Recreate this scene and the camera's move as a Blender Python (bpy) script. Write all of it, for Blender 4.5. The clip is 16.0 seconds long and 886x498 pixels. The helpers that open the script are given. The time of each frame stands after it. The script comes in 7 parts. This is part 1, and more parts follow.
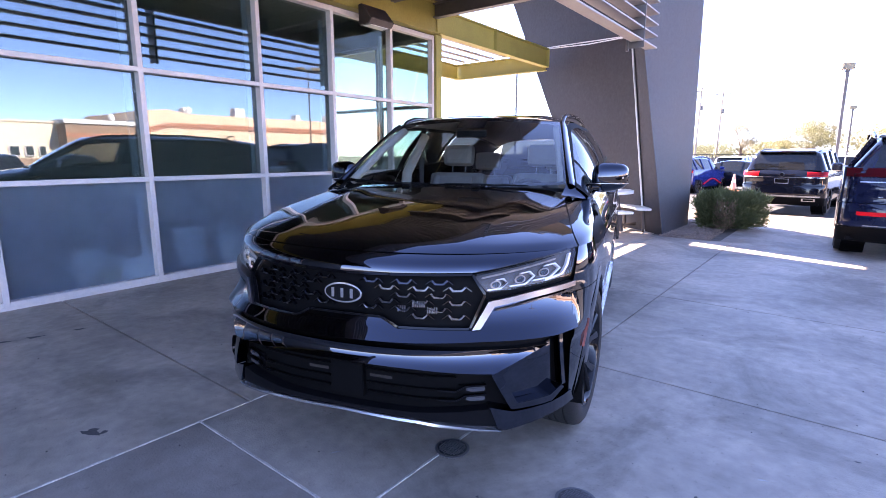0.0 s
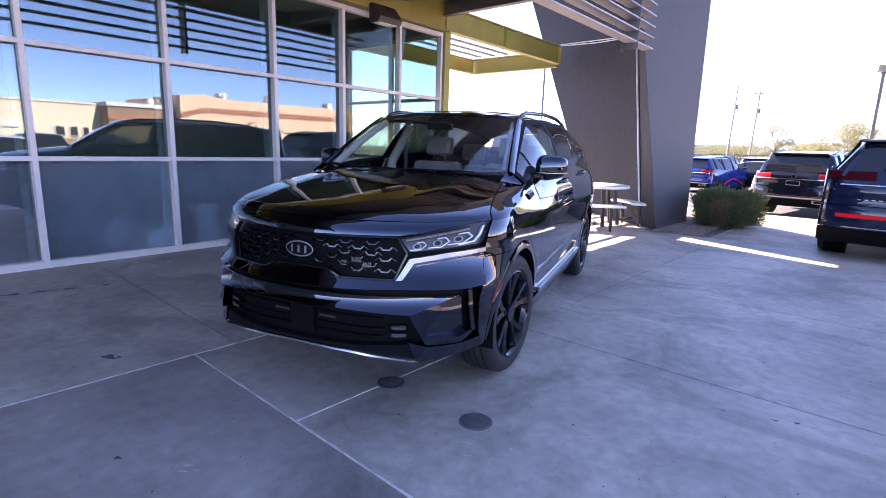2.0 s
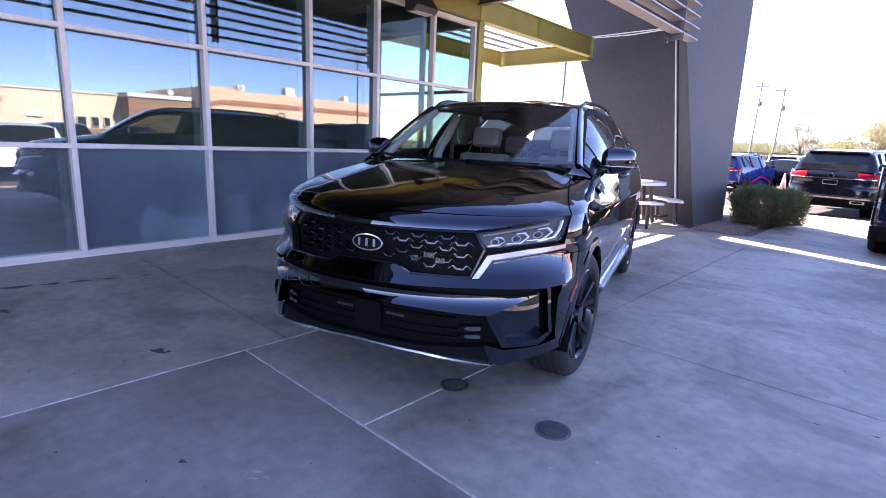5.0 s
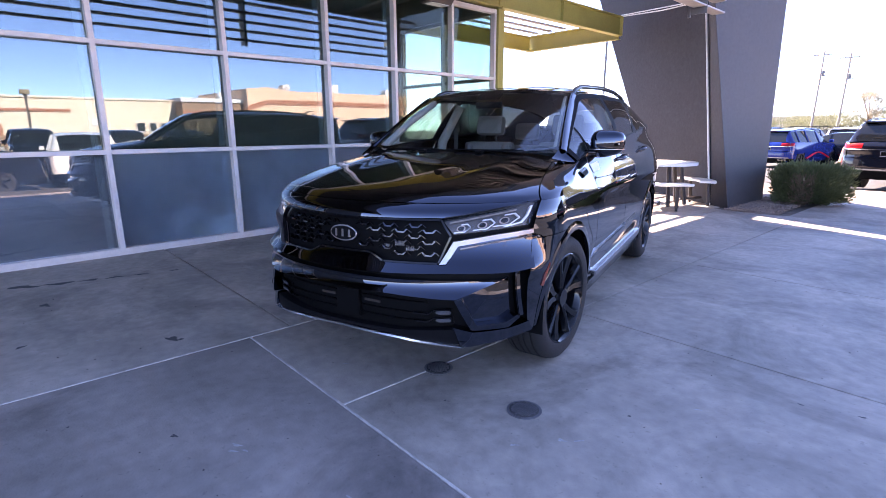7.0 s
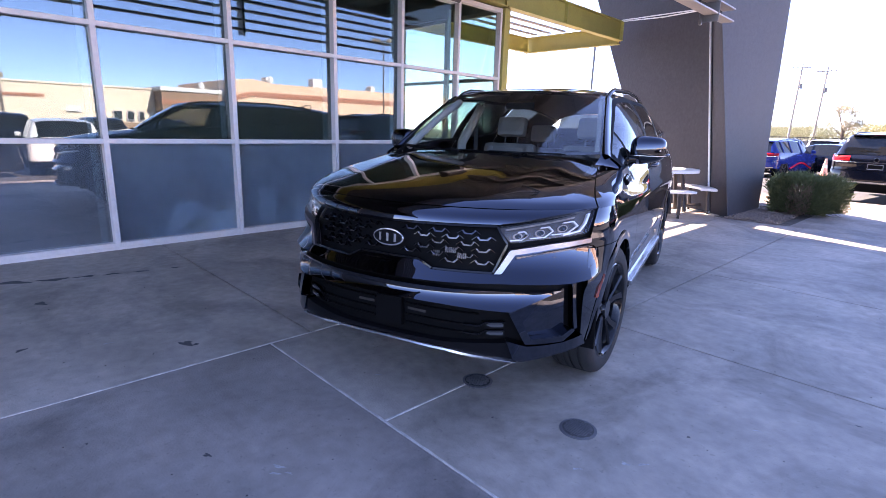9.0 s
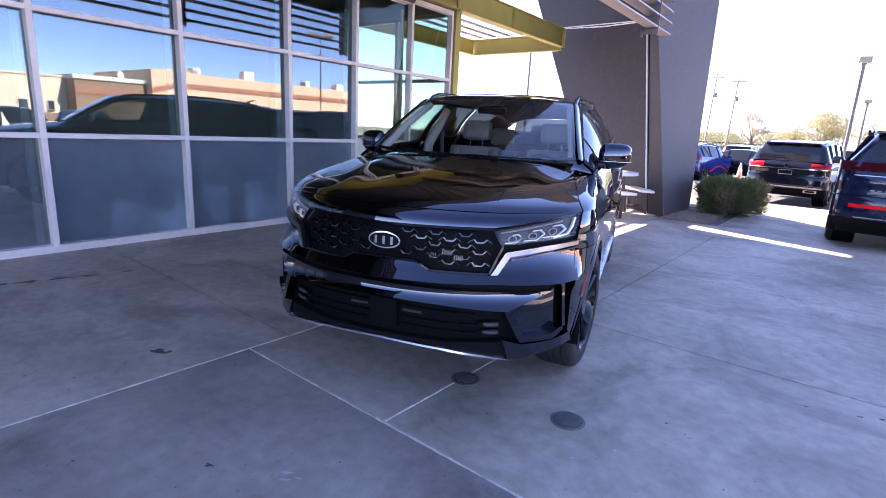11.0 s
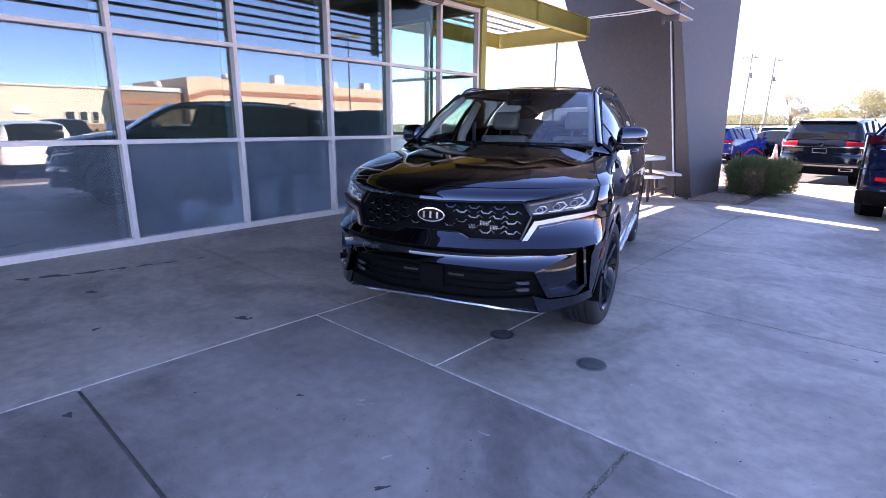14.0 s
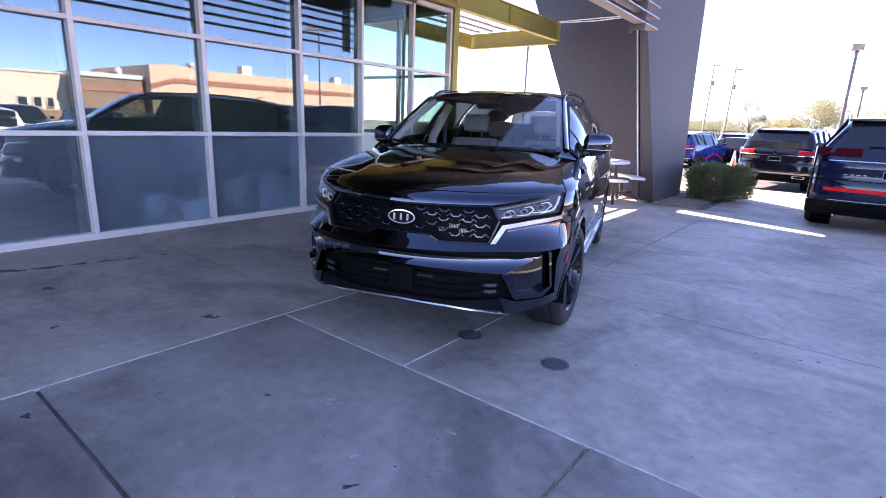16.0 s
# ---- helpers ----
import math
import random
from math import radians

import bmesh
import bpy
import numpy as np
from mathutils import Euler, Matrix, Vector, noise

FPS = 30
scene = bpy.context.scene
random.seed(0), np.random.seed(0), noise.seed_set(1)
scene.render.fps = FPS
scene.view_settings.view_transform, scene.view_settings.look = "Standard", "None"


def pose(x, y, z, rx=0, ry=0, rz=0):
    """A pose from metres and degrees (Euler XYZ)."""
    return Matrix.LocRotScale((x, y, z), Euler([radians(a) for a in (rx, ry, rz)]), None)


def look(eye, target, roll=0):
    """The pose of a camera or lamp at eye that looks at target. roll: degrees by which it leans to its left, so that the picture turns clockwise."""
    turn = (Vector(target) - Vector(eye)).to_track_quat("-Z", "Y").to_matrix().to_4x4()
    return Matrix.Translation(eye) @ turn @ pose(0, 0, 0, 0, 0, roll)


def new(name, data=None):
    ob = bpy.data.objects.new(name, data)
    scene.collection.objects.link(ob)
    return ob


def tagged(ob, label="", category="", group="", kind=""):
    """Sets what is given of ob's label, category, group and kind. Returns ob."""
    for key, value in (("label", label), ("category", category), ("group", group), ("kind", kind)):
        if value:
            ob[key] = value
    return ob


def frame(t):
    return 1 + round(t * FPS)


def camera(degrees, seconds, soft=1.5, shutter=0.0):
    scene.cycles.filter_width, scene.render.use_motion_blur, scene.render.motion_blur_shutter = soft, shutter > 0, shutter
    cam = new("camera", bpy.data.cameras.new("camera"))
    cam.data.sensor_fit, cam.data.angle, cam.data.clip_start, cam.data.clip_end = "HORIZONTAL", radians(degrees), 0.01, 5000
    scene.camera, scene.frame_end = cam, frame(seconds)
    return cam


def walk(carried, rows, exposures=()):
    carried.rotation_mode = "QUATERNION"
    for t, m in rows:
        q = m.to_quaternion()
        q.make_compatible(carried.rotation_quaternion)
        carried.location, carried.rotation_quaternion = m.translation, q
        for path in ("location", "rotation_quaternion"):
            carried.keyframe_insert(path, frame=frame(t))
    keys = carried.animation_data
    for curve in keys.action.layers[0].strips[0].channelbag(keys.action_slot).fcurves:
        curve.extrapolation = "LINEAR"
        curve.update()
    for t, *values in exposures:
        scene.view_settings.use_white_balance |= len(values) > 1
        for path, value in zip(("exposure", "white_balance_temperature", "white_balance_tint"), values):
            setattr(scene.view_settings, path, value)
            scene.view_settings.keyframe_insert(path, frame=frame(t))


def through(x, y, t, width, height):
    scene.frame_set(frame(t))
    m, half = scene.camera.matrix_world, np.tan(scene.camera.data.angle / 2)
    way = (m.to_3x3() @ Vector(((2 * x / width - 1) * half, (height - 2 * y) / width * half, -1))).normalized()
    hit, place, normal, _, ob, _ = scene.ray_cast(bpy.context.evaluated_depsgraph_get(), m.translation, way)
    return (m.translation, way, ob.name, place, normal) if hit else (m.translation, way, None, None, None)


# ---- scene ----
cam = camera(81.9, 16.0, soft=0.6)
PATH = [
    (0, (-0.175, 0.175, 1.370), (-1.366, 1.741, 1.009), 0.06),
    (0.5, (-0.003, 0.055, 1.356), (-1.190, 1.624, 1.000), 0.70),
    (1, (0.203, 0.011, 1.377), (-1.021, 1.545, 0.995), 0.00),
    (1.5, (0.435, 0.028, 1.352), (-0.833, 1.527, 0.972), 1.39),
    (2, (0.521, 0.031, 1.360), (-0.745, 1.528, 0.968), 1.81),
    (2.5, (0.426, -0.025, 1.370), (-0.844, 1.468, 0.973), 1.90),
    (3, (0.334, -0.081, 1.381), (-0.975, 1.383, 1.005), 3.27),
    (3.5, (0.218, -0.159, 1.366), (-1.095, 1.302, 0.992), 3.14),
    (4, (0.170, -0.184, 1.348), (-1.136, 1.280, 0.960), 2.88),
    (6.5, (0.337, 0.206, 1.300), (-0.986, 1.635, 0.845), 1.10),
    (7, (0.515, 0.144, 1.334), (-0.909, 1.472, 0.879), -0.29),
    (7.5, (0.581, 0.125, 1.345), (-0.900, 1.388, 0.885), -0.59),
    (8, (0.469, 0.120, 1.349), (-1.024, 1.367, 0.885), -0.20),
    (8.5, (0.311, 0.119, 1.337), (-1.135, 1.420, 0.875), 0.38),
    (9, (0.164, 0.005, 1.336), (-1.205, 1.389, 0.877), 1.65),
    (11.5, (-0.010, -0.235, 1.361), (-1.187, 1.316, 0.905), 2.88),
    (12, (0.096, -0.262, 1.361), (-1.089, 1.284, 0.907), 2.67),
    (12.5, (0.242, -0.312, 1.353), (-0.969, 1.213, 0.899), 2.09),
    (13, (0.305, -0.360, 1.346), (-0.959, 1.119, 0.883), 0.92),
    (13.5, (0.289, -0.488, 1.354), (-0.991, 0.977, 0.888), 0.65),
    (14, (0.259, -0.630, 1.337), (-1.016, 0.836, 0.859), 0.47),
    (14.5, (0.262, -0.664, 1.361), (-0.995, 0.814, 0.876), 0.62),
    (15, (0.277, -0.685, 1.359), (-0.945, 0.823, 0.874), 1.30),
    (15.5, (0.289, -0.669, 1.359), (-0.908, 0.857, 0.873), 1.90),
    (16, (0.283, -0.665, 1.374), (-0.897, 0.876, 0.889), 2.19),
]
walk(cam, [(t, look(eye, target, roll)) for t, eye, target, roll in PATH], [(0, 3.46, 7450, 33), (1.0, 3.26, 7450, 33), (2.0, 3.11, 7450, 33), (4.2, 3.13, 7450, 33), (6.3, 3.21, 7450, 33), (16, 3.19, 7450, 33)])

# ---- light ----
SUN_AZ = (-0.963, 0.268)      # towards the sun, in plan
SUN_EL = radians(43)
world = bpy.data.worlds.new("sky")
scene.world = world
world.use_nodes = True
wn = world.node_tree.nodes
sky = wn.new("ShaderNodeTexSky")
sky.sky_type = "NISHITA"
sky.sun_disc = False
sky.sun_elevation = SUN_EL
sky.sun_rotation = math.atan2(SUN_AZ[0], SUN_AZ[1])
sky.air_density, sky.dust_density, sky.ozone_density = 0.5, 0.0, 3.0
wn["Background"].inputs["Strength"].default_value = 0.12
clear_air = wn.new("ShaderNodeMix")
clear_air.data_type, clear_air.blend_type = "RGBA", "MULTIPLY"
clear_air.inputs["Factor"].default_value, clear_air.inputs["B"].default_value = 1, (0.92, 0.98, 1.05, 1)
world.node_tree.links.new(sky.outputs["Color"], clear_air.inputs["A"])
world.node_tree.links.new(clear_air.outputs["Result"], wn["Background"].inputs["Color"])
sun_data = bpy.data.lights.new("sun", "SUN")
sun_data.energy, sun_data.angle, sun_data.color = 5.0, radians(0.5), (1.0, 0.95, 0.87)
sun = new("sun", sun_data)
_dir = Vector((SUN_AZ[0] * math.cos(SUN_EL), SUN_AZ[1] * math.cos(SUN_EL), math.sin(SUN_EL)))
sun.matrix_world = look(_dir * 60, (0, 0, 0))

# ---- materials ----
def mat(name, base, rough=0.5, metal=0.0, var=0.0, scale=4.0, bump=0.0, bscale=60.0, dark=None, coat=0.0, spec=0.5, rvar=0.0,
        fine=0.0, island=0.0, stain=0.0, pits=0.0):
    """A surface with stains (large) and grain (small) of its base colour, a fine relief and uneven gloss."""
    m = bpy.data.materials.new(name)
    m.use_nodes = True
    nt = m.node_tree
    b = nt.nodes["Principled BSDF"]
    b.inputs["Roughness"].default_value = rough
    b.inputs["Metallic"].default_value = metal
    b.inputs["Coat Weight"].default_value = coat
    b.inputs["Coat Roughness"].default_value = 0.01
    b.inputs["Coat IOR"].default_value = 1.60
    b.inputs["Specular IOR Level"].default_value = spec
    b.inputs["Base Color"].default_value = (*base, 1)
    tc = nt.nodes.new("ShaderNodeTexCoord")
    if var or fine or island:
        n1 = nt.nodes.new("ShaderNodeTexNoise")
        n1.inputs["Scale"].default_value, n1.inputs["Detail"].default_value = scale, 8
        n1.inputs["Roughness"].default_value = 0.62
        nt.links.new(tc.outputs["Object"], n1.inputs["Vector"])
        r = nt.nodes.new("ShaderNodeMapRange")
        r.inputs["From Min"].default_value, r.inputs["From Max"].default_value = 0.30, 0.66
        nt.links.new(n1.outputs["Fac"], r.inputs["Value"])
        mx = nt.nodes.new("ShaderNodeMix")
        mx.data_type = "RGBA"
        d = dark or tuple(c * (1 - var) for c in base)
        mx.inputs["A"].default_value, mx.inputs["B"].default_value = (*d, 1), (*base, 1)
        nt.links.new(r.outputs["Result"], mx.inputs["Factor"])
        out = mx.outputs["Result"]
        if fine:
            n2 = nt.nodes.new("ShaderNodeTexNoise")
            n2.inputs["Scale"].default_value, n2.inputs["Detail"].default_value = scale * 14, 5
            nt.links.new(tc.outputs["Object"], n2.inputs["Vector"])
            r2 = nt.nodes.new("ShaderNodeMapRange")
            r2.inputs["From Min"].default_value, r2.inputs["From Max"].default_value = 0.3, 0.7
            r2.inputs["To Min"].default_value, r2.inputs["To Max"].default_value = 1 - fine, 1 + fine
            nt.links.new(n2.outputs["Fac"], r2.inputs["Value"])
            mm = nt.nodes.new("ShaderNodeMix")
            mm.data_type, mm.blend_type = "RGBA", "MULTIPLY"
            mm.inputs["Factor"].default_value = 1
            nt.links.new(out, mm.inputs["A"])
            nt.links.new(r2.outputs["Result"], mm.inputs["B"])
            out = mm.outputs["Result"]
        if stain:
            n4 = nt.nodes.new("ShaderNodeTexNoise")
            n4.inputs["Scale"].default_value, n4.inputs["Detail"].default_value = scale * 0.9, 14
            n4.inputs["Roughness"].default_value, n4.inputs["Distortion"].default_value = 0.68, 0.9
            nt.links.new(tc.outputs["Object"], n4.inputs["Vector"])
            r4 = nt.nodes.new("ShaderNodeMapRange")
            r4.inputs["From Min"].default_value, r4.inputs["From Max"].default_value = 0.37, 0.53
            r4.inputs["To Min"].default_value, r4.inputs["To Max"].default_value = 1 - stain, 1.06
            nt.links.new(n4.outputs["Fac"], r4.inputs["Value"])
            mm = nt.nodes.new("ShaderNodeMix")
            mm.data_type, mm.blend_type = "RGBA", "MULTIPLY"
            mm.inputs["Factor"].default_value = 1
            nt.links.new(out, mm.inputs["A"])
            nt.links.new(r4.outputs["Result"], mm.inputs["B"])
            out = mm.outputs["Result"]
        if pits:
            n5 = nt.nodes.new("ShaderNodeTexNoise")
            n5.inputs["Scale"].default_value, n5.inputs["Detail"].default_value = 30, 6
            n5.inputs["Roughness"].default_value = 0.7
            nt.links.new(tc.outputs["Object"], n5.inputs["Vector"])
            r5 = nt.nodes.new("ShaderNodeMapRange")
            r5.inputs["From Min"].default_value, r5.inputs["From Max"].default_value = 0.59, 0.67
            r5.inputs["To Min"].default_value, r5.inputs["To Max"].default_value = 1.02, 1 - pits
            nt.links.new(n5.outputs["Fac"], r5.inputs["Value"])
            mm = nt.nodes.new("ShaderNodeMix")
            mm.data_type, mm.blend_type = "RGBA", "MULTIPLY"
            mm.inputs["Factor"].default_value = 1
            nt.links.new(out, mm.inputs["A"])
            nt.links.new(r5.outputs["Result"], mm.inputs["B"])
            out = mm.outputs["Result"]
        if island:
            oi = nt.nodes.new("ShaderNodeObjectInfo")
            geo = nt.nodes.new("ShaderNodeNewGeometry")
            ad = nt.nodes.new("ShaderNodeMath")
            nt.links.new(oi.outputs["Random"], ad.inputs[0])
            nt.links.new(geo.outputs["Random Per Island"], ad.inputs[1])
            r3 = nt.nodes.new("ShaderNodeMapRange")
            r3.inputs["From Max"].default_value = 2
            r3.inputs["To Min"].default_value, r3.inputs["To Max"].default_value = 1 - island, 1 + island
            nt.links.new(ad.outputs[0], r3.inputs["Value"])
            mm = nt.nodes.new("ShaderNodeMix")
            mm.data_type, mm.blend_type = "RGBA", "MULTIPLY"
            mm.inputs["Factor"].default_value = 1
            nt.links.new(out, mm.inputs["A"])
            nt.links.new(r3.outputs["Result"], mm.inputs["B"])
            out = mm.outputs["Result"]
        nt.links.new(out, b.inputs["Base Color"])
        if rvar:
            rr = nt.nodes.new("ShaderNodeMapRange")
            rr.inputs["To Min"].default_value, rr.inputs["To Max"].default_value = rough - rvar, rough + rvar
            nt.links.new(n1.outputs["Fac"], rr.inputs["Value"])
            nt.links.new(rr.outputs["Result"], b.inputs["Roughness"])
    if bump:
        n3 = nt.nodes.new("ShaderNodeTexNoise")
        n3.inputs["Scale"].default_value, n3.inputs["Detail"].default_value = bscale, 6
        nt.links.new(tc.outputs["Object"], n3.inputs["Vector"])
        bp = nt.nodes.new("ShaderNodeBump")
        bp.inputs["Strength"].default_value, bp.inputs["Distance"].default_value = bump, 0.01
        nt.links.new(n3.outputs["Fac"], bp.inputs["Height"])
        nt.links.new(bp.outputs["Normal"], b.inputs["Normal"])
    return m


def glass(name, tint, ior=1.5, rough=0.0, gloss=(1, 1, 1), wave=0.0, see=1.0, film=(0.02, 0.03, 0.04), frost=0.0):
    """A thin pane: what is behind it, tinted, under a clear reflection that grows with the angle. see < 1: a film on the pane."""
    m = bpy.data.materials.new(name)
    m.use_nodes = True
    nt = m.node_tree
    nt.nodes.remove(nt.nodes["Principled BSDF"])
    tr = nt.nodes.new("ShaderNodeBsdfRefraction" if frost else "ShaderNodeBsdfTransparent")
    tr.inputs["Color"].default_value = (*tint, 1)
    if frost:
        tr.inputs["Roughness"].default_value, tr.inputs["IOR"].default_value = frost, 1.25
    gl = nt.nodes.new("ShaderNodeBsdfGlossy")
    gl.inputs["Roughness"].default_value = rough
    gl.inputs["Color"].default_value = (*gloss, 1)
    r0 = ((ior - 1) / (ior + 1)) ** 2
    lw = nt.nodes.new("ShaderNodeLayerWeight")
    lw.inputs["Blend"].default_value = 0.5
    pw = nt.nodes.new("ShaderNodeMath")
    pw.operation = "POWER"
    pw.inputs[1].default_value = 4.0
    nt.links.new(lw.outputs["Facing"], pw.inputs[0])
    fr = nt.nodes.new("ShaderNodeMath")
    fr.operation = "MULTIPLY_ADD"
    fr.inputs[1].default_value, fr.inputs[2].default_value = 1 - r0, r0
    nt.links.new(pw.outputs[0], fr.inputs[0])
    mx = nt.nodes.new("ShaderNodeMixShader")
    back = tr.outputs[0]
    if see < 1:
        df = nt.nodes.new("ShaderNodeBsdfDiffuse")
        df.inputs["Color"].default_value = (*film, 1)
        m2 = nt.nodes.new("ShaderNodeMixShader")
        # the film is uneven: thin, cloudy patches
        ftc = nt.nodes.new("ShaderNodeTexCoord")
        fn = nt.nodes.new("ShaderNodeTexNoise")
        fn.inputs["Scale"].default_value, fn.inputs["Detail"].default_value = 1.7, 3
        nt.links.new(ftc.outputs["Object"], fn.inputs["Vector"])
        fm = nt.nodes.new("ShaderNodeMapRange")
        fm.inputs["From Min"].default_value, fm.inputs["From Max"].default_value = 0.35, 0.72
        fm.inputs["To Min"].default_value, fm.inputs["To Max"].default_value = (1 - see) * 0.75, min(1.0, (1 - see) * 1.45)
        nt.links.new(fn.outputs["Fac"], fm.inputs["Value"])
        nt.links.new(fm.outputs["Result"], m2.inputs["Fac"])
        nt.links.new(tr.outputs[0], m2.inputs[1])
        nt.links.new(df.outputs[0], m2.inputs[2])
        back = m2.outputs[0]
    nt.links.new(fr.outputs[0], mx.inputs["Fac"])
    nt.links.new(back, mx.inputs[1])
    nt.links.new(gl.outputs[0], mx.inputs[2])
    if wave:
        tc = nt.nodes.new("ShaderNodeTexCoord")
        n = nt.nodes.new("ShaderNodeTexNoise")
        n.inputs["Scale"].default_value, n.inputs["Detail"].default_value = 0.9, 1
        nt.links.new(tc.outputs["Object"], n.inputs["Vector"])
        bp = nt.nodes.new("ShaderNodeBump")
        bp.inputs["Strength"].default_value, bp.inputs["Distance"].default_value = wave, 0.01
        nt.links.new(n.outputs["Fac"], bp.inputs["Height"])
        nt.links.new(bp.outputs["Normal"], gl.inputs["Normal"])
    nt.links.new(mx.outputs[0], nt.nodes["Material Output"].inputs["Surface"])
    return m


CONCRETE = mat("concrete", (0.440, 0.376, 0.312), 0.62, var=0.44, scale=0.9, fine=0.13, bump=0.22, bscale=90, rvar=0.18, island=0.07, stain=0.35, pits=0.22)
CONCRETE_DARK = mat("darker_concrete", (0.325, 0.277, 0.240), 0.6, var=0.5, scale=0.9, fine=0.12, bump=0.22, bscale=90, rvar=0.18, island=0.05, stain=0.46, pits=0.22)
CONCRETE_OUT = mat("old_concrete", (0.47, 0.44, 0.40), 0.8, var=0.2, scale=0.7, fine=0.08, bump=0.15, bscale=80)
JOINT = mat("joint_dirt", (0.17, 0.145, 0.12), 0.9, var=0.5, scale=6, fine=0.3, bump=0.3, bscale=120)
ASPHALT = mat("asphalt", (0.050, 0.049, 0.048), 0.9, var=0.3, scale=0.5, fine=0.3, bump=0.5, bscale=150)
ALU = mat("clear_anodised_aluminium", (0.66, 0.60, 0.56), 0.42, 0.0, var=0.1, scale=2, fine=0.04, bump=0.02)
OLIVE = mat("olive_yellow_steel_paint", (0.38, 0.33, 0.085), 0.5, var=0.16, scale=2.2, fine=0.06, bump=0.04, bscale=40)
STEEL_GREY = mat("grey_steel_paint", (0.16, 0.15, 0.145), 0.5, 0.2, var=0.2, scale=3, fine=0.05)
DECK = mat("dark_metal_deck", (0.17, 0.165, 0.165), 0.5, 0.3, var=0.2, scale=2)
LOUVRE = mat("louvre_paint", (0.36, 0.33, 0.32), 0.5, 0.2, var=0.12, scale=3, fine=0.05)
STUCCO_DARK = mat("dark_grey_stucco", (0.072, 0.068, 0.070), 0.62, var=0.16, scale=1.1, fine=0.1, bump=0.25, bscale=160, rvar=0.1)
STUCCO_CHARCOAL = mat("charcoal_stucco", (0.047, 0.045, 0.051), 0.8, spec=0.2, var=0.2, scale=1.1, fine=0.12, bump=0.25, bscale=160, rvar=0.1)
WINDOW = glass("reflective_window", (0.48, 0.57, 0.56), 2.2, gloss=(0.65, 0.76, 0.81))
CORNER_GLASS = glass("corner_window", (0.58, 0.64, 0.58), 1.38, gloss=(0.92, 0.93, 0.84))
END_GLASS = glass("clear_window", (0.82, 0.90, 0.88), 1.7)
FROST = glass("film_window", (0.80, 0.90, 0.95), 1.55, rough=0.03, see=0.62, film=(0.16, 0.215, 0.27), frost=0.30)
HAZED = glass("hazed_window", (0.5, 0.56, 0.56), 2.3, see=0.85, film=(0.30, 0.34, 0.40))
ROOM = mat("room_wall", (0.42, 0.40, 0.38), 0.8, var=0.2, scale=1)
WHITE = mat("white_laminate", (0.78, 0.76, 0.72), 0.45, var=0.08, scale=3)
BLACK_METAL = mat("black_powder_coat", (0.02, 0.02, 0.02), 0.45, 0.2, var=0.2, scale=6)
IRON = mat("cast_iron", (0.17, 0.165, 0.17), 0.5, 0.4, var=0.3, scale=20, bump=0.2)


def leaf_mat(name, base, scale=1.5, through=0.45, uneven=0.4):
    """Leaves: matt, uneven from leaf to leaf, letting some light through."""
    m = mat(name, base, 0.7, var=uneven * 0.75, scale=scale, island=uneven)
    nt = m.node_tree
    b = nt.nodes["Principled BSDF"]
    tl = nt.nodes.new("ShaderNodeBsdfTranslucent")
    nt.links.new(b.inputs["Base Color"].links[0].from_socket, tl.inputs["Color"])
    mx = nt.nodes.new("ShaderNodeMixShader")
    mx.inputs["Fac"].default_value = through
    nt.links.new(b.outputs[0], mx.inputs[1])
    nt.links.new(tl.outputs[0], mx.inputs[2])
    nt.links.new(mx.outputs[0], nt.nodes["Material Output"].inputs["Surface"])
    return m

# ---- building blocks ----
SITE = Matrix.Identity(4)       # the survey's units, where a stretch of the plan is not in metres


def link(name, bm, material, parent=None, label="", smooth=None):
    me = bpy.data.meshes.new(name)
    bm.transform(SITE)
    bm.to_mesh(me)
    bm.free()
    mats = material if isinstance(material, (list, tuple)) else [material]
    for m_ in mats:
        me.materials.append(m_)
    if smooth is not None:
        me.shade_smooth() if smooth >= 180 else me.set_sharp_from_angle(angle=radians(smooth))
        if smooth < 180:
            for p_ in me.polygons:
                p_.use_smooth = True
    ob = new(name, me)
    if parent is not None:
        ob.parent = parent
    if label:
        tagged(ob, label)
    return ob


part = link


def thing(name, label, category, m=None, group="", kind=""):
    ob = new(name)
    ob.empty_display_size = 0.1
    if m is not None:
        ob.matrix_basis = m
    return tagged(ob, label, category, group, kind)


def box(bm, x0, x1, y0, y1, z0, z1, bevel=0.0, m=None):
    r = bmesh.ops.create_cube(bm, size=1)
    vs = r["verts"]
    for v in vs:
        v.co = Vector(((x0 + x1) / 2 + v.co.x * (x1 - x0), (y0 + y1) / 2 + v.co.y * (y1 - y0), (z0 + z1) / 2 + v.co.z * (z1 - z0)))
    if bevel:
        es = {e for v in vs for e in v.link_edges}
        rr = bmesh.ops.bevel(bm, geom=list(es), offset=bevel, segments=2, affect="EDGES", profile=0.6)
        vs = list({v for v in rr["verts"]} | {v for v in vs if v.is_valid})
    if m is not None:
        for v in vs:
            v.co = m @ v.co
    return vs


def boxm(x0, x1, y0, y1, z0, z1, bevel=0.0, m=None):
    bm = bmesh.new()
    box(bm, x0, x1, y0, y1, z0, z1, bevel, m)
    return bm


def cyl(bm, p, q, r0, r1=None, seg=16, caps=True):
    p, q = Vector(p), Vector(q)
    r1 = r0 if r1 is None else r1
    d = q - p
    res = bmesh.ops.create_cone(bm, cap_ends=caps, segments=seg, radius1=r0, radius2=r1, depth=d.length)
    mm = Matrix.Translation((p + q) / 2) @ d.to_track_quat("Z", "Y").to_matrix().to_4x4()
    for v in res["verts"]:
        v.co = mm @ v.co
    return res["verts"]


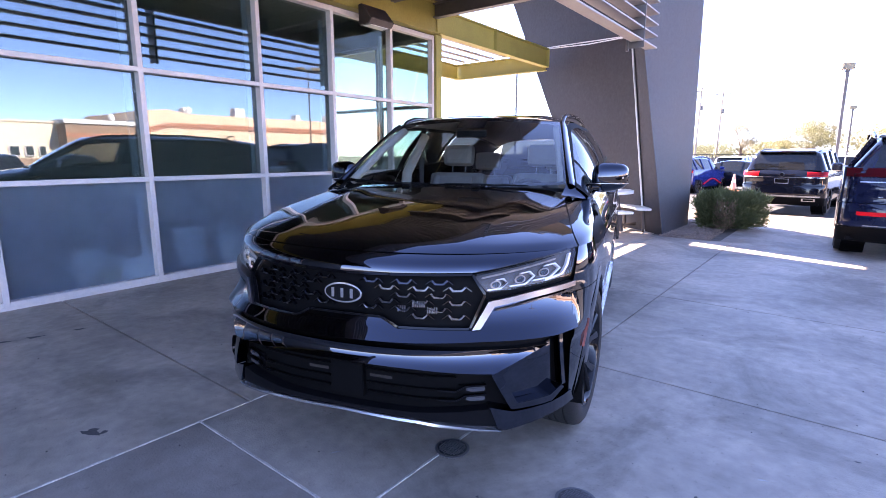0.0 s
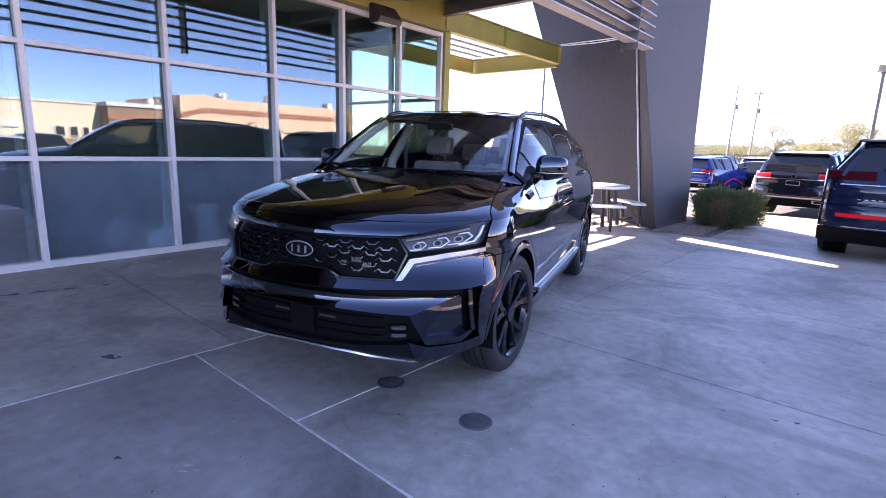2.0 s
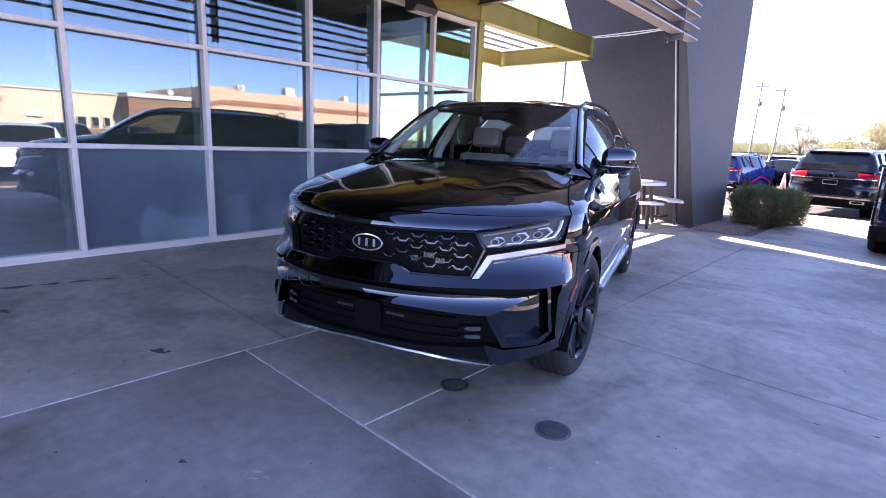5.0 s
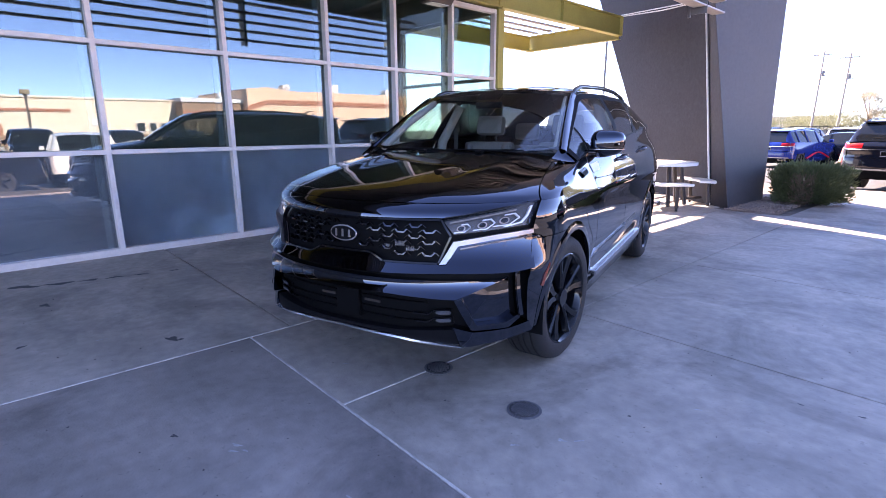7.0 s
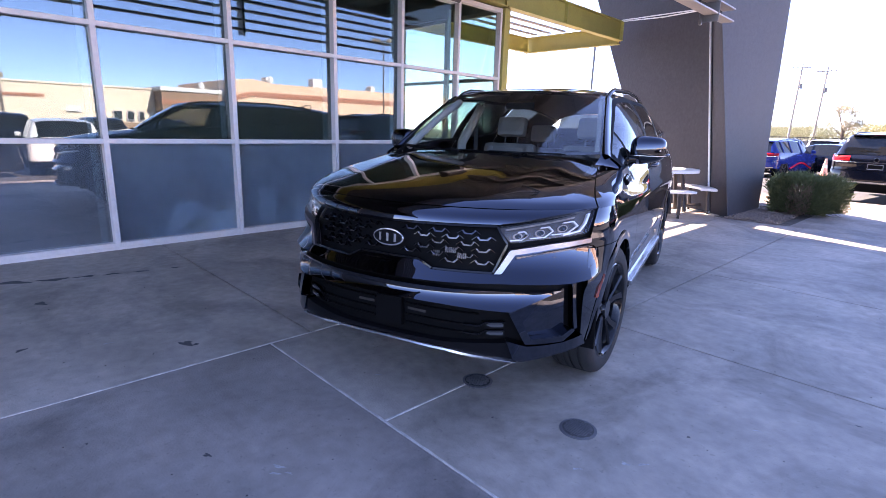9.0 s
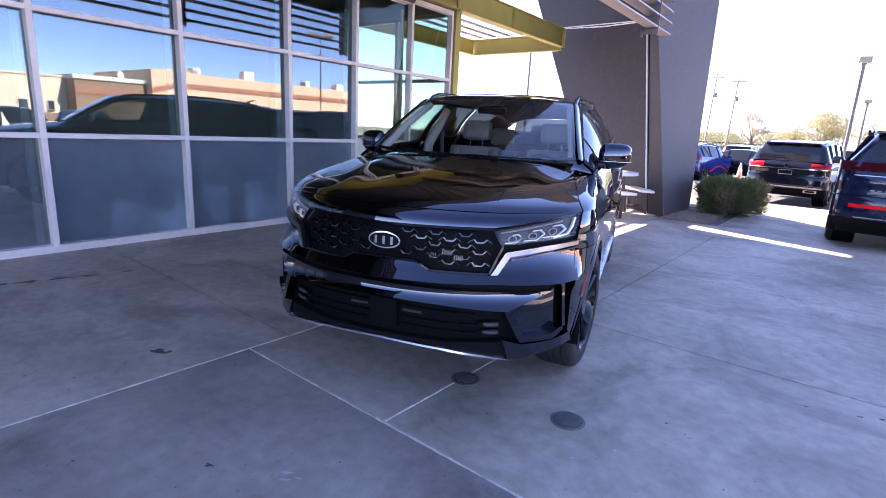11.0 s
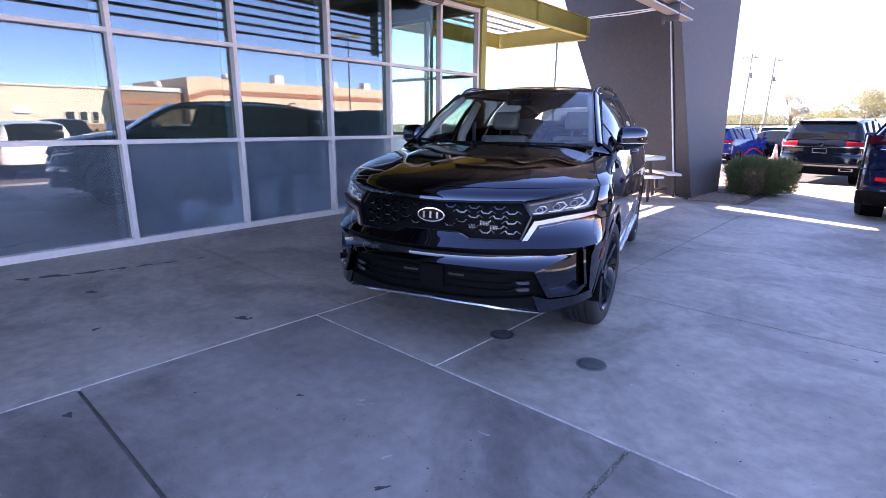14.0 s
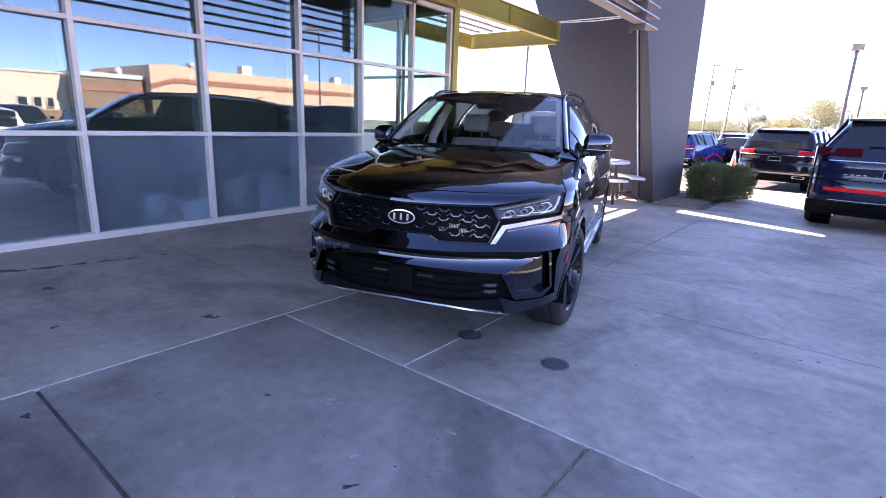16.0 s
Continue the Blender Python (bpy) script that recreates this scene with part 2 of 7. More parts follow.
def cylm(*a, **k):
    bm = bmesh.new()
    cyl(bm, *a, **k)
    return bm


def prism(bm, pts, d0, d1, axis="z", m=None):
    """A prism over a plan polygon (counter-clockwise)."""
    def at(a, b, d):
        return {"z": (a, b, d), "x": (d, a, b), "y": (a, d, b)}[axis]
    lo = [bm.verts.new(at(a, b, d0)) for a, b in pts]
    hi = [bm.verts.new(at(a, b, d1)) for a, b in pts]
    n = len(pts)
    bm.faces.new(lo[::-1])
    bm.faces.new(hi)
    for i in range(n):
        bm.faces.new((lo[i], lo[(i + 1) % n], hi[(i + 1) % n], hi[i]))
    bmesh.ops.recalc_face_normals(bm, faces=bm.faces)
    if m is not None:
        for v in lo + hi:
            v.co = m @ v.co
    return lo + hi


def ibeam(p, q, h, w, tw=0.012, tf=0.02):
    """An I-beam from p to q (its top middle line)."""
    p, q = Vector(p), Vector(q)
    pts = [(-w / 2, -h), (w / 2, -h), (w / 2, -h + tf), (tw / 2, -h + tf), (tw / 2, -tf), (w / 2, -tf), (w / 2, 0), (-w / 2, 0),
           (-w / 2, -tf), (-tw / 2, -tf), (-tw / 2, -h + tf), (-w / 2, -h + tf)]
    bm = bmesh.new()
    d = (q - p)
    side = Vector((d.y, -d.x, 0)).normalized()
    lo = [bm.verts.new(p + side * a + Vector((0, 0, b))) for a, b in pts]
    hi = [bm.verts.new(q + side * a + Vector((0, 0, b))) for a, b in pts]
    n = len(pts)
    bm.faces.new(lo)
    bm.faces.new(hi[::-1])
    for i in range(n):
        bm.faces.new((lo[i], hi[i], hi[(i + 1) % n], lo[(i + 1) % n]))
    bmesh.ops.recalc_face_normals(bm, faces=bm.faces)
    return bm

# ---- ground and pavement ----
bm = bmesh.new()
gx = [-700, -60, -20, -8, 0, 3.2, 3.5, 8, 20, 60, 700]
gy = [-700, -60, -15, 0, 8, 14.46, 16.4, 25, 60, 700]
gv = [[bm.verts.new((x, y, -0.034 if y < 14.5 and x < 3.3 else -0.30)) for y in gy] for x in gx]
for i in range(len(gx) - 1):
    for j in range(len(gy) - 1):
        bm.faces.new((gv[i][j], gv[i + 1][j], gv[i + 1][j + 1], gv[i][j + 1]))
tagged(link("ground", bm, ASPHALT), "dark asphalt car park reaching to the horizon", "ground", kind="structure")

XW = -5.931                     # outer face of the window wall
PAVE = pose(-1.5, 1.345, 0, 0, 0, -1.1) @ pose(1.5, -1.345, 0)      # the slabs are laid slightly askew of the glazing
pavement = tagged(new("pavement"), "light grey concrete slabs with recessed joints and stains", "pavement", kind="structure")
pavement.matrix_basis = PAVE
bm = boxm(-5.985, 1.853, -12, 9.4, -0.029, -0.011)
link("joint_bed", bm, JOINT, pavement)
XA, XB, XC, YJ = -2.676, -1.513, -0.388, 1.345      # the main joint lines
SLABS = [  # x0, x1, y0, y1
    (XW - 0.075, XA, -8.550, -4.940), (XW - 0.075, XA, -4.940, -1.663), (XW - 0.075, XA, -1.663, 1.634), (XW - 0.075, XA, 1.634, 4.940), (XW - 0.075, XA, 4.940, 9.4),
    (XA, XC, -3.420, -0.092), (XA, XC, -8.550, -3.420), (XA, XC, -0.092, YJ),
    (XC, 1.853, -2.090, YJ), (XC, 1.853, -8.550, -2.090),
    (XA, XB, YJ, 5.372), (XA, XB, 5.372, 9.4),
    (XB, 0.903, YJ, 3.335), (XB, 0.903, 3.335, 5.372), (XB, 0.903, 5.372, 9.4),
    (0.903, 1.853, YJ, 5.372), (0.903, 1.853, 5.372, 9.4)]
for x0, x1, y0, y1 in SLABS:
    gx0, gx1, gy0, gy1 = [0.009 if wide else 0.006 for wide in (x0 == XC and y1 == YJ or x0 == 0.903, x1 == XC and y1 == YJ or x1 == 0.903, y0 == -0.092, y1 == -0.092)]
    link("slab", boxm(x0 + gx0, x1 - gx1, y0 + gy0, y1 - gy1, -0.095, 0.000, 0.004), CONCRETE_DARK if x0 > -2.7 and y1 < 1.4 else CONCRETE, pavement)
def wobbly(p, q, w, z):
    """A thin uneven strip of filler in a joint."""
    rnd = random.Random(int(p[0] * 97 + p[1] * 31))
    bm = bmesh.new()
    p, q = Vector(p), Vector(q)
    n = max(4, int((q - p).length / 0.05))
    d = (q - p).normalized()
    sd = Vector((-d.y, d.x))
    prev = None
    for i in range(n + 1):
        c = p + (q - p) * (i / n)
        a, b = w * (0.35 + 0.7 * rnd.random()), w * (0.40 + 0.65 * rnd.random())
        row = [bm.verts.new((*(c + sd * a), -0.02)), bm.verts.new((*(c + sd * a * 0.7), z)), bm.verts.new((*(c - sd * b * 0.7), z + 0.001 * rnd.random())), bm.verts.new((*(c - sd * b), -0.02))]
        if prev:
            for k in range(3):
                bm.faces.new((prev[k], prev[k + 1], row[k + 1], row[k]))
        prev = row
    bmesh.ops.recalc_face_normals(bm, faces=bm.faces)
    return bm


PALE = mat("pale_joint_filler", (0.66, 0.61, 0.55), 0.85, var=0.5, scale=9, fine=0.25, bump=0.3, bscale=120)
for p, q in (((XA, -4.0), (XA, 3.2)), ((XA, YJ), (1.0, YJ)), ((XB, YJ), (XB, 2.6))):
    link("joint_filler", wobbly(p, q, 0.0095, 0.0025), PALE, pavement)
# sandy grit in the open joints and loose crumbs on the slabs


def crumbs(name, spots, material):
    """Loose grains, each a small uneven octahedron."""
    rnd = random.Random(len(spots))
    verts, faces = [], []
    for x, y, z, r in spots:
        i = len(verts)
        a = rnd.random() * 3
        ca, sa = math.cos(a) * r, math.sin(a) * r
        verts += [(x + ca, y + sa, z), (x - sa * 0.7, y + ca * 0.7, z + 0.1 * r), (x - ca, y - sa, z), (x + sa * 0.8, y - ca * 0.8, z), (x + 0.2 * r, y, z + r * (0.6 + 0.4 * rnd.random())), (x, y, z - r * 0.3)]
        faces += [(i + k, i + (k + 1) % 4, i + 4) for k in range(4)] + [(i + (k + 1) % 4, i + k, i + 5) for k in range(4)]
    me = bpy.data.meshes.new(name)
    me.from_pydata(verts, [], faces)
    me.materials.append(material)
    ob = new(name, me)
    ob.parent = pavement
    tagged(ob, kind="stuff")


rnd = random.Random(31)
GRIT = mat("sandy_grit", (0.42, 0.37, 0.30), 0.9, var=0.2, scale=30, island=0.55)
crumbs("joint_grit", [(jx + (rnd.random() - 0.5) * 0.017, -2.6 + rnd.random() * (YJ + 2.6), -0.006 + 0.005 * rnd.random(), 0.0025 + 0.004 * rnd.random()) for jx in (XC, 0.903) for _ in range(1500)], GRIT)
CRUMB = mat("dark_gravel_crumb", (0.06, 0.052, 0.05), 0.9, var=0.2, scale=30, island=0.5)
crumbs("gravel_crumbs", [(-4.6 + 6.6 * rnd.random(), -1.2 + 6.6 * rnd.random(), 0.001, 0.002 + 0.0045 * rnd.random() ** 2) for _ in range(420)], CRUMB)
# dried oil drips and rubber marks
OIL = mat("old_oil_stain", (0.07, 0.065, 0.065), 0.6, var=0.5, scale=8, fine=0.3)
rnd = random.Random(5)


def blot(x, y, r, sx=1.0, turn=0.0):
    bm = bmesh.new()
    n = 14
    ph = rnd.random() * 9
    vs = []
    for k in range(n):
        a = 2 * math.pi * k / n
        rr = r * (0.55 + 0.45 * rnd.random()) * (1 + 0.3 * math.sin(3 * a + ph))
        px, py = rr * math.cos(a) * sx, rr * math.sin(a)
        vs.append(bm.verts.new((x + px * math.cos(turn) - py * math.sin(turn), y + px * math.sin(turn) + py * math.cos(turn), 0.0014)))
    bm.faces.new(vs)
    bmesh.ops.recalc_face_normals(bm, faces=bm.faces)
    return bm


for x, y, r, sx, tn in [(-5.05, 0.55, 0.05, 2.5, 1.2), (-5.0, 0.78, 0.035, 3, 1.4), (-4.95, 0.98, 0.03, 3, 1.3), (-4.9, 1.18, 0.03, 2.5, 1.2), (-4.85, 1.45, 0.02, 3, 1.3), (-3.0, 0.95, 0.035, 1.8, 0.5), (-2.95, 0.99, 0.02, 1.5, 2),
                        (-1.79, 0.647, 0.012, 2.0, 0.4), (-2.42, -0.19, 0.022, 1.5, 0.2), (-5.15, 0.30, 0.06, 2.2, 1.0), (-5.2, 0.1, 0.04, 2, 0.6), (-4.4, 0.4, 0.03, 2, 0.3), (-0.98, 0.478, 0.012, 3, 1.0),
                        (0.25, 3.1, 0.010, 2.5, 0.4), (0.34, 3.15, 0.012, 2, 0.9), (0.02, 3.02, 0.008, 2, 0.2), (-0.5, 2.3, 0.01, 1, 0), (-1.2, 1.75, 0.008, 1, 0), (-2.2, 0.3, 0.008, 1, 0), (-3.5, 0.2, 0.02, 2, 2)]:
    link("oil_stain", blot(x, y, r, sx, tn), OIL, pavement)


SCUFF = mat("pale_scuff", (0.46, 0.44, 0.42), 0.8, var=0.4, scale=30, fine=0.3)
for x, y, r, sx, tn in [(-1.53, 0.83, 0.010, 3.5, 0.6), (-1.50, 0.80, 0.008, 4, 0.7), (-1.47, 0.84, 0.007, 3, 0.5), (-1.1, 0.62, 0.008, 5, 1.2), (-0.9, 1.02, 0.009, 4, 0.2), (-1.9, 1.6, 0.007, 5, 1.0), (-0.55, 1.95, 0.008, 4, 0.9),
                        (-0.60, 1.90, 0.012, 2, 0.3), (-0.72, 1.72, 0.008, 3, 0.8), (-0.3, 2.6, 0.006, 5, 0.4), (-1.25, 0.15, 0.008, 4, 2.0), (-2.0, -0.5, 0.007, 5, 0.3), (-3.3, 0.6, 0.008, 5, 1.5), (-3.9, 0.1, 0.01, 4, 1.0)]:
    link("scuff", blot(x, y, r, sx, tn), SCUFF, pavement)


def drain_cover(x, y, r, lid, label):
    d = thing("drain_cover", label, "drain cover", pose(x, y, 0), group="drain covers")
    link("rim", cylm((0, 0, -0.02), (0, 0, 0.004), r, seg=40), IRON, d, smooth=30)
    link("lid", cylm((0, 0, -0.01), (0, 0, 0.0065), r * 0.84, seg=40), lid, d, smooth=30)
    bm = bmesh.new()
    k = -6
    while k <= 6:
        for j in range(-6, 7):
            px, py = k * r * 0.125, j * r * 0.125
            if math.hypot(px, py) < r * 0.76:
                box(bm, px - r * 0.04, px + r * 0.04, py - r * 0.04, py + r * 0.04, 0.006, 0.0095)
        k += 1
    link("lid_studs", bm, IRON, d)


drain_cover(-1.480, 1.965, 0.082, BLACK_METAL, "round dark cast-iron cleanout cover set in concrete")
drain_cover(-0.860, 1.962, 0.085, mat("worn_cast_iron", (0.085, 0.081, 0.080), 0.6, 0.2, var=0.3, scale=20), "round worn grey cleanout cover set in concrete")
# outer apron beyond the entrance court
apron = tagged(new("pavement_2"), "sunlit concrete apron beside the planting bed", "pavement", kind="structure")
apron.matrix_basis = PAVE
for x0, x1, y0, y1 in [(-1.710, 1.853, 9.4, 12.540), (-1.710, 1.853, 12.540, 14.440), (-9.975, -2.803, 9.4, 12.825)]:
    link("slab", boxm(x0 + 0.005, x1 - 0.005, y0 + 0.005, y1 - 0.005, -0.095, 0.000, 0.004), CONCRETE, apron)
link("joint_bed", boxm(-9.975, 1.853, 9.4, 14.440, -0.029, -0.011), JOINT, apron)

# ---- window wall ----
ZR = [0.038, 1.118, 2.228, 3.350]
YM = [-4.270, -2.877, -1.482, -0.086, 1.312, 2.640, 4.032, 5.196, 6.390, 7.440]
win = tagged(new("window_1"), "tall aluminium-framed shopfront glazing with reflective panes", "window", kind="structure")
for z in ZR:
    h = 0.024 if 0.095 < z < 3.30 else 0.034
    link("rail", boxm(XW - 0.095, XW + 0.011, YM[0], YM[-1], z - h, z + h, 0.004), ALU, win)
for y in YM:
    link("mullion", boxm(XW - 0.095, XW + 0.014, y - 0.026, y + 0.026, 0.000, ZR[-1] + 0.038, 0.004), ALU, win)
for i in range(len(YM) - 1):
    for k in range(3):
        m_ = (HAZED if i == 3 else FROST) if k == 0 else CORNER_GLASS if i >= 7 else WINDOW
        p_ = link("pane", boxm(XW - 0.085, XW - 0.075, YM[i] + 0.020, YM[i + 1] - 0.020, ZR[k] + 0.018, ZR[k + 1] - 0.018), m_, win)
        p_.visible_shadow = False
link("sill_plate", boxm(XW - 0.114, XW + 0.019, YM[0], YM[-1], -0.019, 0.029, 0.003), ALU, win)
# closed room behind it
room = tagged(new("wall_inside"), "dark showroom interior behind the glazing", "wall", kind="structure")
link("back_wall", boxm(-11.685, -11.495, -14, 7.575, -0.095, 3.920), ROOM, room)
link("end_wall_solid", boxm(-11.495, -8.6, 7.44, 7.575, -0.095, 3.385), ROOM, room)
for y0, y1 in ((-8.6, -7.3), (-7.3, -5.99)):
    for z0, z1 in ((0.03, 1.118), (1.118, 2.228), (2.228, 3.35)):
        link("end_pane", boxm(y0 + 0.03, y1 - 0.03, 7.50, 7.51, z0 + 0.03, z1 - 0.03), END_GLASS, win)
        link("end_rail", boxm(y0, y1, 7.46, 7.54, z1 - 0.03, z1 + 0.03), ALU, win)
    link("end_mullion", boxm(y0 - 0.03, y0 + 0.03, 7.46, 7.545, 0, 3.385), ALU, win)
link("end_wall", boxm(-11.495, XW - 0.095, 7.44, 7.575, 3.385, 3.920), ROOM, room)
link("far_wall", boxm(-11.495, XW - 0.095, -14, -13.205, -0.095, 3.920), ROOM, room)
tagged(link("floor", boxm(-11.495, XW - 0.095, -13.205, 7.478, -0.095, -0.004), ROOM), "dark polished showroom floor", "floor", kind="structure")
tagged(link("ceiling", boxm(-11.685, XW - 0.095, -14, 7.575, 3.920, 4.11), ROOM), "dark showroom ceiling", "ceiling", kind="structure")
tagged(link("wall_south", boxm(XW - 0.285, XW, -14, YM[0] - 0.029, -0.095, 4.11), STUCCO_DARK), "dark grey stucco wall", "wall", kind="structure")
# beam over the glazing and the corner post
tagged(link("wall_beam", ibeam((XW + 0.019, -14, 3.920), (XW + 0.019, 7.575, 3.920), 0.504, 0.152), OLIVE), "olive-yellow painted steel beam over the glazing", "beam", kind="structure")
tagged(link("corner_post", boxm(XW - 0.133, XW + 0.057, 7.478, 7.630, 0, 3.400, 0.006), OLIVE), "olive-yellow painted steel corner post", "post", kind="structure")

# unseen block added here to hide the western sky from the pylon wing
tagged(link("parapet", boxm(-11.685, -6.30, -14, 7.575, 4.112, 6.30, 0.01), STUCCO_DARK), "unseen stucco block added above the showroom to darken the pylon wing", "wall", kind="structure")

# ---- canopy ----
SITE = Matrix.Diagonal((1.02, 1.03, 1.032, 1))
tagged(link("canopy_beam", ibeam((-5.795, 7.258, 3.781), (-2.803, 7.258, 3.781), 0.228, 0.114), STEEL_GREY), "dark grey steel canopy end beam", "beam", kind="structure")
bm = bmesh.new()
y0_, y1_ = -13.300, 7.363
prof = []
x = -5.795
while x < -2.755:
    prof += [(x, 3.800), (x + 0.047, 3.800), (x + 0.067, 3.847), (x + 0.123, 3.847), (x + 0.143, 3.800)]
    x += 0.143
a_ = [bm.verts.new((px, y0_, pz)) for px, pz in prof]
b_ = [bm.verts.new((px, y1_, pz)) for px, pz in prof]
for i in range(len(prof) - 1):
    bm.faces.new((a_[i], a_[i + 1], b_[i + 1], b_[i]))
r_ = bmesh.ops.extrude_face_region(bm, geom=bm.faces[:])
for v in r_["geom"]:
    if isinstance(v, bmesh.types.BMVert):
        v.co.z += 0.076
tagged(link("canopy_deck", bm, DECK), "dark corrugated metal canopy deck", "canopy", kind="structure")
tagged(link("canopy_edge_beam", ibeam((-2.803, -14, 3.923), (-2.803, 7.363, 3.923), 0.380, 0.133), STEEL_GREY), "grey steel canopy edge beam", "beam", kind="structure")
for y in range(-13, 7, 3):
    tagged(link("canopy_rafter", ibeam((-5.795, y + 1.235, 3.791), (-2.803, y + 1.235, 3.791), 0.209, 0.095), STEEL_GREY), "dark grey steel canopy rafter", "beam", kind="structure")

screen = tagged(new("sun_screen"), "grey metal louvre screen hung along the canopy edge", "louvre", kind="structure")
for k in range(6):
    z = 2.869 + 0.157 * k
    link("blade", boxm(-2.651, -2.478, -14, 8.36, z, z + 0.021, 0.004), LOUVRE, screen)
for y in [-9.690, -6.175, -2.755, 0.741, 4.218, 7.695]:
    link("hanger", boxm(-2.717, -2.679, y - 0.018, y + 0.018, 2.755, 3.847, 0.003), STEEL_GREY, screen)
    link("hanger_arm", boxm(-2.717, -2.470, y - 0.007, y + 0.007, 2.783, 3.781), STEEL_GREY, screen)

SITE = Matrix.Identity(4)
# unseen slab added to block the sun; its notch leaves the sun strip
bm = bmesh.new()
prism(bm, [(-7.85, 7.91), (-1.53, 7.91), (-1.53, 9.08), (-5.32, 10.10), (-5.32, 9.70), (-7.85, 10.38)], 5.37, 5.51, "z")
tagged(link("canopy_roof", bm, LOUVRE), "unseen metal slab added to shade the court and leave a sun strip", "canopy", kind="structure")

# second unseen slab, outlined to shade the wing and trim the strip's far edge
bm = bmesh.new()
prism(bm, [(-3.30, 9.15), (-3.60, 10.33), (-8.40, 14.12), (-11.0, 14.12), (-10.9, 12.85), (-9.12, 11.5), (-8.75, 11.04)], 6.09, 6.25, "z")
tagged(link("portal_roof", bm, LOUVRE), "unseen metal slab added to keep the sun off the pylon wing", "canopy", kind="structure")

# ---- olive trellis past the corner ----
tr_ = tagged(new("trellis"), "olive-yellow steel trellis with metal slats past the building corner", "trellis", kind="structure")
link("beam", ibeam((-5.88, 7.50, 3.82), (-5.88, 11.66, 3.82), 0.41, 0.152), OLIVE, tr_)
link("stiffener", boxm(-5.955, -5.805, 9.33, 9.345, 3.43, 3.80), OLIVE, tr_)
link("end_plate", boxm(-5.965, -5.795, 11.66, 11.672, 3.40, 3.83), OLIVE, tr_)
link("beam", ibeam((-8.62, 11.82, 3.74), (-5.96, 11.82, 3.74), 0.38, 0.152), OLIVE, tr_)
link("beam", ibeam((-8.50, 11.74, 3.72), (-8.50, 7.70, 3.72), 0.36, 0.133), OLIVE, tr_)
for k in range(6):
    x = -8.30 + 0.42 * k
    link("slat", boxm(x, x + 0.10, 7.72, 11.74, 3.762, 3.79), LOUVRE, tr_)

def tube_line(pts, r, seg=6):
    bm = bmesh.new()
    for a, b in zip(pts, pts[1:]):
        cyl(bm, a, b, r, seg=seg)
    return bm


# ---- leaning pylon ----
def pylon():
    H = 6.08
    A0, A1 = Vector((-2.475, 9.57)), Vector((-0.163, -0.026))
    C0, C1 = Vector((-2.83, 9.81)), Vector((-0.165, 0.127))
    B0, B1 = Vector((-2.410, 11.20)), Vector((-0.022, 0.044))
    base = [(A0, A1), (B0, B1), (Vector((C0.x + 0.047, B0.y)), Vector((A1.x, B1.y))), (C0, C1)]
    bm = bmesh.new()
    rings = []
    for k in range(15):
        h = -0.047 + (H + 0.047) * k / 14
        q = [p + d * h for p, d in base]
        ring = []
        for i in range(4):
            p, e = q[i], q[(i + 1) % 4]
            u = (e - p).normalized()
            ring += [p + u * 0.012, *[p.lerp(e, t) for t in (0.25, 0.5, 0.75)], e - u * 0.012]
        rings.append([bm.verts.new((v.x, v.y, h)) for v in ring])
    for r0, r1 in zip(rings, rings[1:]):
        for i in range(20):
            side = bm.faces.new((r0[i], r0[(i + 1) % 20], r1[(i + 1) % 20], r1[i]))
            side.material_index = 1 if 15 <= i < 19 else 0      # the side towards the showroom takes the second, darker stucco
    bm.faces.new(rings[0][::-1])
    bm.faces.new(rings[-1])
    bmesh.ops.recalc_face_normals(bm, faces=bm.faces)
    py = thing("pylon", "leaning grey stucco entrance pylon with a charcoal tapering wing", "pylon", kind="structure")
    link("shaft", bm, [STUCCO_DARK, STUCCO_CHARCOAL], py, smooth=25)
    bm = bmesh.new()
    n = Vector((0.61, 0.79)) * 0.25
    f0, f1 = C0 + Vector((-0.012, 0.012)), Vector((-4.46, 11.07))
    g0, g1 = f0 + C1 * H, Vector((-8.32, 14.04))
    vl = [bm.verts.new((*p, -0.047)) for p in (f0, f0 + n, f1 + n, f1)]
    vh = [bm.verts.new((*p, H)) for p in (g0, g0 + n, g1 + n, g1)]
    bm.faces.new(vl[::-1]); bm.faces.new(vh)
    for i in range(4):
        bm.faces.new((vl[i], vl[(i + 1) % 4], vh[(i + 1) % 4], vh[i]))
    bmesh.ops.recalc_face_normals(bm, faces=bm.faces)
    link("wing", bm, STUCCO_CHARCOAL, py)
    link("conduit", tube_line([(-2.860, 9.80, 0.0), (-3.45, 10.24, 3.52), (-3.70, 10.42, 4.6)], 0.016), WHITE, py, "pale conduit along the pylon")
    for dz in (0.0, 0.05):
        link("cable", tube_line([(-3.46, 10.20, 3.53 + dz * 0.3), (-4.6, 10.97, 3.655 + dz), (-5.87, 11.69, 3.825 + dz * 0.5)], 0.011), WHITE, py, "pale cable to the trellis beam")
    return py


pylon()

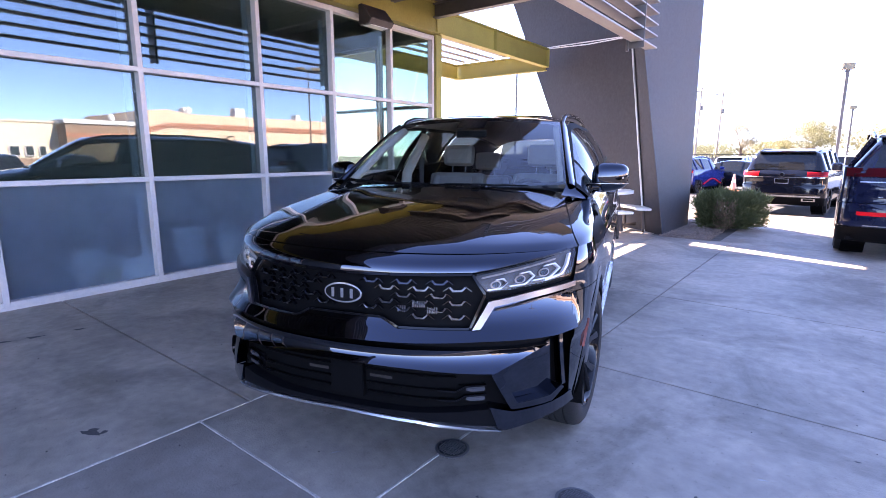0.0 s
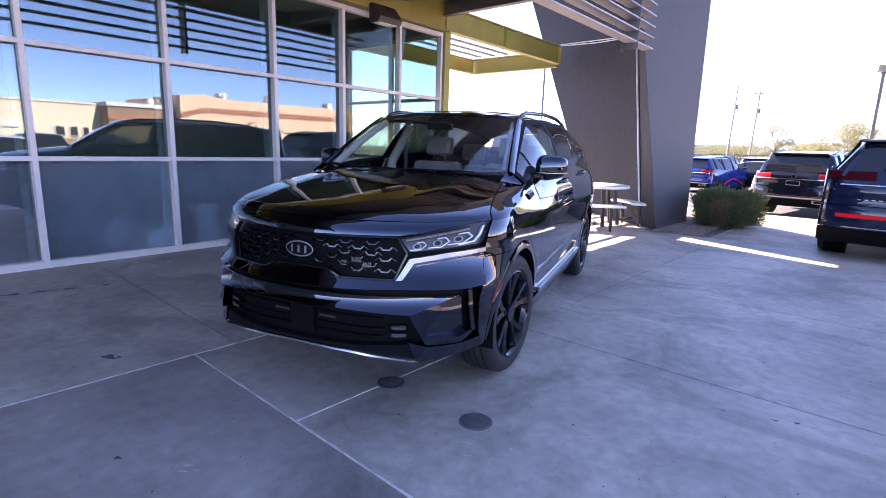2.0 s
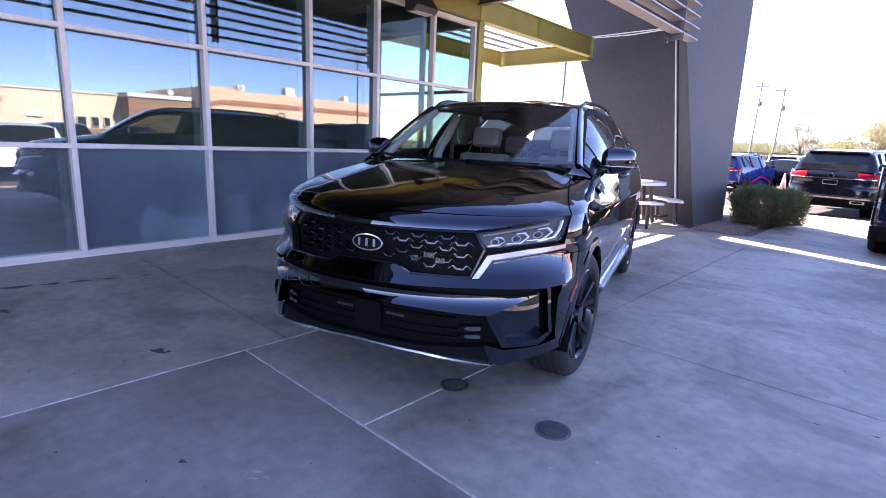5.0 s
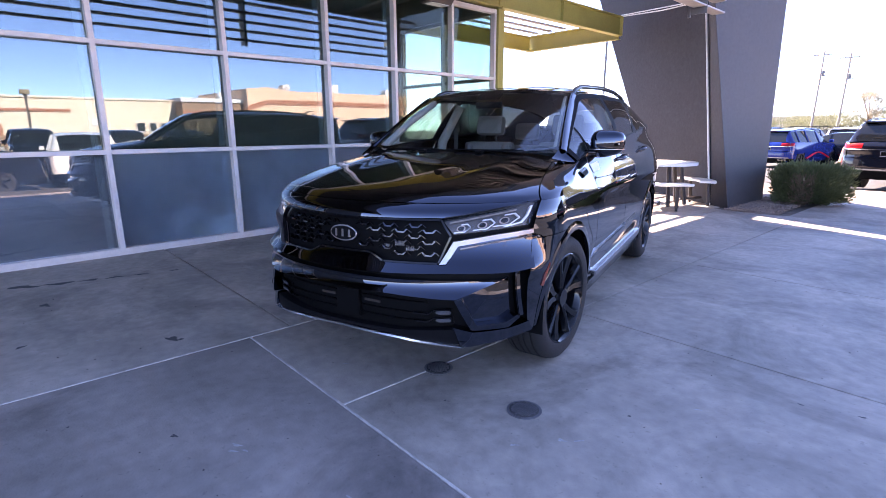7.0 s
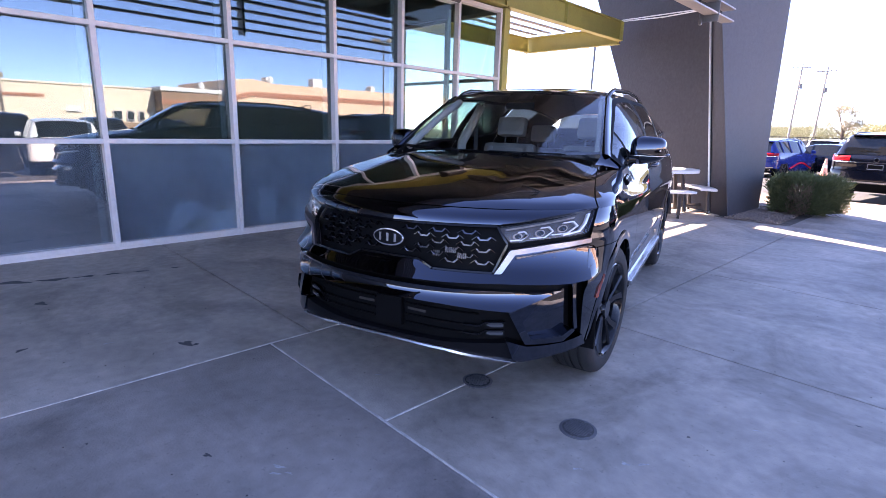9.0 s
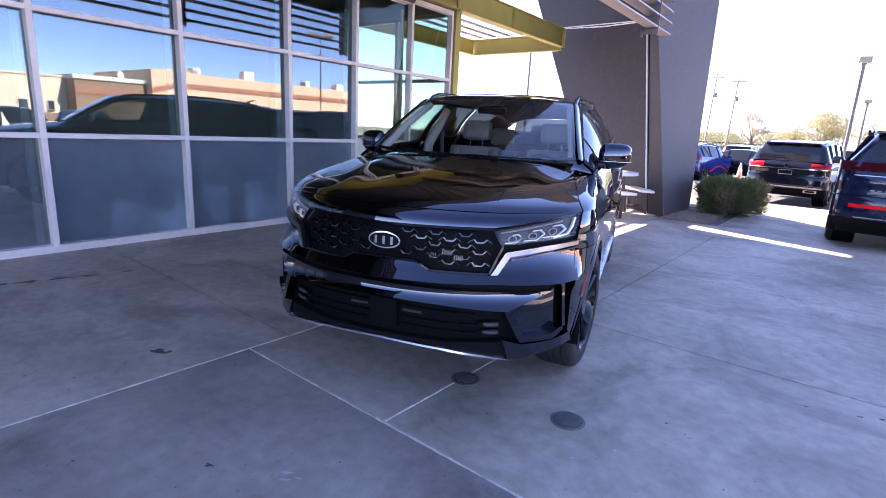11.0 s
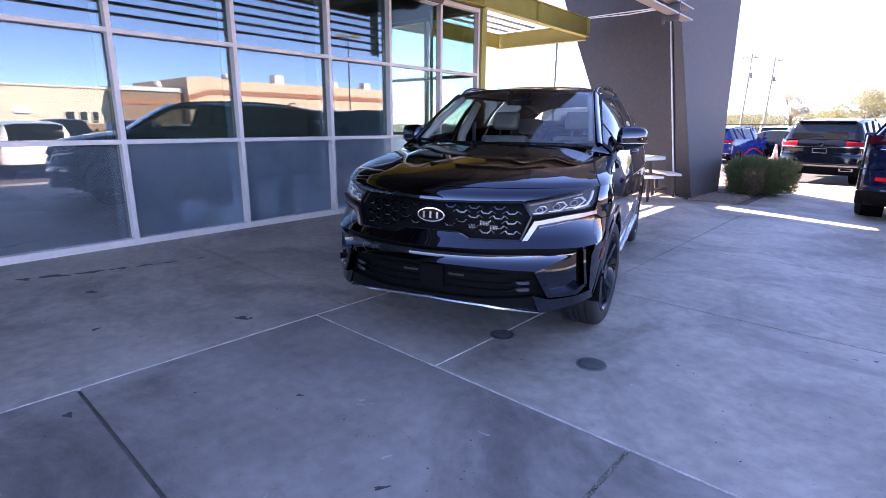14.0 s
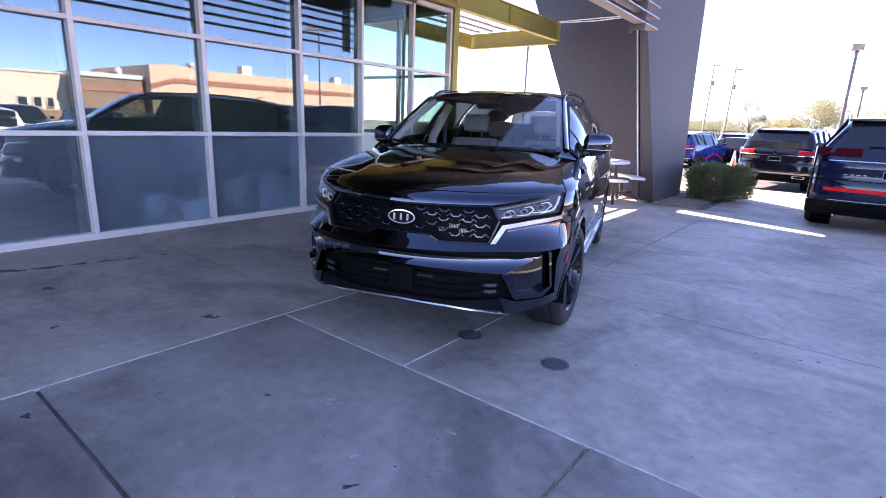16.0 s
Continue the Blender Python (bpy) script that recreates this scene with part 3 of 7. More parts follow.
# ---- the black SUV: its body as surfaces (metres; +y ahead, +x to its right, z up) ----
def lerp_table(tab, t):
    """Smooth interpolation through (t, value) pairs."""
    ts, vs = [a for a, _ in tab], [b for _, b in tab]
    if t <= ts[0]:
        return vs[0]
    if t >= ts[-1]:
        return vs[-1]
    i = max(k for k in range(len(ts)) if ts[k] <= t)
    i = min(i, len(ts) - 2)
    h = ts[i + 1] - ts[i]
    d = [(vs[k + 1] - vs[k]) / (ts[k + 1] - ts[k]) for k in range(len(ts) - 1)]

    def tangent(k):
        if k == 0:
            return d[0]
        if k == len(ts) - 1:
            return d[-1]
        return 0 if d[k - 1] * d[k] <= 0 else 2 * d[k - 1] * d[k] / (d[k - 1] + d[k])
    s = (t - ts[i]) / h
    m0, m1 = tangent(i) * h, tangent(i + 1) * h
    return ((2 * s**3 - 3 * s**2 + 1) * vs[i] + (s**3 - 2 * s**2 + s) * m0 + (-2 * s**3 + 3 * s**2) * vs[i + 1] + (s**3 - s**2) * m1)


Y_SIDE = 1.55
FRONT_AXLE, REAR_AXLE, TYRE_R = 1.4075, -1.4075, 0.368
SIDE_W = [(0.18, 0.86), (0.30, 0.905), (0.42, 0.928), (0.60, 0.940), (0.76, 0.941), (0.90, 0.936), (1.0, 0.912), (1.1, 0.885), (1.2, 0.852), (1.32, 0.805)]
FLANK_W = [(0.18, 0.86), (0.30, 0.905), (0.42, 0.928), (0.60, 0.940), (0.76, 0.942), (0.88, 0.938), (0.97, 0.920), (1.05, 0.888), (1.12, 0.855), (1.2, 0.825), (1.32, 0.785)]
DOOR_W = [(0.18, 0.86), (0.30, 0.905), (0.42, 0.928), (0.60, 0.940), (0.76, 0.944), (0.90, 0.943), (1.0, 0.935), (1.08, 0.919), (1.14, 0.899), (1.2, 0.868), (1.25, 0.837), (1.32, 0.805)]
NOSE_Y = [(0.18, 2.20), (0.25, 2.27), (0.33, 2.30), (0.55, 2.30), (0.64, 2.305), (0.72, 2.284), (0.86, 2.276), (0.93, 2.25), (0.975, 2.22), (1.03, 2.15)]
PLAN_N = [(0.2, 2.7), (0.5, 2.6), (0.78, 2.25), (1.0, 2.1)]
REAR_Y = [(0.18, -2.25), (0.30, -2.36), (0.6, -2.41), (0.9, -2.37), (1.3, -2.32)]
BELT_Z = [(-2.4, 1.39), (-1.7, 1.35), (-0.8, 1.285), (0.0, 1.235), (0.8, 1.185), (1.0, 1.150), (1.1, 1.143)]


def flank_w(y, z):
    """Half width with the shoulder rolling in behind the front wheel."""
    a, b = lerp_table(SIDE_W if y > 0.85 else DOOR_W, z), lerp_table(FLANK_W, z)
    return a + (b - a) * min(1.0, max(0.0, (Y_SIDE - y) / 0.45)) * min(1.0, max(0.0, (y - 0.35) / 0.5))


def front_y(x, z):
    """How far ahead the fascia stands at x and z."""
    w, n = lerp_table(SIDE_W, z), lerp_table(PLAN_N, z)
    q = min(1.0, abs(x) / w)
    return Y_SIDE + (lerp_table(NOSE_Y, z) - Y_SIDE) * max(0.0, 1 - q**n) ** (1 / n)


def side_x(y, z):
    """Half width of the flank at y and z."""
    w = flank_w(y, z)
    if y > Y_SIDE:
        n = lerp_table(PLAN_N, z)
        q = min(1.0, (y - Y_SIDE) / (lerp_table(NOSE_Y, z) - Y_SIDE))
        return w * max(0.0, 1 - q**n) ** (1 / n)
    if y < -1.2:
        q = min(1.0, (-1.2 - y) / (-1.2 - lerp_table(REAR_Y, z)))
        w *= max(0.0, 1 - q**4.5) ** (1 / 4.5)
    # waist crease and the hollow above the sill
    w += 0.010 * math.exp(-((z - 0.93 - 0.02 * y) / 0.035) ** 2) * min(1, max(0, (1.2 - y) / 0.5))
    if -1.0 < y < 0.95:
        w -= 0.032 * math.exp(-((z - 0.47 - 0.05 * (0.9 - y) / 2) / 0.075) ** 2) * min(1, (y + 1.0) / 0.3, (0.95 - y) / 0.12)
    return w


def at_front(x, z, off=0.0):
    """A point of the fascia; x counts to the car's left."""
    y = front_y(x, z)
    e = 0.004
    n = Vector((-(front_y(x + e, z) - front_y(x - e, z)) / (2 * e), 1, -(front_y(x, z + e) - front_y(x, z - e)) / (2 * e))).normalized()
    return Vector((-(x + n.x * off), y + n.y * off, z + n.z * off))


def crowned(z0, z1, depth, top):
    """The fascia with a plate that is upright at z0 and rolls back towards z1."""
    return lambda x, z, off: at_front(x, z, off + top - depth * max(0.0, (z - z0) / (z1 - z0)) ** 2)


def flared(z0, z1, depth, top):
    """The fascia with a plate that is upright at z1 and runs out towards its lower edge z0."""
    return lambda x, z, off: at_front(x, z, off + top - depth * (1 - (1 - min(1.0, max(0.0, (z - z0) / (z1 - z0)))) ** 2))


def bulged(z0, z1, out):
    """The fascia with a plate that is rounded from edge to edge."""
    return lambda x, z, off: at_front(x, z, off + out * math.sin(math.pi * min(1.0, max(0.0, (z - z0) / (z1 - z0)))))


def at_side(y, z, s, off=0.0):
    return Vector((s * (side_x(y, z) + off), y, z))


def panel(poly, mapper, off, thick, step=0.035):
    """A shaped plate over a plan polygon, laid on a curved surface by mapper(a, b, off)."""
    bm = bmesh.new()
    bm.faces.new([bm.verts.new((a, 0, b)) for a, b in poly])
    bm.normal_update()
    lo = [min(p[k] for p in poly) for k in (0, 1)]
    hi = [max(p[k] for p in poly) for k in (0, 1)]
    for k, ax in ((0, (1, 0, 0)), (1, (0, 0, 1))):
        t = lo[k] + step
        while t < hi[k] - 0.2 * step:
            co = (t, 0, 0) if k == 0 else (0, 0, t)
            bmesh.ops.bisect_plane(bm, geom=bm.verts[:] + bm.edges[:] + bm.faces[:], plane_co=co, plane_no=ax, dist=1e-5)
            t += step
    top = {v: (v.co.x, v.co.z) for v in bm.verts}
    rim = [e for e in bm.edges if len(e.link_faces) == 1]
    low = {}
    for e in rim:
        for v in e.verts:
            if v not in low:
                low[v] = bm.verts.new(mapper(*top[v], off - thick))
    for e in rim:
        a, b = e.verts
        bm.faces.new((a, b, low[b], low[a]))
    for v, (a, b) in top.items():
        v.co = mapper(a, b, off)
    bmesh.ops.recalc_face_normals(bm, faces=bm.faces)
    es = [e for e in bm.edges if len(e.link_faces) == 2 and e.calc_face_angle(0) > 0.9]
    if thick > 0.006:
        bmesh.ops.bevel(bm, geom=es, offset=min(0.004, thick * 0.4), segments=2, affect="EDGES", clamp_overlap=True)
    return bm


def ribbon(path, width, taper=1.0):
    """The outline of a band along a path in a plane."""
    up, dn = [], []
    for i, (a, b) in enumerate(path):
        p0, p1 = path[max(0, i - 1)], path[min(len(path) - 1, i + 1)]
        dx, dz = p1[0] - p0[0], p1[1] - p0[1]
        L = math.hypot(dx, dz)
        w = width * (1 if i < len(path) - 1 else taper) / 2
        up.append((a - dz / L * w, b + dx / L * w))
        dn.append((a + dz / L * w, b - dx / L * w))
    return dn + up[::-1]


def flip(poly):
    return [(-a, b) for a, b in poly[::-1]]


def whole(half):
    """A symmetric outline from its half with x >= 0, listed from the top middle to the bottom middle."""
    return half + [(-a, b) for a, b in half[::-1] if a > 1e-6]


PAINT = mat("blue_black_pearl_paint", (0.0075, 0.0165, 0.036), 0.035, 1.0, coat=1.0)
FRAME = mat("satin_black_frame", (0.006, 0.006, 0.007), 0.55, spec=0.06)
GLOSS = mat("gloss_black_trim", (0.004, 0.004, 0.005), 0.08, spec=0.35)
PLASTIC = mat("black_moulded_plastic", (0.0045, 0.0045, 0.005), 0.5, spec=0.06, var=0.2, scale=30, bump=0.1, bscale=300)
CHROME = mat("satin_chrome", (0.72, 0.72, 0.74), 0.16, 1.0, var=0.06, scale=8)
DARK_CHROME = mat("dark_chrome", (0.085, 0.088, 0.10), 0.2, 1.0)
BLADE = mat("satin_lamp_blade", (0.27, 0.27, 0.29), 0.28, 1.0)
SILVER = mat("satin_silver_trim", (0.55, 0.55, 0.56), 0.24, 0.9, var=0.1, scale=12)
TINT = glass("tinted_car_glass", (0.50, 0.57, 0.56), 1.85)
DARK_TINT = glass("privacy_glass", (0.025, 0.027, 0.03), 1.55)
CLEAR = glass("windscreen_glass", (0.90, 0.95, 0.93), 1.7)
LENS = glass("lamp_lens", (0.94, 0.93, 0.92), 1.36)
LED = mat("lamp_guide", (0.80, 0.77, 0.74), 0.22, 0.1)
LAMP_BACK = mat("dark_lamp_housing", (0.085, 0.072, 0.065), 0.3, 0.5, var=0.5, scale=22)
LAMP_BOWL = mat("lamp_reflector", (0.42, 0.33, 0.26), 0.3, 0.6, var=0.4, scale=30)
FOG_LENS = mat("fog_lamp_glass", (0.11, 0.11, 0.12), 0.2, 0.5)
TYRE = mat("tyre_rubber", (0.015, 0.0142, 0.014), 0.72, var=0.25, scale=15, bump=0.25, bscale=90)
RIM = mat("gloss_black_alloy", (0.004, 0.0045, 0.006), 0.10, spec=0.4)
LEATHER = mat("grey_leather", (0.17, 0.16, 0.152), 0.5, var=0.12, scale=9, bump=0.15, bscale=120)
CABIN = mat("dark_cabin_plastic", (0.03, 0.03, 0.032), 0.6, var=0.2, scale=14, bump=0.1, bscale=200)
HEADLINER = mat("headliner_cloth", (0.36, 0.34, 0.31), 0.9, var=0.1, scale=10)
ORANGE = mat("amber_reflector", (0.24, 0.04, 0.015), 0.25, coat=0.5)
PAPER = mat("white_film", (0.70, 0.70, 0.72), 0.35, var=0.1, scale=12)

CAR_F = Vector((0.29266, -0.95622))
CAR_M = pose(-2.3736, 3.7047, 0, 0, 0, math.degrees(math.atan2(-CAR_F.x, CAR_F.y)))


def sheet(fn, us, vs, keep=None, thick=0.0):
    """A smooth sheet through fn(u, v)."""
    bm = bmesh.new()
    g = [[bm.verts.new(fn(u, v)) for v in vs] for u in us]
    for i in range(len(us) - 1):
        for j in range(len(vs) - 1):
            q = (g[i][j], g[i + 1][j], g[i + 1][j + 1], g[i][j + 1])
            if keep is None or keep(sum((v.co for v in q), Vector()) / 4):
                bm.faces.new(q)
    bmesh.ops.delete(bm, geom=[v for v in bm.verts if not v.link_faces], context="VERTS")
    bmesh.ops.remove_doubles(bm, verts=bm.verts, dist=1e-5)
    bmesh.ops.recalc_face_normals(bm, faces=bm.faces)
    return bm


def steps(a, b, n):
    return [a + (b - a) * i / n for i in range(n + 1)]


def arch_fit(axle, r=0.425):
    """Keeps what lies outside the wheel opening."""
    return lambda c: math.hypot(c.y - axle, c.z - TYRE_R) > r


def tube(path, r, seg=8, flat=1.0):
    """A rounded bar along a path."""
    bm = bmesh.new()
    rings = []
    pts = [Vector(p) for p in path]
    for i, p in enumerate(pts):
        d = (pts[min(i + 1, len(pts) - 1)] - pts[max(i - 1, 0)]).normalized()
        a = d.cross(Vector((0, 0, 1)))
        a = a.normalized() if a.length > 1e-4 else Vector((1, 0, 0))
        b = a.cross(d).normalized()
        rr = r[i] if isinstance(r, (list, tuple)) else r
        rings.append([bm.verts.new(p + (a * math.cos(t) + b * math.sin(t) * flat) * rr) for t in [2 * math.pi * k / seg for k in range(seg)]])
    for i in range(len(rings) - 1):
        for k in range(seg):
            bm.faces.new((rings[i][k], rings[i][(k + 1) % seg], rings[i + 1][(k + 1) % seg], rings[i + 1][k]))
    bm.faces.new(rings[0][::-1])
    bm.faces.new(rings[-1])
    bmesh.ops.recalc_face_normals(bm, faces=bm.faces)
    return bm


Z_LIP = 0.987
CORNER_OUT = [(0.33, 0.004), (0.40, 0.0), (0.58, 0.0), (0.625, 0.010), (0.648, 0.031), (0.67, 0.020), (0.70, 0.008), (0.74, -0.0055), (0.80, -0.0165), (0.832, -0.018), (0.88, -0.006), (0.93, 0.0)]
Y_COWL = 1.00


def ease(u):
    u = min(1.0, max(0.0, u))
    return u * u * (3 - 2 * u)


def hood_shape(x, t):
    """The bonnet and wing tops: x across, t from the front lip (0) to the screen (1)."""
    xa = min(abs(x), 0.912)
    yf = front_y(xa, Z_LIP)
    y = yf + t * (Y_COWL + 0.12 * (1 - (xa / 0.912) ** 2) - yf)
    zr = 1.196 - 0.046 * (xa / 0.88) ** 2.4
    z = Z_LIP + (zr - Z_LIP) * t**0.62
    fade = min(1, t / 0.25) * min(1, (1.05 - t) / 0.2)
    z += fade * (0.008 * math.exp(-((xa - 0.55 + 0.12 * (1 - t)) / 0.10) ** 2) - 0.004 * math.exp(-(xa / 0.30) ** 2))
    q = max(0.0, (xa - 0.80) / 0.112)
    z -= 0.055 * (1 - math.sqrt(max(0.0, 1 - q * q))) * ease(t / 0.5) * ease((1 - t) / 0.65)
    k = flank_w(y, z) / 0.912 if y < Y_SIDE + 0.3 else 1.0
    k = 1 + (k - 1) * (xa / 0.912) ** 2
    return Vector((x * k, y, z))


def split_x(t):
    return 0.865 - 0.115 * t**0.8


CANT = [  # y, x, z of the roof edge and the screen pillar
    (-2.25, 0.50, 1.46), (-1.95, 0.555, 1.535), (-1.5, 0.60, 1.59), (-0.9, 0.625, 1.618), (-0.3, 0.625, 1.612), (0.0, 0.630, 1.612), (0.20, 0.626, 1.602), (0.40, 0.628, 1.578),
    (0.60, 0.668, 1.465), (0.80, 0.712, 1.345), (1.00, 0.758, 1.225), (1.08, 0.780, 1.190)]
CANT_X = [(y, x) for y, x, z in CANT]
CANT_Z = [(y, z) for y, x, z in CANT]


def flank(y, j, s, off=0.0):
    """The glasshouse from the waist (j = 0) to the roof edge (j = 1)."""
    zb = lerp_table(BELT_Z, y)
    b = Vector((side_x(y, zb), y, zb))
    c = Vector((lerp_table(CANT_X, y), y, max(lerp_table(CANT_Z, y), zb + 0.003)))
    p = b.lerp(c, j)
    p.y -= 0.16 * j * min(1, max(0, (0.45 - y) / 0.45)) * min(1, max(0, (y + 2.25) / 0.8))
    p.x += 0.028 * math.sin(j * math.pi) * min(1, (c.z - zb) / 0.3) + off
    return Vector((s * p.x, p.y, p.z))


def screen_shape(c, t):
    base = Vector((c * 0.730, 1.165 - 0.115 * c * c, 1.188 + 0.024 * c * c))
    top = Vector((c * 0.595, 0.455 - 0.02 * c * c, 1.632 - 0.042 * c * c))
    p = base.lerp(top, t)
    p.z += 0.022 * math.sin(t * math.pi)
    return p


def build_wheel(name, parent, s, axle):
    """Tyre with sidewall and tread grooves, ten-blade alloy, hub and brake disc."""
    w = new(name)
    w.parent = parent
    w.matrix_basis = pose(s * 0.80, axle, TYRE_R, 0, 0, -6 if axle > 0 else 0)   # steered a little
    prof = [(0.105, 0.262), (0.122, 0.275), (0.128, 0.305), (0.122, 0.335), (0.108, 0.355), (0.088, 0.365), (0.070, 0.3675), (0.069, 0.359), (0.060, 0.359), (0.059, 0.368),
            (0.024, 0.368), (0.023, 0.359), (0.012, 0.359), (0.011, 0.368)]
    prof = prof + [(-a, r) for a, r in prof[::-1]]
    n = 64
    bm = bmesh.new()
    rings = [[bm.verts.new((a, r * math.cos(2 * math.pi * k / n), r * math.sin(2 * math.pi * k / n))) for a, r in prof] for k in range(n)]
    for k in range(n):
        for i in range(len(prof) - 1):
            bm.faces.new((rings[k][i], rings[k][i + 1], rings[(k + 1) % n][i + 1], rings[(k + 1) % n][i]))
    bmesh.ops.recalc_face_normals(bm, faces=bm.faces)
    link("tyre", bm, TYRE, w, smooth=35)
    o = s * 0.112
    bm = bmesh.new()
    prof = [(0.116, 0.268), (0.120, 0.262), (0.112, 0.252), (0.075, 0.240), (-0.05, 0.232)]
    rings = [[bm.verts.new((s * a, r * math.cos(2 * math.pi * k / 48), r * math.sin(2 * math.pi * k / 48))) for a, r in prof] for k in range(48)]
    for k in range(48):
        for i in range(len(prof) - 1):
            bm.faces.new((rings[k][i], rings[k][i + 1], rings[(k + 1) % 48][i + 1], rings[(k + 1) % 48][i]))
    rim = link("rim", bm, RIM, w, smooth=40)
    for k in range(5):
        for d in (-1, 1):
            a = 2 * math.pi * k / 5 + 0.3
            bm = bmesh.new()
            pts = []
            for r, ang, wid, dep in ((0.05, 0.10 * d, 0.020, 0.085), (0.15, 0.16 * d, 0.024, 0.095), (0.250, 0.26 * d, 0.034, 0.110)):
                c = Vector((s * dep, r * math.cos(a + ang), r * math.sin(a + ang)))
                tg = Vector((0, -math.sin(a + ang), math.cos(a + ang)))
                pts.append([bm.verts.new(c + tg * wid * u + Vector((s * v, 0, 0))) for u, v in ((-1, -0.028), (-0.75, 0.0), (0.35 * d, 0.008), (0.75, 0.0), (1, -0.028))])
            for i in range(2):
                for j in range(4):
                    bm.faces.new((pts[i][j], pts[i][j + 1], pts[i + 1][j + 1], pts[i + 1][j]))
                bm.faces.new((pts[i][4], pts[i][0], pts[i + 1][0], pts[i + 1][4]))
            bmesh.ops.recalc_face_normals(bm, faces=bm.faces)
            link("spoke", bm, RIM, rim, smooth=30)
    bm = cylm((s * 0.06, 0, 0), (s * 0.105, 0, 0), 0.062, 0.05, seg=24)
    link("hub_cap", bm, RIM, rim, smooth=40)
    for k in range(5):
        a = 2 * math.pi * (k + 0.5) / 5 + 0.3
        link("wheel_nut", cylm((s * 0.07, 0.052 * math.cos(a), 0.052 * math.sin(a)), (s * 0.098, 0.052 * math.cos(a), 0.052 * math.sin(a)), 0.010, seg=6), DARK_CHROME, rim)
    link("brake_disc", cylm((s * 0.0, 0, 0), (s * 0.03, 0, 0), 0.17, seg=32), DARK_CHROME, w, smooth=40)
    return w


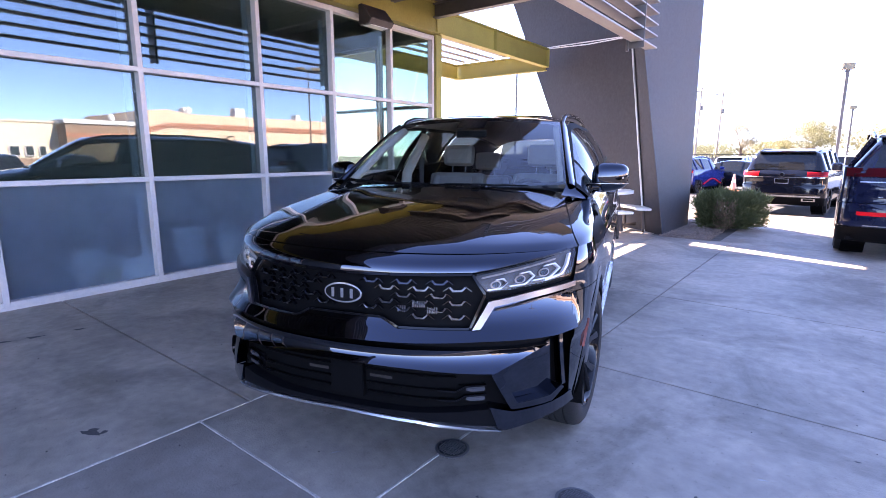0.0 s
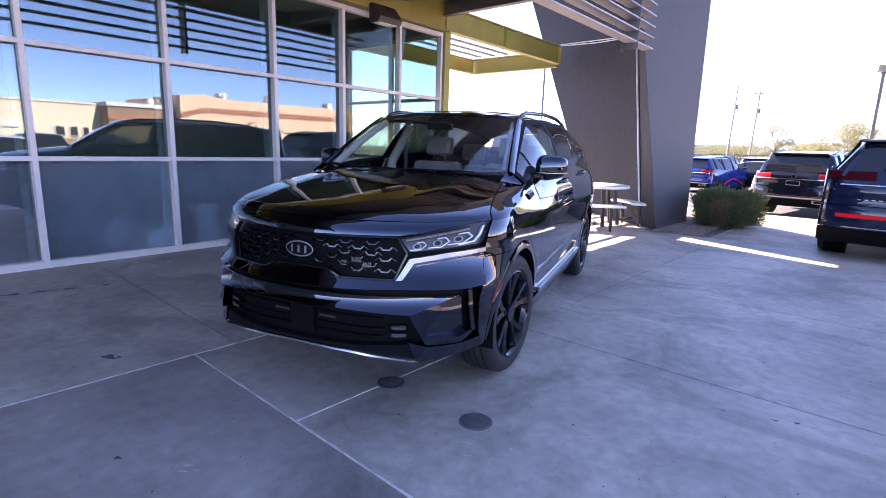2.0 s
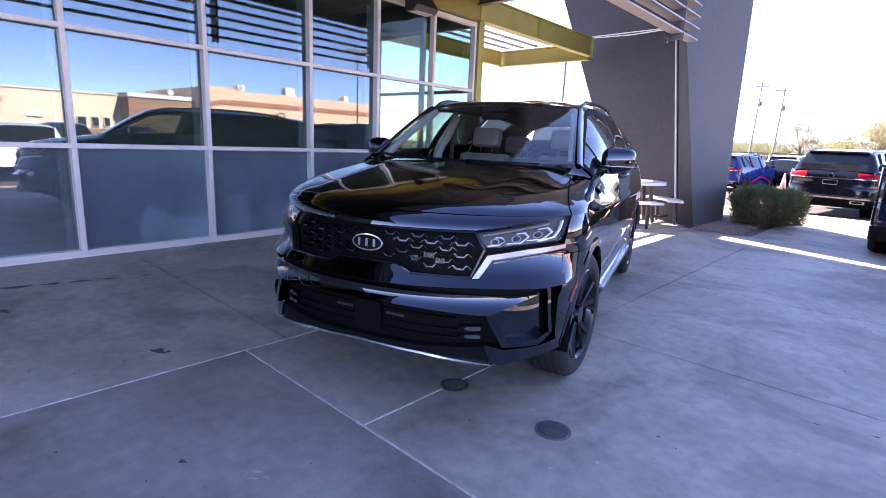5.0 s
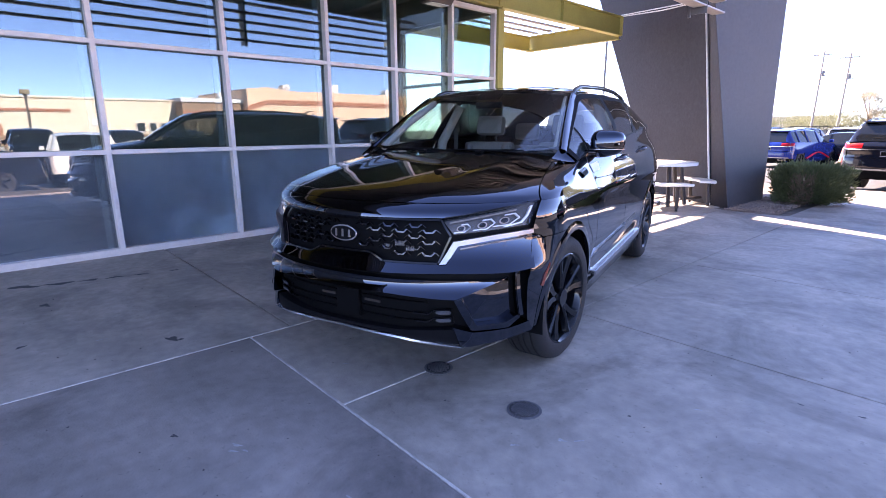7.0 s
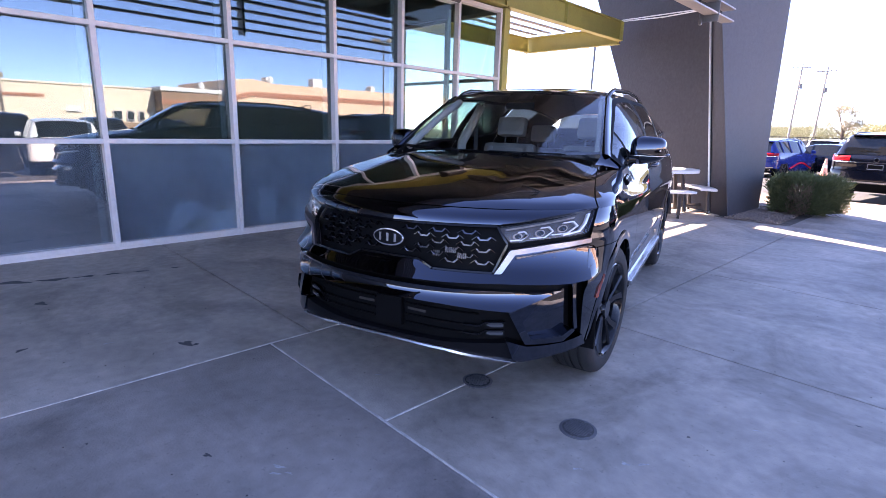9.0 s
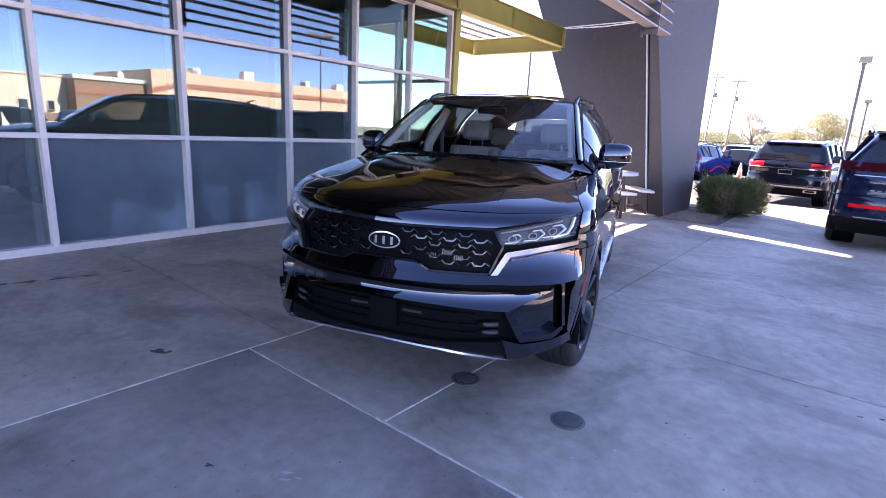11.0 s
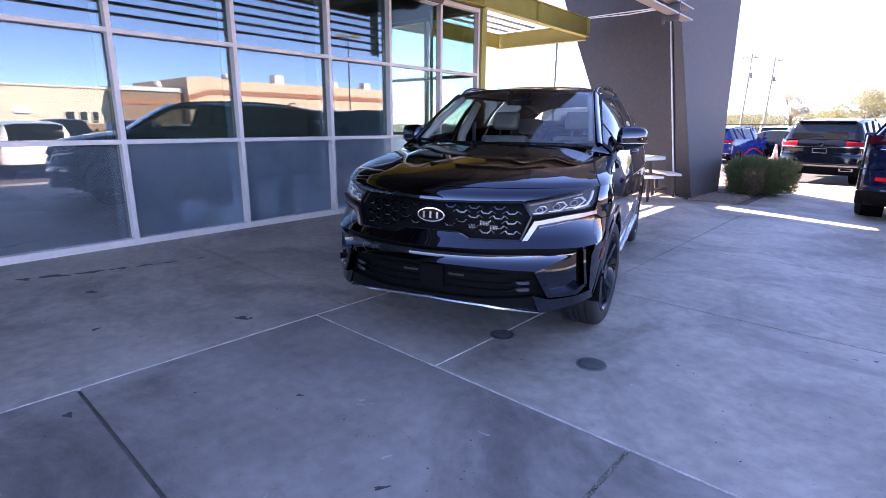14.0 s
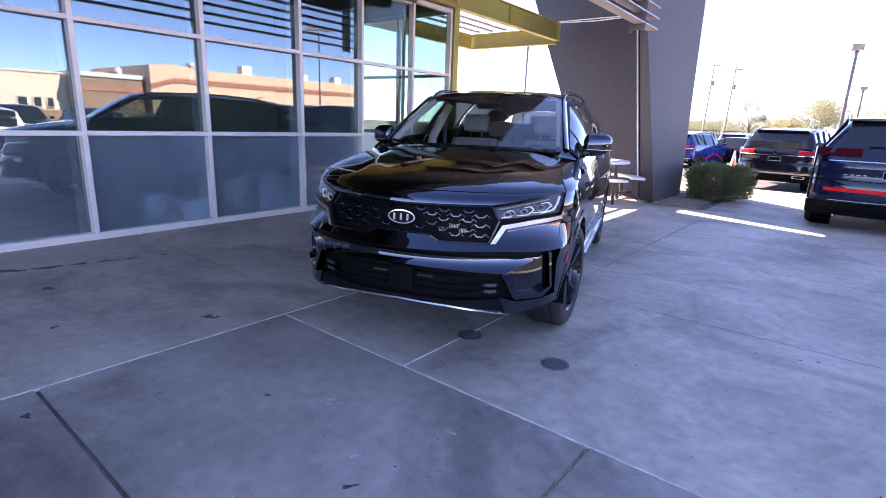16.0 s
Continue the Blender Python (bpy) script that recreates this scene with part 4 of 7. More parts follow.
def build_suv():
    car = thing("black_suv", "glossy blue-black mid-size SUV with dark alloy wheels parked on concrete", "car", CAR_M)
    # --- core behind the openings
    def core(u, z):
        a = u * math.pi / 2
        n = lerp_table(PLAN_N, z)
        s_, c_ = abs(math.sin(a)) ** (2 / n), max(0.0, math.cos(a)) ** (2 / n)
        w = lerp_table(SIDE_W, z) - 0.035
        return Vector((-math.copysign(w * s_, u), Y_SIDE + (lerp_table(NOSE_Y, z) - 0.045 - Y_SIDE) * c_, z))
    part("bumper_core", sheet(core, steps(-1, 1, 80), steps(0.30, 0.98, 22), arch_fit(FRONT_AXLE, 0.43)), PLASTIC, car, smooth=60)
    part("undertray", boxm(-0.55, 0.55, 0.98, 1.95, 0.235, 0.265, 0.01), PLASTIC, car)

    # --- painted front panels
    fr = lambda poly, off, th, mt, name, label="", parent=car, step=0.035, on=at_front: part(name, panel(poly, on, off, th, step), mt, parent, label, smooth=30)
    fr(whole([(0, 0.980), (0.45, 0.981), (0.80, 0.986), (0.857, 0.985), (0.693, 0.953), (0.515, 0.920), (0.19, 0.914), (0, 0.910)]), 0.0, 0.04, PAINT, "nose_panel", on=bulged(0.905, 0.99, 0.012), step=0.012)
    fr(whole([(0, 0.733), (0.163, 0.733), (0.236, 0.698), (0.504, 0.700), (0.545, 0.700), (0.590, 0.785), (0.728, 0.813), (0.875, 0.832), (0.875, 0.664), (0.804, 0.657), (0.564, 0.660), (0.297, 0.652), (0, 0.648)]),
       0.0, 0.075, PAINT, "bumper_upper_panel", on=flared(0.648, 0.832, 0.050, 0.032), step=0.022)
    fr(whole([(0, 0.620), (0.298, 0.623), (0.57, 0.629), (0.792, 0.627), (0.625, 0.552), (0.601, 0.542), (0.302, 0.553), (0, 0.556)]), 0.004, 0.075, PAINT, "bumper_bar", on=flared(0.545, 0.627, 0.030, 0.030), step=0.014)
    fr(whole([(0, 0.357), (0.317, 0.361), (0.594, 0.385), (0.640, 0.360), (0.640, 0.310), (0.615, 0.308), (0.319, 0.336), (0, 0.343)]), 0.004, 0.07, FRAME, "chin_panel")
    fr(whole([(0, 0.339), (0.319, 0.333), (0.5, 0.321), (0.615, 0.307), (0.635, 0.301), (0.5, 0.313), (0.319, 0.325), (0, 0.331)]), 0.028, 0.03, SILVER, "lower_trim", "satin silver lip trim", on=crowned(0.297, 0.339, 0.014, 0.0))
    fr(whole([(0, 0.322), (0.55, 0.302), (0.66, 0.29), (0.86, 0.33), (0.86, 0.275), (0, 0.275)]), -0.07, 0.02, PLASTIC, "lower_valance")
    for sg in (1, -1):
        F = (lambda p: p) if sg > 0 else flip
        fr(F([(0.594, 0.397), (0.675, 0.372), (0.807, 0.378), (0.868, 0.392), (0.872, 0.338), (0.648, 0.303), (0.622, 0.309)]), 0.010, 0.08, PAINT, "chin_corner", on=flared(0.300, 0.397, 0.012, 0.014))
        fr(F([(0.630, 0.540), (0.680, 0.412), (0.802, 0.414), (0.824, 0.440), (0.812, 0.634), (0.795, 0.624)]), -0.026, 0.03, PAINT, "bumper_pocket")
        fr(F(ribbon([(0.612, 0.540), (0.678, 0.397), (0.800, 0.401), (0.836, 0.436)], 0.034, 0.6)), 0.018, 0.05, PAINT, "pocket_frame")
        fr(F(ribbon([(0.833, 0.656), (0.852, 0.425)], 0.015)), 0.0, 0.03, PAINT, "air_slot_blade")
        # the corner between slot and wheel opening, and the wing in front of the wheel
        def corner(q, z, sg=sg):
            x0 = 0.868
            n = lerp_table(PLAN_N, z)
            w = lerp_table(SIDE_W, z)
            u0 = math.asin(min(1, (x0 / w) ** (n / 2)))
            a = u0 + q * (math.pi / 2 - u0)
            e = lerp_table(CORNER_OUT, z) * (1 - q) ** 2
            return Vector((-sg * (w * math.sin(a) ** (2 / n) + e * 0.6), Y_SIDE + (lerp_table(NOSE_Y, z) - Y_SIDE) * max(0, math.cos(a)) ** (2 / n) + e * 0.8, z))
        part("bumper_corner", sheet(corner, steps(0, 1, 18), steps(0.335, 0.80, 20), arch_fit(FRONT_AXLE, 0.43)), PAINT, car, smooth=60)
        wing = part("front_wing", sheet(corner, steps(0, 1, 14), steps(0.804, Z_LIP, 8), arch_fit(FRONT_AXLE, 0.43)), PAINT, car, smooth=60)
        # chrome blade with its hooked inner end, below the lamp
        fr(F([(0.519, 0.700), (0.548, 0.703), (0.592, 0.790), (0.728, 0.817), (0.862, 0.836), (0.861, 0.856), (0.725, 0.840), (0.571, 0.811)]), 0.013, 0.04, BLADE, "lamp_blade", "satin chrome blade under the headlamp")
        fr(F(ribbon([(0.60, 0.776), (0.73, 0.803), (0.862, 0.820)], 0.007)), 0.004, 0.01, DARK_CHROME, "lamp_blade_shadow_strip")
        # headlamp
        lens = [(0.519, 0.912), (0.693, 0.947), (0.860, 0.986), (0.858, 0.930), (0.850, 0.877), (0.737, 0.864), (0.572, 0.843)]
        lamp = fr(F(lens), -0.030, 0.01, LAMP_BACK, "headlamp", "three-stage LED headlamp behind a clear lens")
        fr(F(lens), 0.001, 0.004, LENS, "lens", parent=lamp)
        for cx, cz, sc in ((0.625, 0.872, 0.85), (0.715, 0.888, 1.0), (0.800, 0.906, 1.1)):
            path = [(cx - 0.066 * sc, cz - 0.023 * sc), (cx - 0.012 * sc, cz - 0.018 * sc), (cx + 0.016 * sc, cz + 0.010 * sc), (cx - 0.002 * sc, cz + 0.029 * sc), (cx - 0.034 * sc, cz + 0.024 * sc)]
            fr(F(ribbon(path, 0.0052)), -0.010, 0.014, LED, "light_guide", parent=lamp)
            disc = [(cx - 0.030 * sc + 0.019 * math.cos(k * 0.449), cz + 0.002 * sc + 0.017 * math.sin(k * 0.449)) for k in range(14)]
            fr(F(disc), -0.020, 0.006, LAMP_BOWL, "reflector_bowl", parent=lamp)
            fr(F([(cx - 0.030 * sc + (a - cx + 0.030 * sc) * 0.72, cz + 0.002 * sc + (b - cz - 0.002 * sc) * 0.72) for a, b in disc]), -0.016, 0.006, GLOSS, "projector", parent=lamp)
        fr(F(ribbon([(0.545, 0.902), (0.69, 0.932), (0.80, 0.956)], 0.006)), -0.012, 0.012, LAMP_BOWL, "reflector", parent=lamp)
        fr(F(ribbon([(0.770, 0.877), (0.828, 0.892), (0.843, 0.925), (0.847, 0.968)], 0.0075)), -0.010, 0.014, LED, "side_guide", parent=lamp)
        fr(F(ribbon([(0.50, 0.921), (0.60, 0.938), (0.72, 0.962), (0.855, 0.992)], 0.007)), 0.006, 0.012, DARK_CHROME, "lamp_brow")
        # fog lamp
        fog = fr(F([(0.480, 0.470), (0.585, 0.478), (0.598, 0.400), (0.50, 0.392)]), -0.034, 0.01, PLASTIC, "fog_lamp", "paired clear fog lamps")
        for dz in (0.0, -0.040):
            fr(F([(0.515, 0.466 + dz), (0.580, 0.471 + dz), (0.583, 0.452 + dz), (0.528, 0.449 + dz), (0.505, 0.457 + dz)]), -0.018, 0.016, FOG_LENS, "lamp", parent=fog)
            fr(F(ribbon([(0.40, 0.452 + dz), (0.470, 0.450 + dz), (0.505, 0.472 + dz), (0.585, 0.478 + dz)], 0.006)), -0.014, 0.016, GLOSS, "bracket", parent=fog)
        # lower intake slats
        for z in (0.505, 0.448, 0.408):
            fr(F(ribbon([(0.085, z + 0.0), (0.30, z - 0.002), (0.47, z - 0.002)], 0.007)), -0.024, 0.02, PLASTIC, "intake_slat")
        fr(F(ribbon([(0.10, 0.478), (0.20, 0.476)], 0.012)), -0.038, 0.004, LAMP_BACK, "radiator_strip")
        part("marker", panel(ribbon([(1.838, 0.556), (1.808, 0.613), (1.770, 0.665)], 0.008), lambda a, b, o, sg=sg: at_side(a, b, -sg, o), 0.012, 0.010), ORANGE, car, "amber side reflector")
    fr([(-0.075, 0.53), (0.075, 0.53), (0.08, 0.385), (-0.08, 0.385)], -0.02, 0.03, PLASTIC, "plate_holder", "blank black plate holder")
    # --- grille
    outline = [(0.0, 0.905), (0.19, 0.908), (0.508, 0.913), (0.560, 0.838), (0.512, 0.706), (0.236, 0.704), (0.165, 0.740), (0.0, 0.740)]
    grille = fr(whole(outline), -0.036, 0.004, PLASTIC, "grille", "black mesh grille of hooked links")
    for sg in (1, -1):
        F = (lambda p: p) if sg > 0 else flip
        for pa, pb in zip(outline, outline[1:]):
            if pa[0] == 0 and pb[0] < 0.2 and pa[1] < 0.8:
                continue
            fr(F(ribbon([pa, pb], 0.009)), 0.006, 0.02, GLOSS, "grille_surround", parent=grille)
        for row in range(8):
            z = 0.886 - 0.0275 * row
            x = 0.040 if row % 2 else 0.110
            while x < 0.53:
                inside = z > 0.752 or (x > 0.24 - (0.74 - z) * 0.2 and z > 0.722)
                edge = 0.548 - abs(z - 0.84) * (0.55 if z > 0.84 else 0.36) - 0.03
                if inside and x < edge and math.hypot(x / 0.115, (z - 0.825) / 0.055) > 1:
                    fr(F(ribbon([(x - 0.031, z + 0.010), (x - 0.016, z - 0.008), (x + 0.016, z - 0.008), (x + 0.031, z + 0.010)], 0.0075)), -0.010, 0.022, DARK_CHROME, "grille_link", parent=grille)
                    fr(F(ribbon([(x + 0.031, z + 0.008), (x + 0.054, z - 0.010)], 0.0035)), -0.016, 0.016, GLOSS, "grille_wire", parent=grille, step=0.05)
                    fr(F(ribbon([(x - 0.054, z - 0.010), (x - 0.031, z + 0.008)], 0.0035)), -0.016, 0.016, GLOSS, "grille_wire", parent=grille, step=0.05)
                x += 0.140
    for fx, fz, n in ((0.245, 0.772, 4), (0.315, 0.792, 6), (0.370, 0.770, 5)):
        for k in range(n):
            fr(ribbon([(fx + 0.009 * (k - n / 2), fz - 0.013), (fx + 0.009 * (k - n / 2), fz + 0.013)], 0.0035), -0.022, 0.012, BLADE, "sensor_fin", parent=grille, step=0.1)
    ov = lambda rx, rz: [(rx * math.cos(t), 0.825 + rz * math.sin(t)) for t in [2 * math.pi * k / 40 for k in range(40)]]
    badge = fr(ov(0.086, 0.041), 0.010, 0.04, CHROME, "badge", "chrome oval badge with plain bars")
    fr(ov(0.078, 0.034), 0.0125, 0.004, GLOSS, "badge_field", parent=badge)
    for bx in (-0.042, 0.0, 0.042):
        fr(ribbon([(bx, 0.806), (bx, 0.844)], 0.013), 0.015, 0.004, CHROME, "badge_bar", parent=badge, step=0.1)

    # --- bonnet and wings
    part("bonnet", sheet(lambda c, t: hood_shape(c * (split_x(t) - 0.002), t), steps(-1, 1, 70), steps(0, 1, 36)), PAINT, car, smooth=50)
    for sg in (1, -1):
        part("wing_top", sheet(lambda c, t, sg=sg: hood_shape(sg * (split_x(t) + 0.003 + c * (0.912 - split_x(t) - 0.003)), t), [1 - (1 - u) ** 1.8 for u in steps(0, 1, 16)], steps(0, 1, 30)), PAINT, car, smooth=50)

    def cowl(c, t):
        a = hood_shape(c * 0.75, 1.0)
        b = Vector((c * 0.74, 1.00 + 0.10 * (1 - c * c), 1.200 - 0.005 * c * c))
        return a.lerp(b, t) + Vector((0, 0, -0.012))
    part("cowl", sheet(cowl, steps(-1, 1, 20), steps(0, 1, 3)), PLASTIC, car, smooth=60)
    for x0, x1 in ((0.62, 0.10), (-0.02, -0.52)):
        part("wiper", tube([(x0, 1.085 if x0 > 0.3 else 1.145, 1.204), (x0 - 0.25, 1.135, 1.202), (x1, 1.135, 1.203)], 0.005, 6), PLASTIC, car)
    for sg in (1, -1):
        c = hood_shape(sg * 0.22, 0.95)
        part("washer_jet", boxm(c.x - 0.025, c.x + 0.025, c.y - 0.02, c.y + 0.02, c.z, c.z + 0.016, 0.006), PLASTIC, car)

    # --- flanks in panels with shut lines
    for s in (1, -1):
        def flank_low(y, q, s=s):
            top = lerp_table(BELT_Z, y) if y < 1.0 else hood_shape(0.912, min(1, max(0, (front_y(0.912, Z_LIP) - y) / (front_y(0.912, Z_LIP) - Y_COWL)))).z
            z = 0.235 + q * (top - 0.235)
            return at_side(y, z, s)
        g = 0.003
        part("wing_side", sheet(flank_low, steps(0.845 + g, Y_SIDE, 34), steps(0, 1, 44), arch_fit(FRONT_AXLE, 0.43)), PAINT, car, smooth=50)
        for nm, y1, y0, n in (("front_door", 0.845 - g, -0.09 + g, 30), ("rear_door", -0.09 - g, -1.03 + g, 30)):
            d = part(nm, sheet(flank_low, steps(y1, y0, n), steps(0, 1, 44), arch_fit(REAR_AXLE, 0.43)), PAINT, car, smooth=50)
            hy = 0.19 if nm == "front_door" else -0.84
            hz = 1.115 if nm == "front_door" else 1.150
            p0, p1 = at_side(hy, hz, s, 0.030), at_side(hy - 0.20, hz + 0.012, s, 0.032)
            e0, e1 = at_side(hy + 0.012, hz, s, 0.0), at_side(hy - 0.215, hz + 0.012, s, 0.0)
            part("door_handle", tube([e0, p0, p0.lerp(p1, 0.5) + Vector((s * 0.006, 0, 0)), p1, e1], [0.012, 0.015, 0.017, 0.015, 0.012], 10), PAINT, d, smooth=60)
            part("handle_cup", panel([(hy + 0.01, hz + 0.026), (hy - 0.11, hz + 0.03), (hy - 0.11, hz - 0.026), (hy + 0.01, hz - 0.03)], lambda a, b, o, s=s: at_side(a, b, s, o), 0.002, 0.002), GLOSS, d)
        part("rear_quarter", sheet(flank_low, steps(-1.03 - g, -2.40, 40), steps(0, 1, 44), arch_fit(REAR_AXLE, 0.43)), PAINT, car, smooth=50)
        part("inner_flank", sheet(lambda y, q, s=s: at_side(y, 0.24 + q * 0.84, s, -0.02), steps(1.0, -2.30, 30), steps(0, 1, 12), lambda c: arch_fit(REAR_AXLE, 0.43)(c) and arch_fit(FRONT_AXLE, 0.43)(c)), PLASTIC, car)
        # wheel-opening mouldings
        for axle, nm in ((FRONT_AXLE, "front_arch_trim"), (REAR_AXLE, "rear_arch_trim")):
            def arch(a, q, axle=axle, s=s):
                r = 0.405 + 0.050 * q
                y, z = axle + r * math.cos(a), TYRE_R + r * math.sin(a)
                z = max(z, 0.22)
                x = side_x(y, z) if y < 2.0 else side_x(2.0, z)
                return Vector((s * (x + 0.008 - 0.006 * q * q + (-0.02 if q == 0 else 0)), y, z))
            a0, a1 = (-0.06 if axle > 0 else -0.26, math.pi + 0.30)
            bm = sheet(arch, steps(a0, a1, 50), [0, 0.03, 0.35, 0.7, 1.0])
            part(nm, bm, PAINT, car, smooth=50)
            lin = sheet(lambda a, q, axle=axle, s=s: Vector((s * (0.92 - 0.34 * q), axle + 0.425 * math.cos(a), TYRE_R + 0.425 * math.sin(a))), steps(-0.2, math.pi + 0.2, 24), [0, 0.5, 1])
            part("arch_liner", lin, PLASTIC, car, smooth=60)
            part("arch_well", boxm(s * 0.56 - 0.01, s * 0.56 + 0.01, axle - 0.43, axle + 0.43, 0.2, 0.8), PLASTIC, car)
            build_wheel("front_wheel" if axle > 0 else "rear_wheel", car, s, axle)
        # sill with its silver strip
        part("sill", panel([(0.93, 0.25), (-0.93, 0.25), (-0.95, 0.345), (0.95, 0.345)], lambda a, b, o, s=s: at_side(a, b, s, o), 0.012, 0.05, 0.1), GLOSS, car)
        part("sill_strip", panel([(0.80, 0.352), (-0.80, 0.366), (-0.83, 0.415), (0.83, 0.392)], lambda a, b, o, s=s: at_side(a, b, s, o), 0.030, 0.05, 0.1), SILVER, car, "satin silver sill strip")
        # wing vent and its film
        vent = part("wing_vent", panel([(1.13, 1.082), (0.96, 1.100), (0.95, 1.060), (1.08, 1.042)], lambda a, b, o, s=s: at_side(a, b, s, o), 0.012, 0.012), DARK_CHROME, car, "dark chrome wing vent")
        part("vent_mesh", panel([(1.105, 1.076), (0.975, 1.089), (0.97, 1.067), (1.075, 1.052)], lambda a, b, o, s=s: at_side(a, b, s, o), 0.0145, 0.002), PLASTIC, vent)
        if s < 0:
            part("door_film", panel([(0.835, 1.108), (0.68, 1.122), (0.68, 1.070), (0.82, 1.052)], lambda a, b, o, s=s: at_side(a, b, s, o), 0.004, 0.002), PAPER, car, "protective white film on the door")
        # glasshouse
        def bits(y0, y1, j0, j1, name, mt, parent=car, label="", off=0.0, n=8, m=8):
            ob = part(name, sheet(lambda y, j, s=s: flank(y, j, s, off), steps(y0, y1, n), steps(j0, j1, m)), mt, parent, label, smooth=60)
            return ob
        bits(1.07, -2.25, 0.90, 1.0, "roof_frame", FRAME, n=40, m=3)
        bits(1.07, -2.25, 0.0, 0.05, "waist_strip", FRAME, n=40, m=2)
        bits(1.07, 1.00, 0.05, 0.90, "sail_panel", FRAME, n=4)
        bits(1.00, 0.785, 0.05, 0.90, "front_quarter_glass", TINT, n=4)
        bits(0.785, 0.762, 0.05, 0.90, "division_bar", FRAME, n=1, off=0.003)
        bits(0.762, 0.00, 0.05, 0.90, "front_door_glass", TINT, n=10)
        bits(0.00, -0.13, 0.05, 0.90, "centre_pillar", FRAME, n=2, off=0.003)
        bits(-0.13, -0.86, 0.05, 0.90, "rear_door_glass", DARK_TINT, n=12)
        bits(-0.86, -0.96, 0.05, 0.90, "rear_pillar", FRAME, n=2, off=0.003)
        bits(-0.96, -1.68, 0.05, 0.90, "quarter_glass", DARK_TINT, n=12)
        bits(-1.68, -2.25, 0.05, 0.90, "tail_pillar", PAINT, n=8)
        # mirror
        mir = part("door_mirror", bmesh.new(), PAINT, car)
        bm = bmesh.new()
        bmesh.ops.create_uvsphere(bm, u_segments=28, v_segments=16, radius=1)
        for v in bm.verts:
            x, y, z = v.co
            k = lambda q, e: math.copysign(abs(q) ** e, q)
            x, y, z = k(x, 0.62), k(y, 0.8), k(z, 0.62)
            z2 = z * (0.088 - 0.012 * x)
            y2 = y * 0.075 if y > 0 else y * 0.045
            v.co = Vector((s * (0.938 + x * 0.108), 0.68 + y2 - 0.02 * x, 1.240 + z2 + 0.008 * x))
        bm.to_mesh(mir.data)
        bm.free()
        mir.data.shade_smooth()
        part("mirror_band", sheet(lambda a, b, s=s: Vector((s * (0.938 + 0.111 * math.copysign(abs(math.sin(a)) ** 0.62, math.sin(a))), 0.68 - 0.02 * math.sin(a) + 0.079 * abs(math.cos(a)) ** 0.8, 1.200 + b)), steps(-1.2, 1.5, 20), [0, 0.003, 0.005]), BLADE, mir, "thin bright lower band", smooth=60)
        part("mirror_arm", tube([(s * 0.82, 0.77, 1.180), (s * 0.865, 0.73, 1.180), (s * 0.91, 0.70, 1.185)], [0.035, 0.03, 0.034], 10, 0.6), GLOSS, mir, smooth=60)
        part("mirror_glass", boxm(min(s * 0.86, s * 1.02), max(s * 0.86, s * 1.02), 0.626, 0.632, 1.18, 1.29, 0.002), mat("mirror_silver", (0.9, 0.9, 0.9), 0.02, 1.0), mir)
        # roof rail
        rail = [(s * (lerp_table(CANT_X, y) - 0.035), y, z) for y, z in ((0.38, 1.580), (0.31, 1.620), (0.17, 1.650), (-0.5, 1.680), (-1.0, 1.674), (-1.5, 1.642), (-1.72, 1.608), (-1.80, 1.58))]
        part("roof_rail", tube(rail, [0.013, 0.016, 0.017, 0.017, 0.017, 0.017, 0.016, 0.012], 10), GLOSS, car, smooth=60)
        # screen pillar
        def pillar(t, q, s=s):
            e = flank(1.06 + t * (0.42 - 1.06), 0.995, 1)
            g = screen_shape(0.985, t)
            p = e.lerp(g, q)
            return Vector((s * p.x, p.y + 0.018 * math.sin(q * math.pi), p.z + 0.012 * math.sin(q * math.pi)))
        def foot(u, v, s=s):
            a = hood_shape(0.735 + 0.175 * u, 0.83)
            b = screen_shape(0.985, 0.01).lerp(flank(1.05, 0.995, 1), u / 0.4) if u < 0.4 else flank(1.05, 0.995 * (1 - (u - 0.4) / 0.6), 1)
            p = a.lerp(b, v)
            p.z -= 0.012 * math.sin(math.pi * v)
            return Vector((s * p.x, p.y, p.z + 0.001))
        part("pillar_foot", sheet(foot, steps(0, 1, 14), steps(0, 1, 8)), PAINT, car, smooth=60)
        part("screen_pillar", sheet(pillar, steps(0, 1, 14), steps(0, 1, 5)), PAINT, car, smooth=60)

    # --- screen, roof, tail
    screen = screen_shape
    ws = part("windscreen", sheet(screen, steps(-1, 1, 24), steps(0, 1, 14)), CLEAR, car, smooth=60)
    band = lambda u0, u1, v0, v1, nm: part(nm, sheet(lambda c, t: screen(c, t) + Vector((0, -0.004, -0.003)), steps(u0, u1, 24), steps(v0, v1, 4)), GLOSS, ws, smooth=60)
    band(-1, 1, 0.0, 0.035, "screen_border")
    band(-1, 1, 0.93, 1.0, "screen_border")
    band(-1, -0.965, 0.03, 0.93, "screen_border")
    band(0.965, 1, 0.03, 0.93, "screen_border")
    band(-0.16, 0.16, 0.80, 0.93, "sensor_shroud")
    ROOF_Z = [(-2.34, 1.565), (-1.9, 1.625), (-1.2, 1.668), (-0.5, 1.682), (0.1, 1.670), (0.46, 1.632)]

    def roof(c, t):
        y0 = 0.455 - 0.02 * c * c
        y = y0 + t * (-2.26 - y0)
        xe, ze = lerp_table(CANT_X, y), lerp_table(CANT_Z, y)
        zc = lerp_table(ROOF_Z, y)
        return Vector((c * xe, y, ze + (zc - ze) * max(0.0, 1 - abs(c) ** 3) ** 0.7))
    part("roof", sheet(roof, steps(-1, 1, 30), steps(0, 1, 30)), PAINT, car, smooth=60)
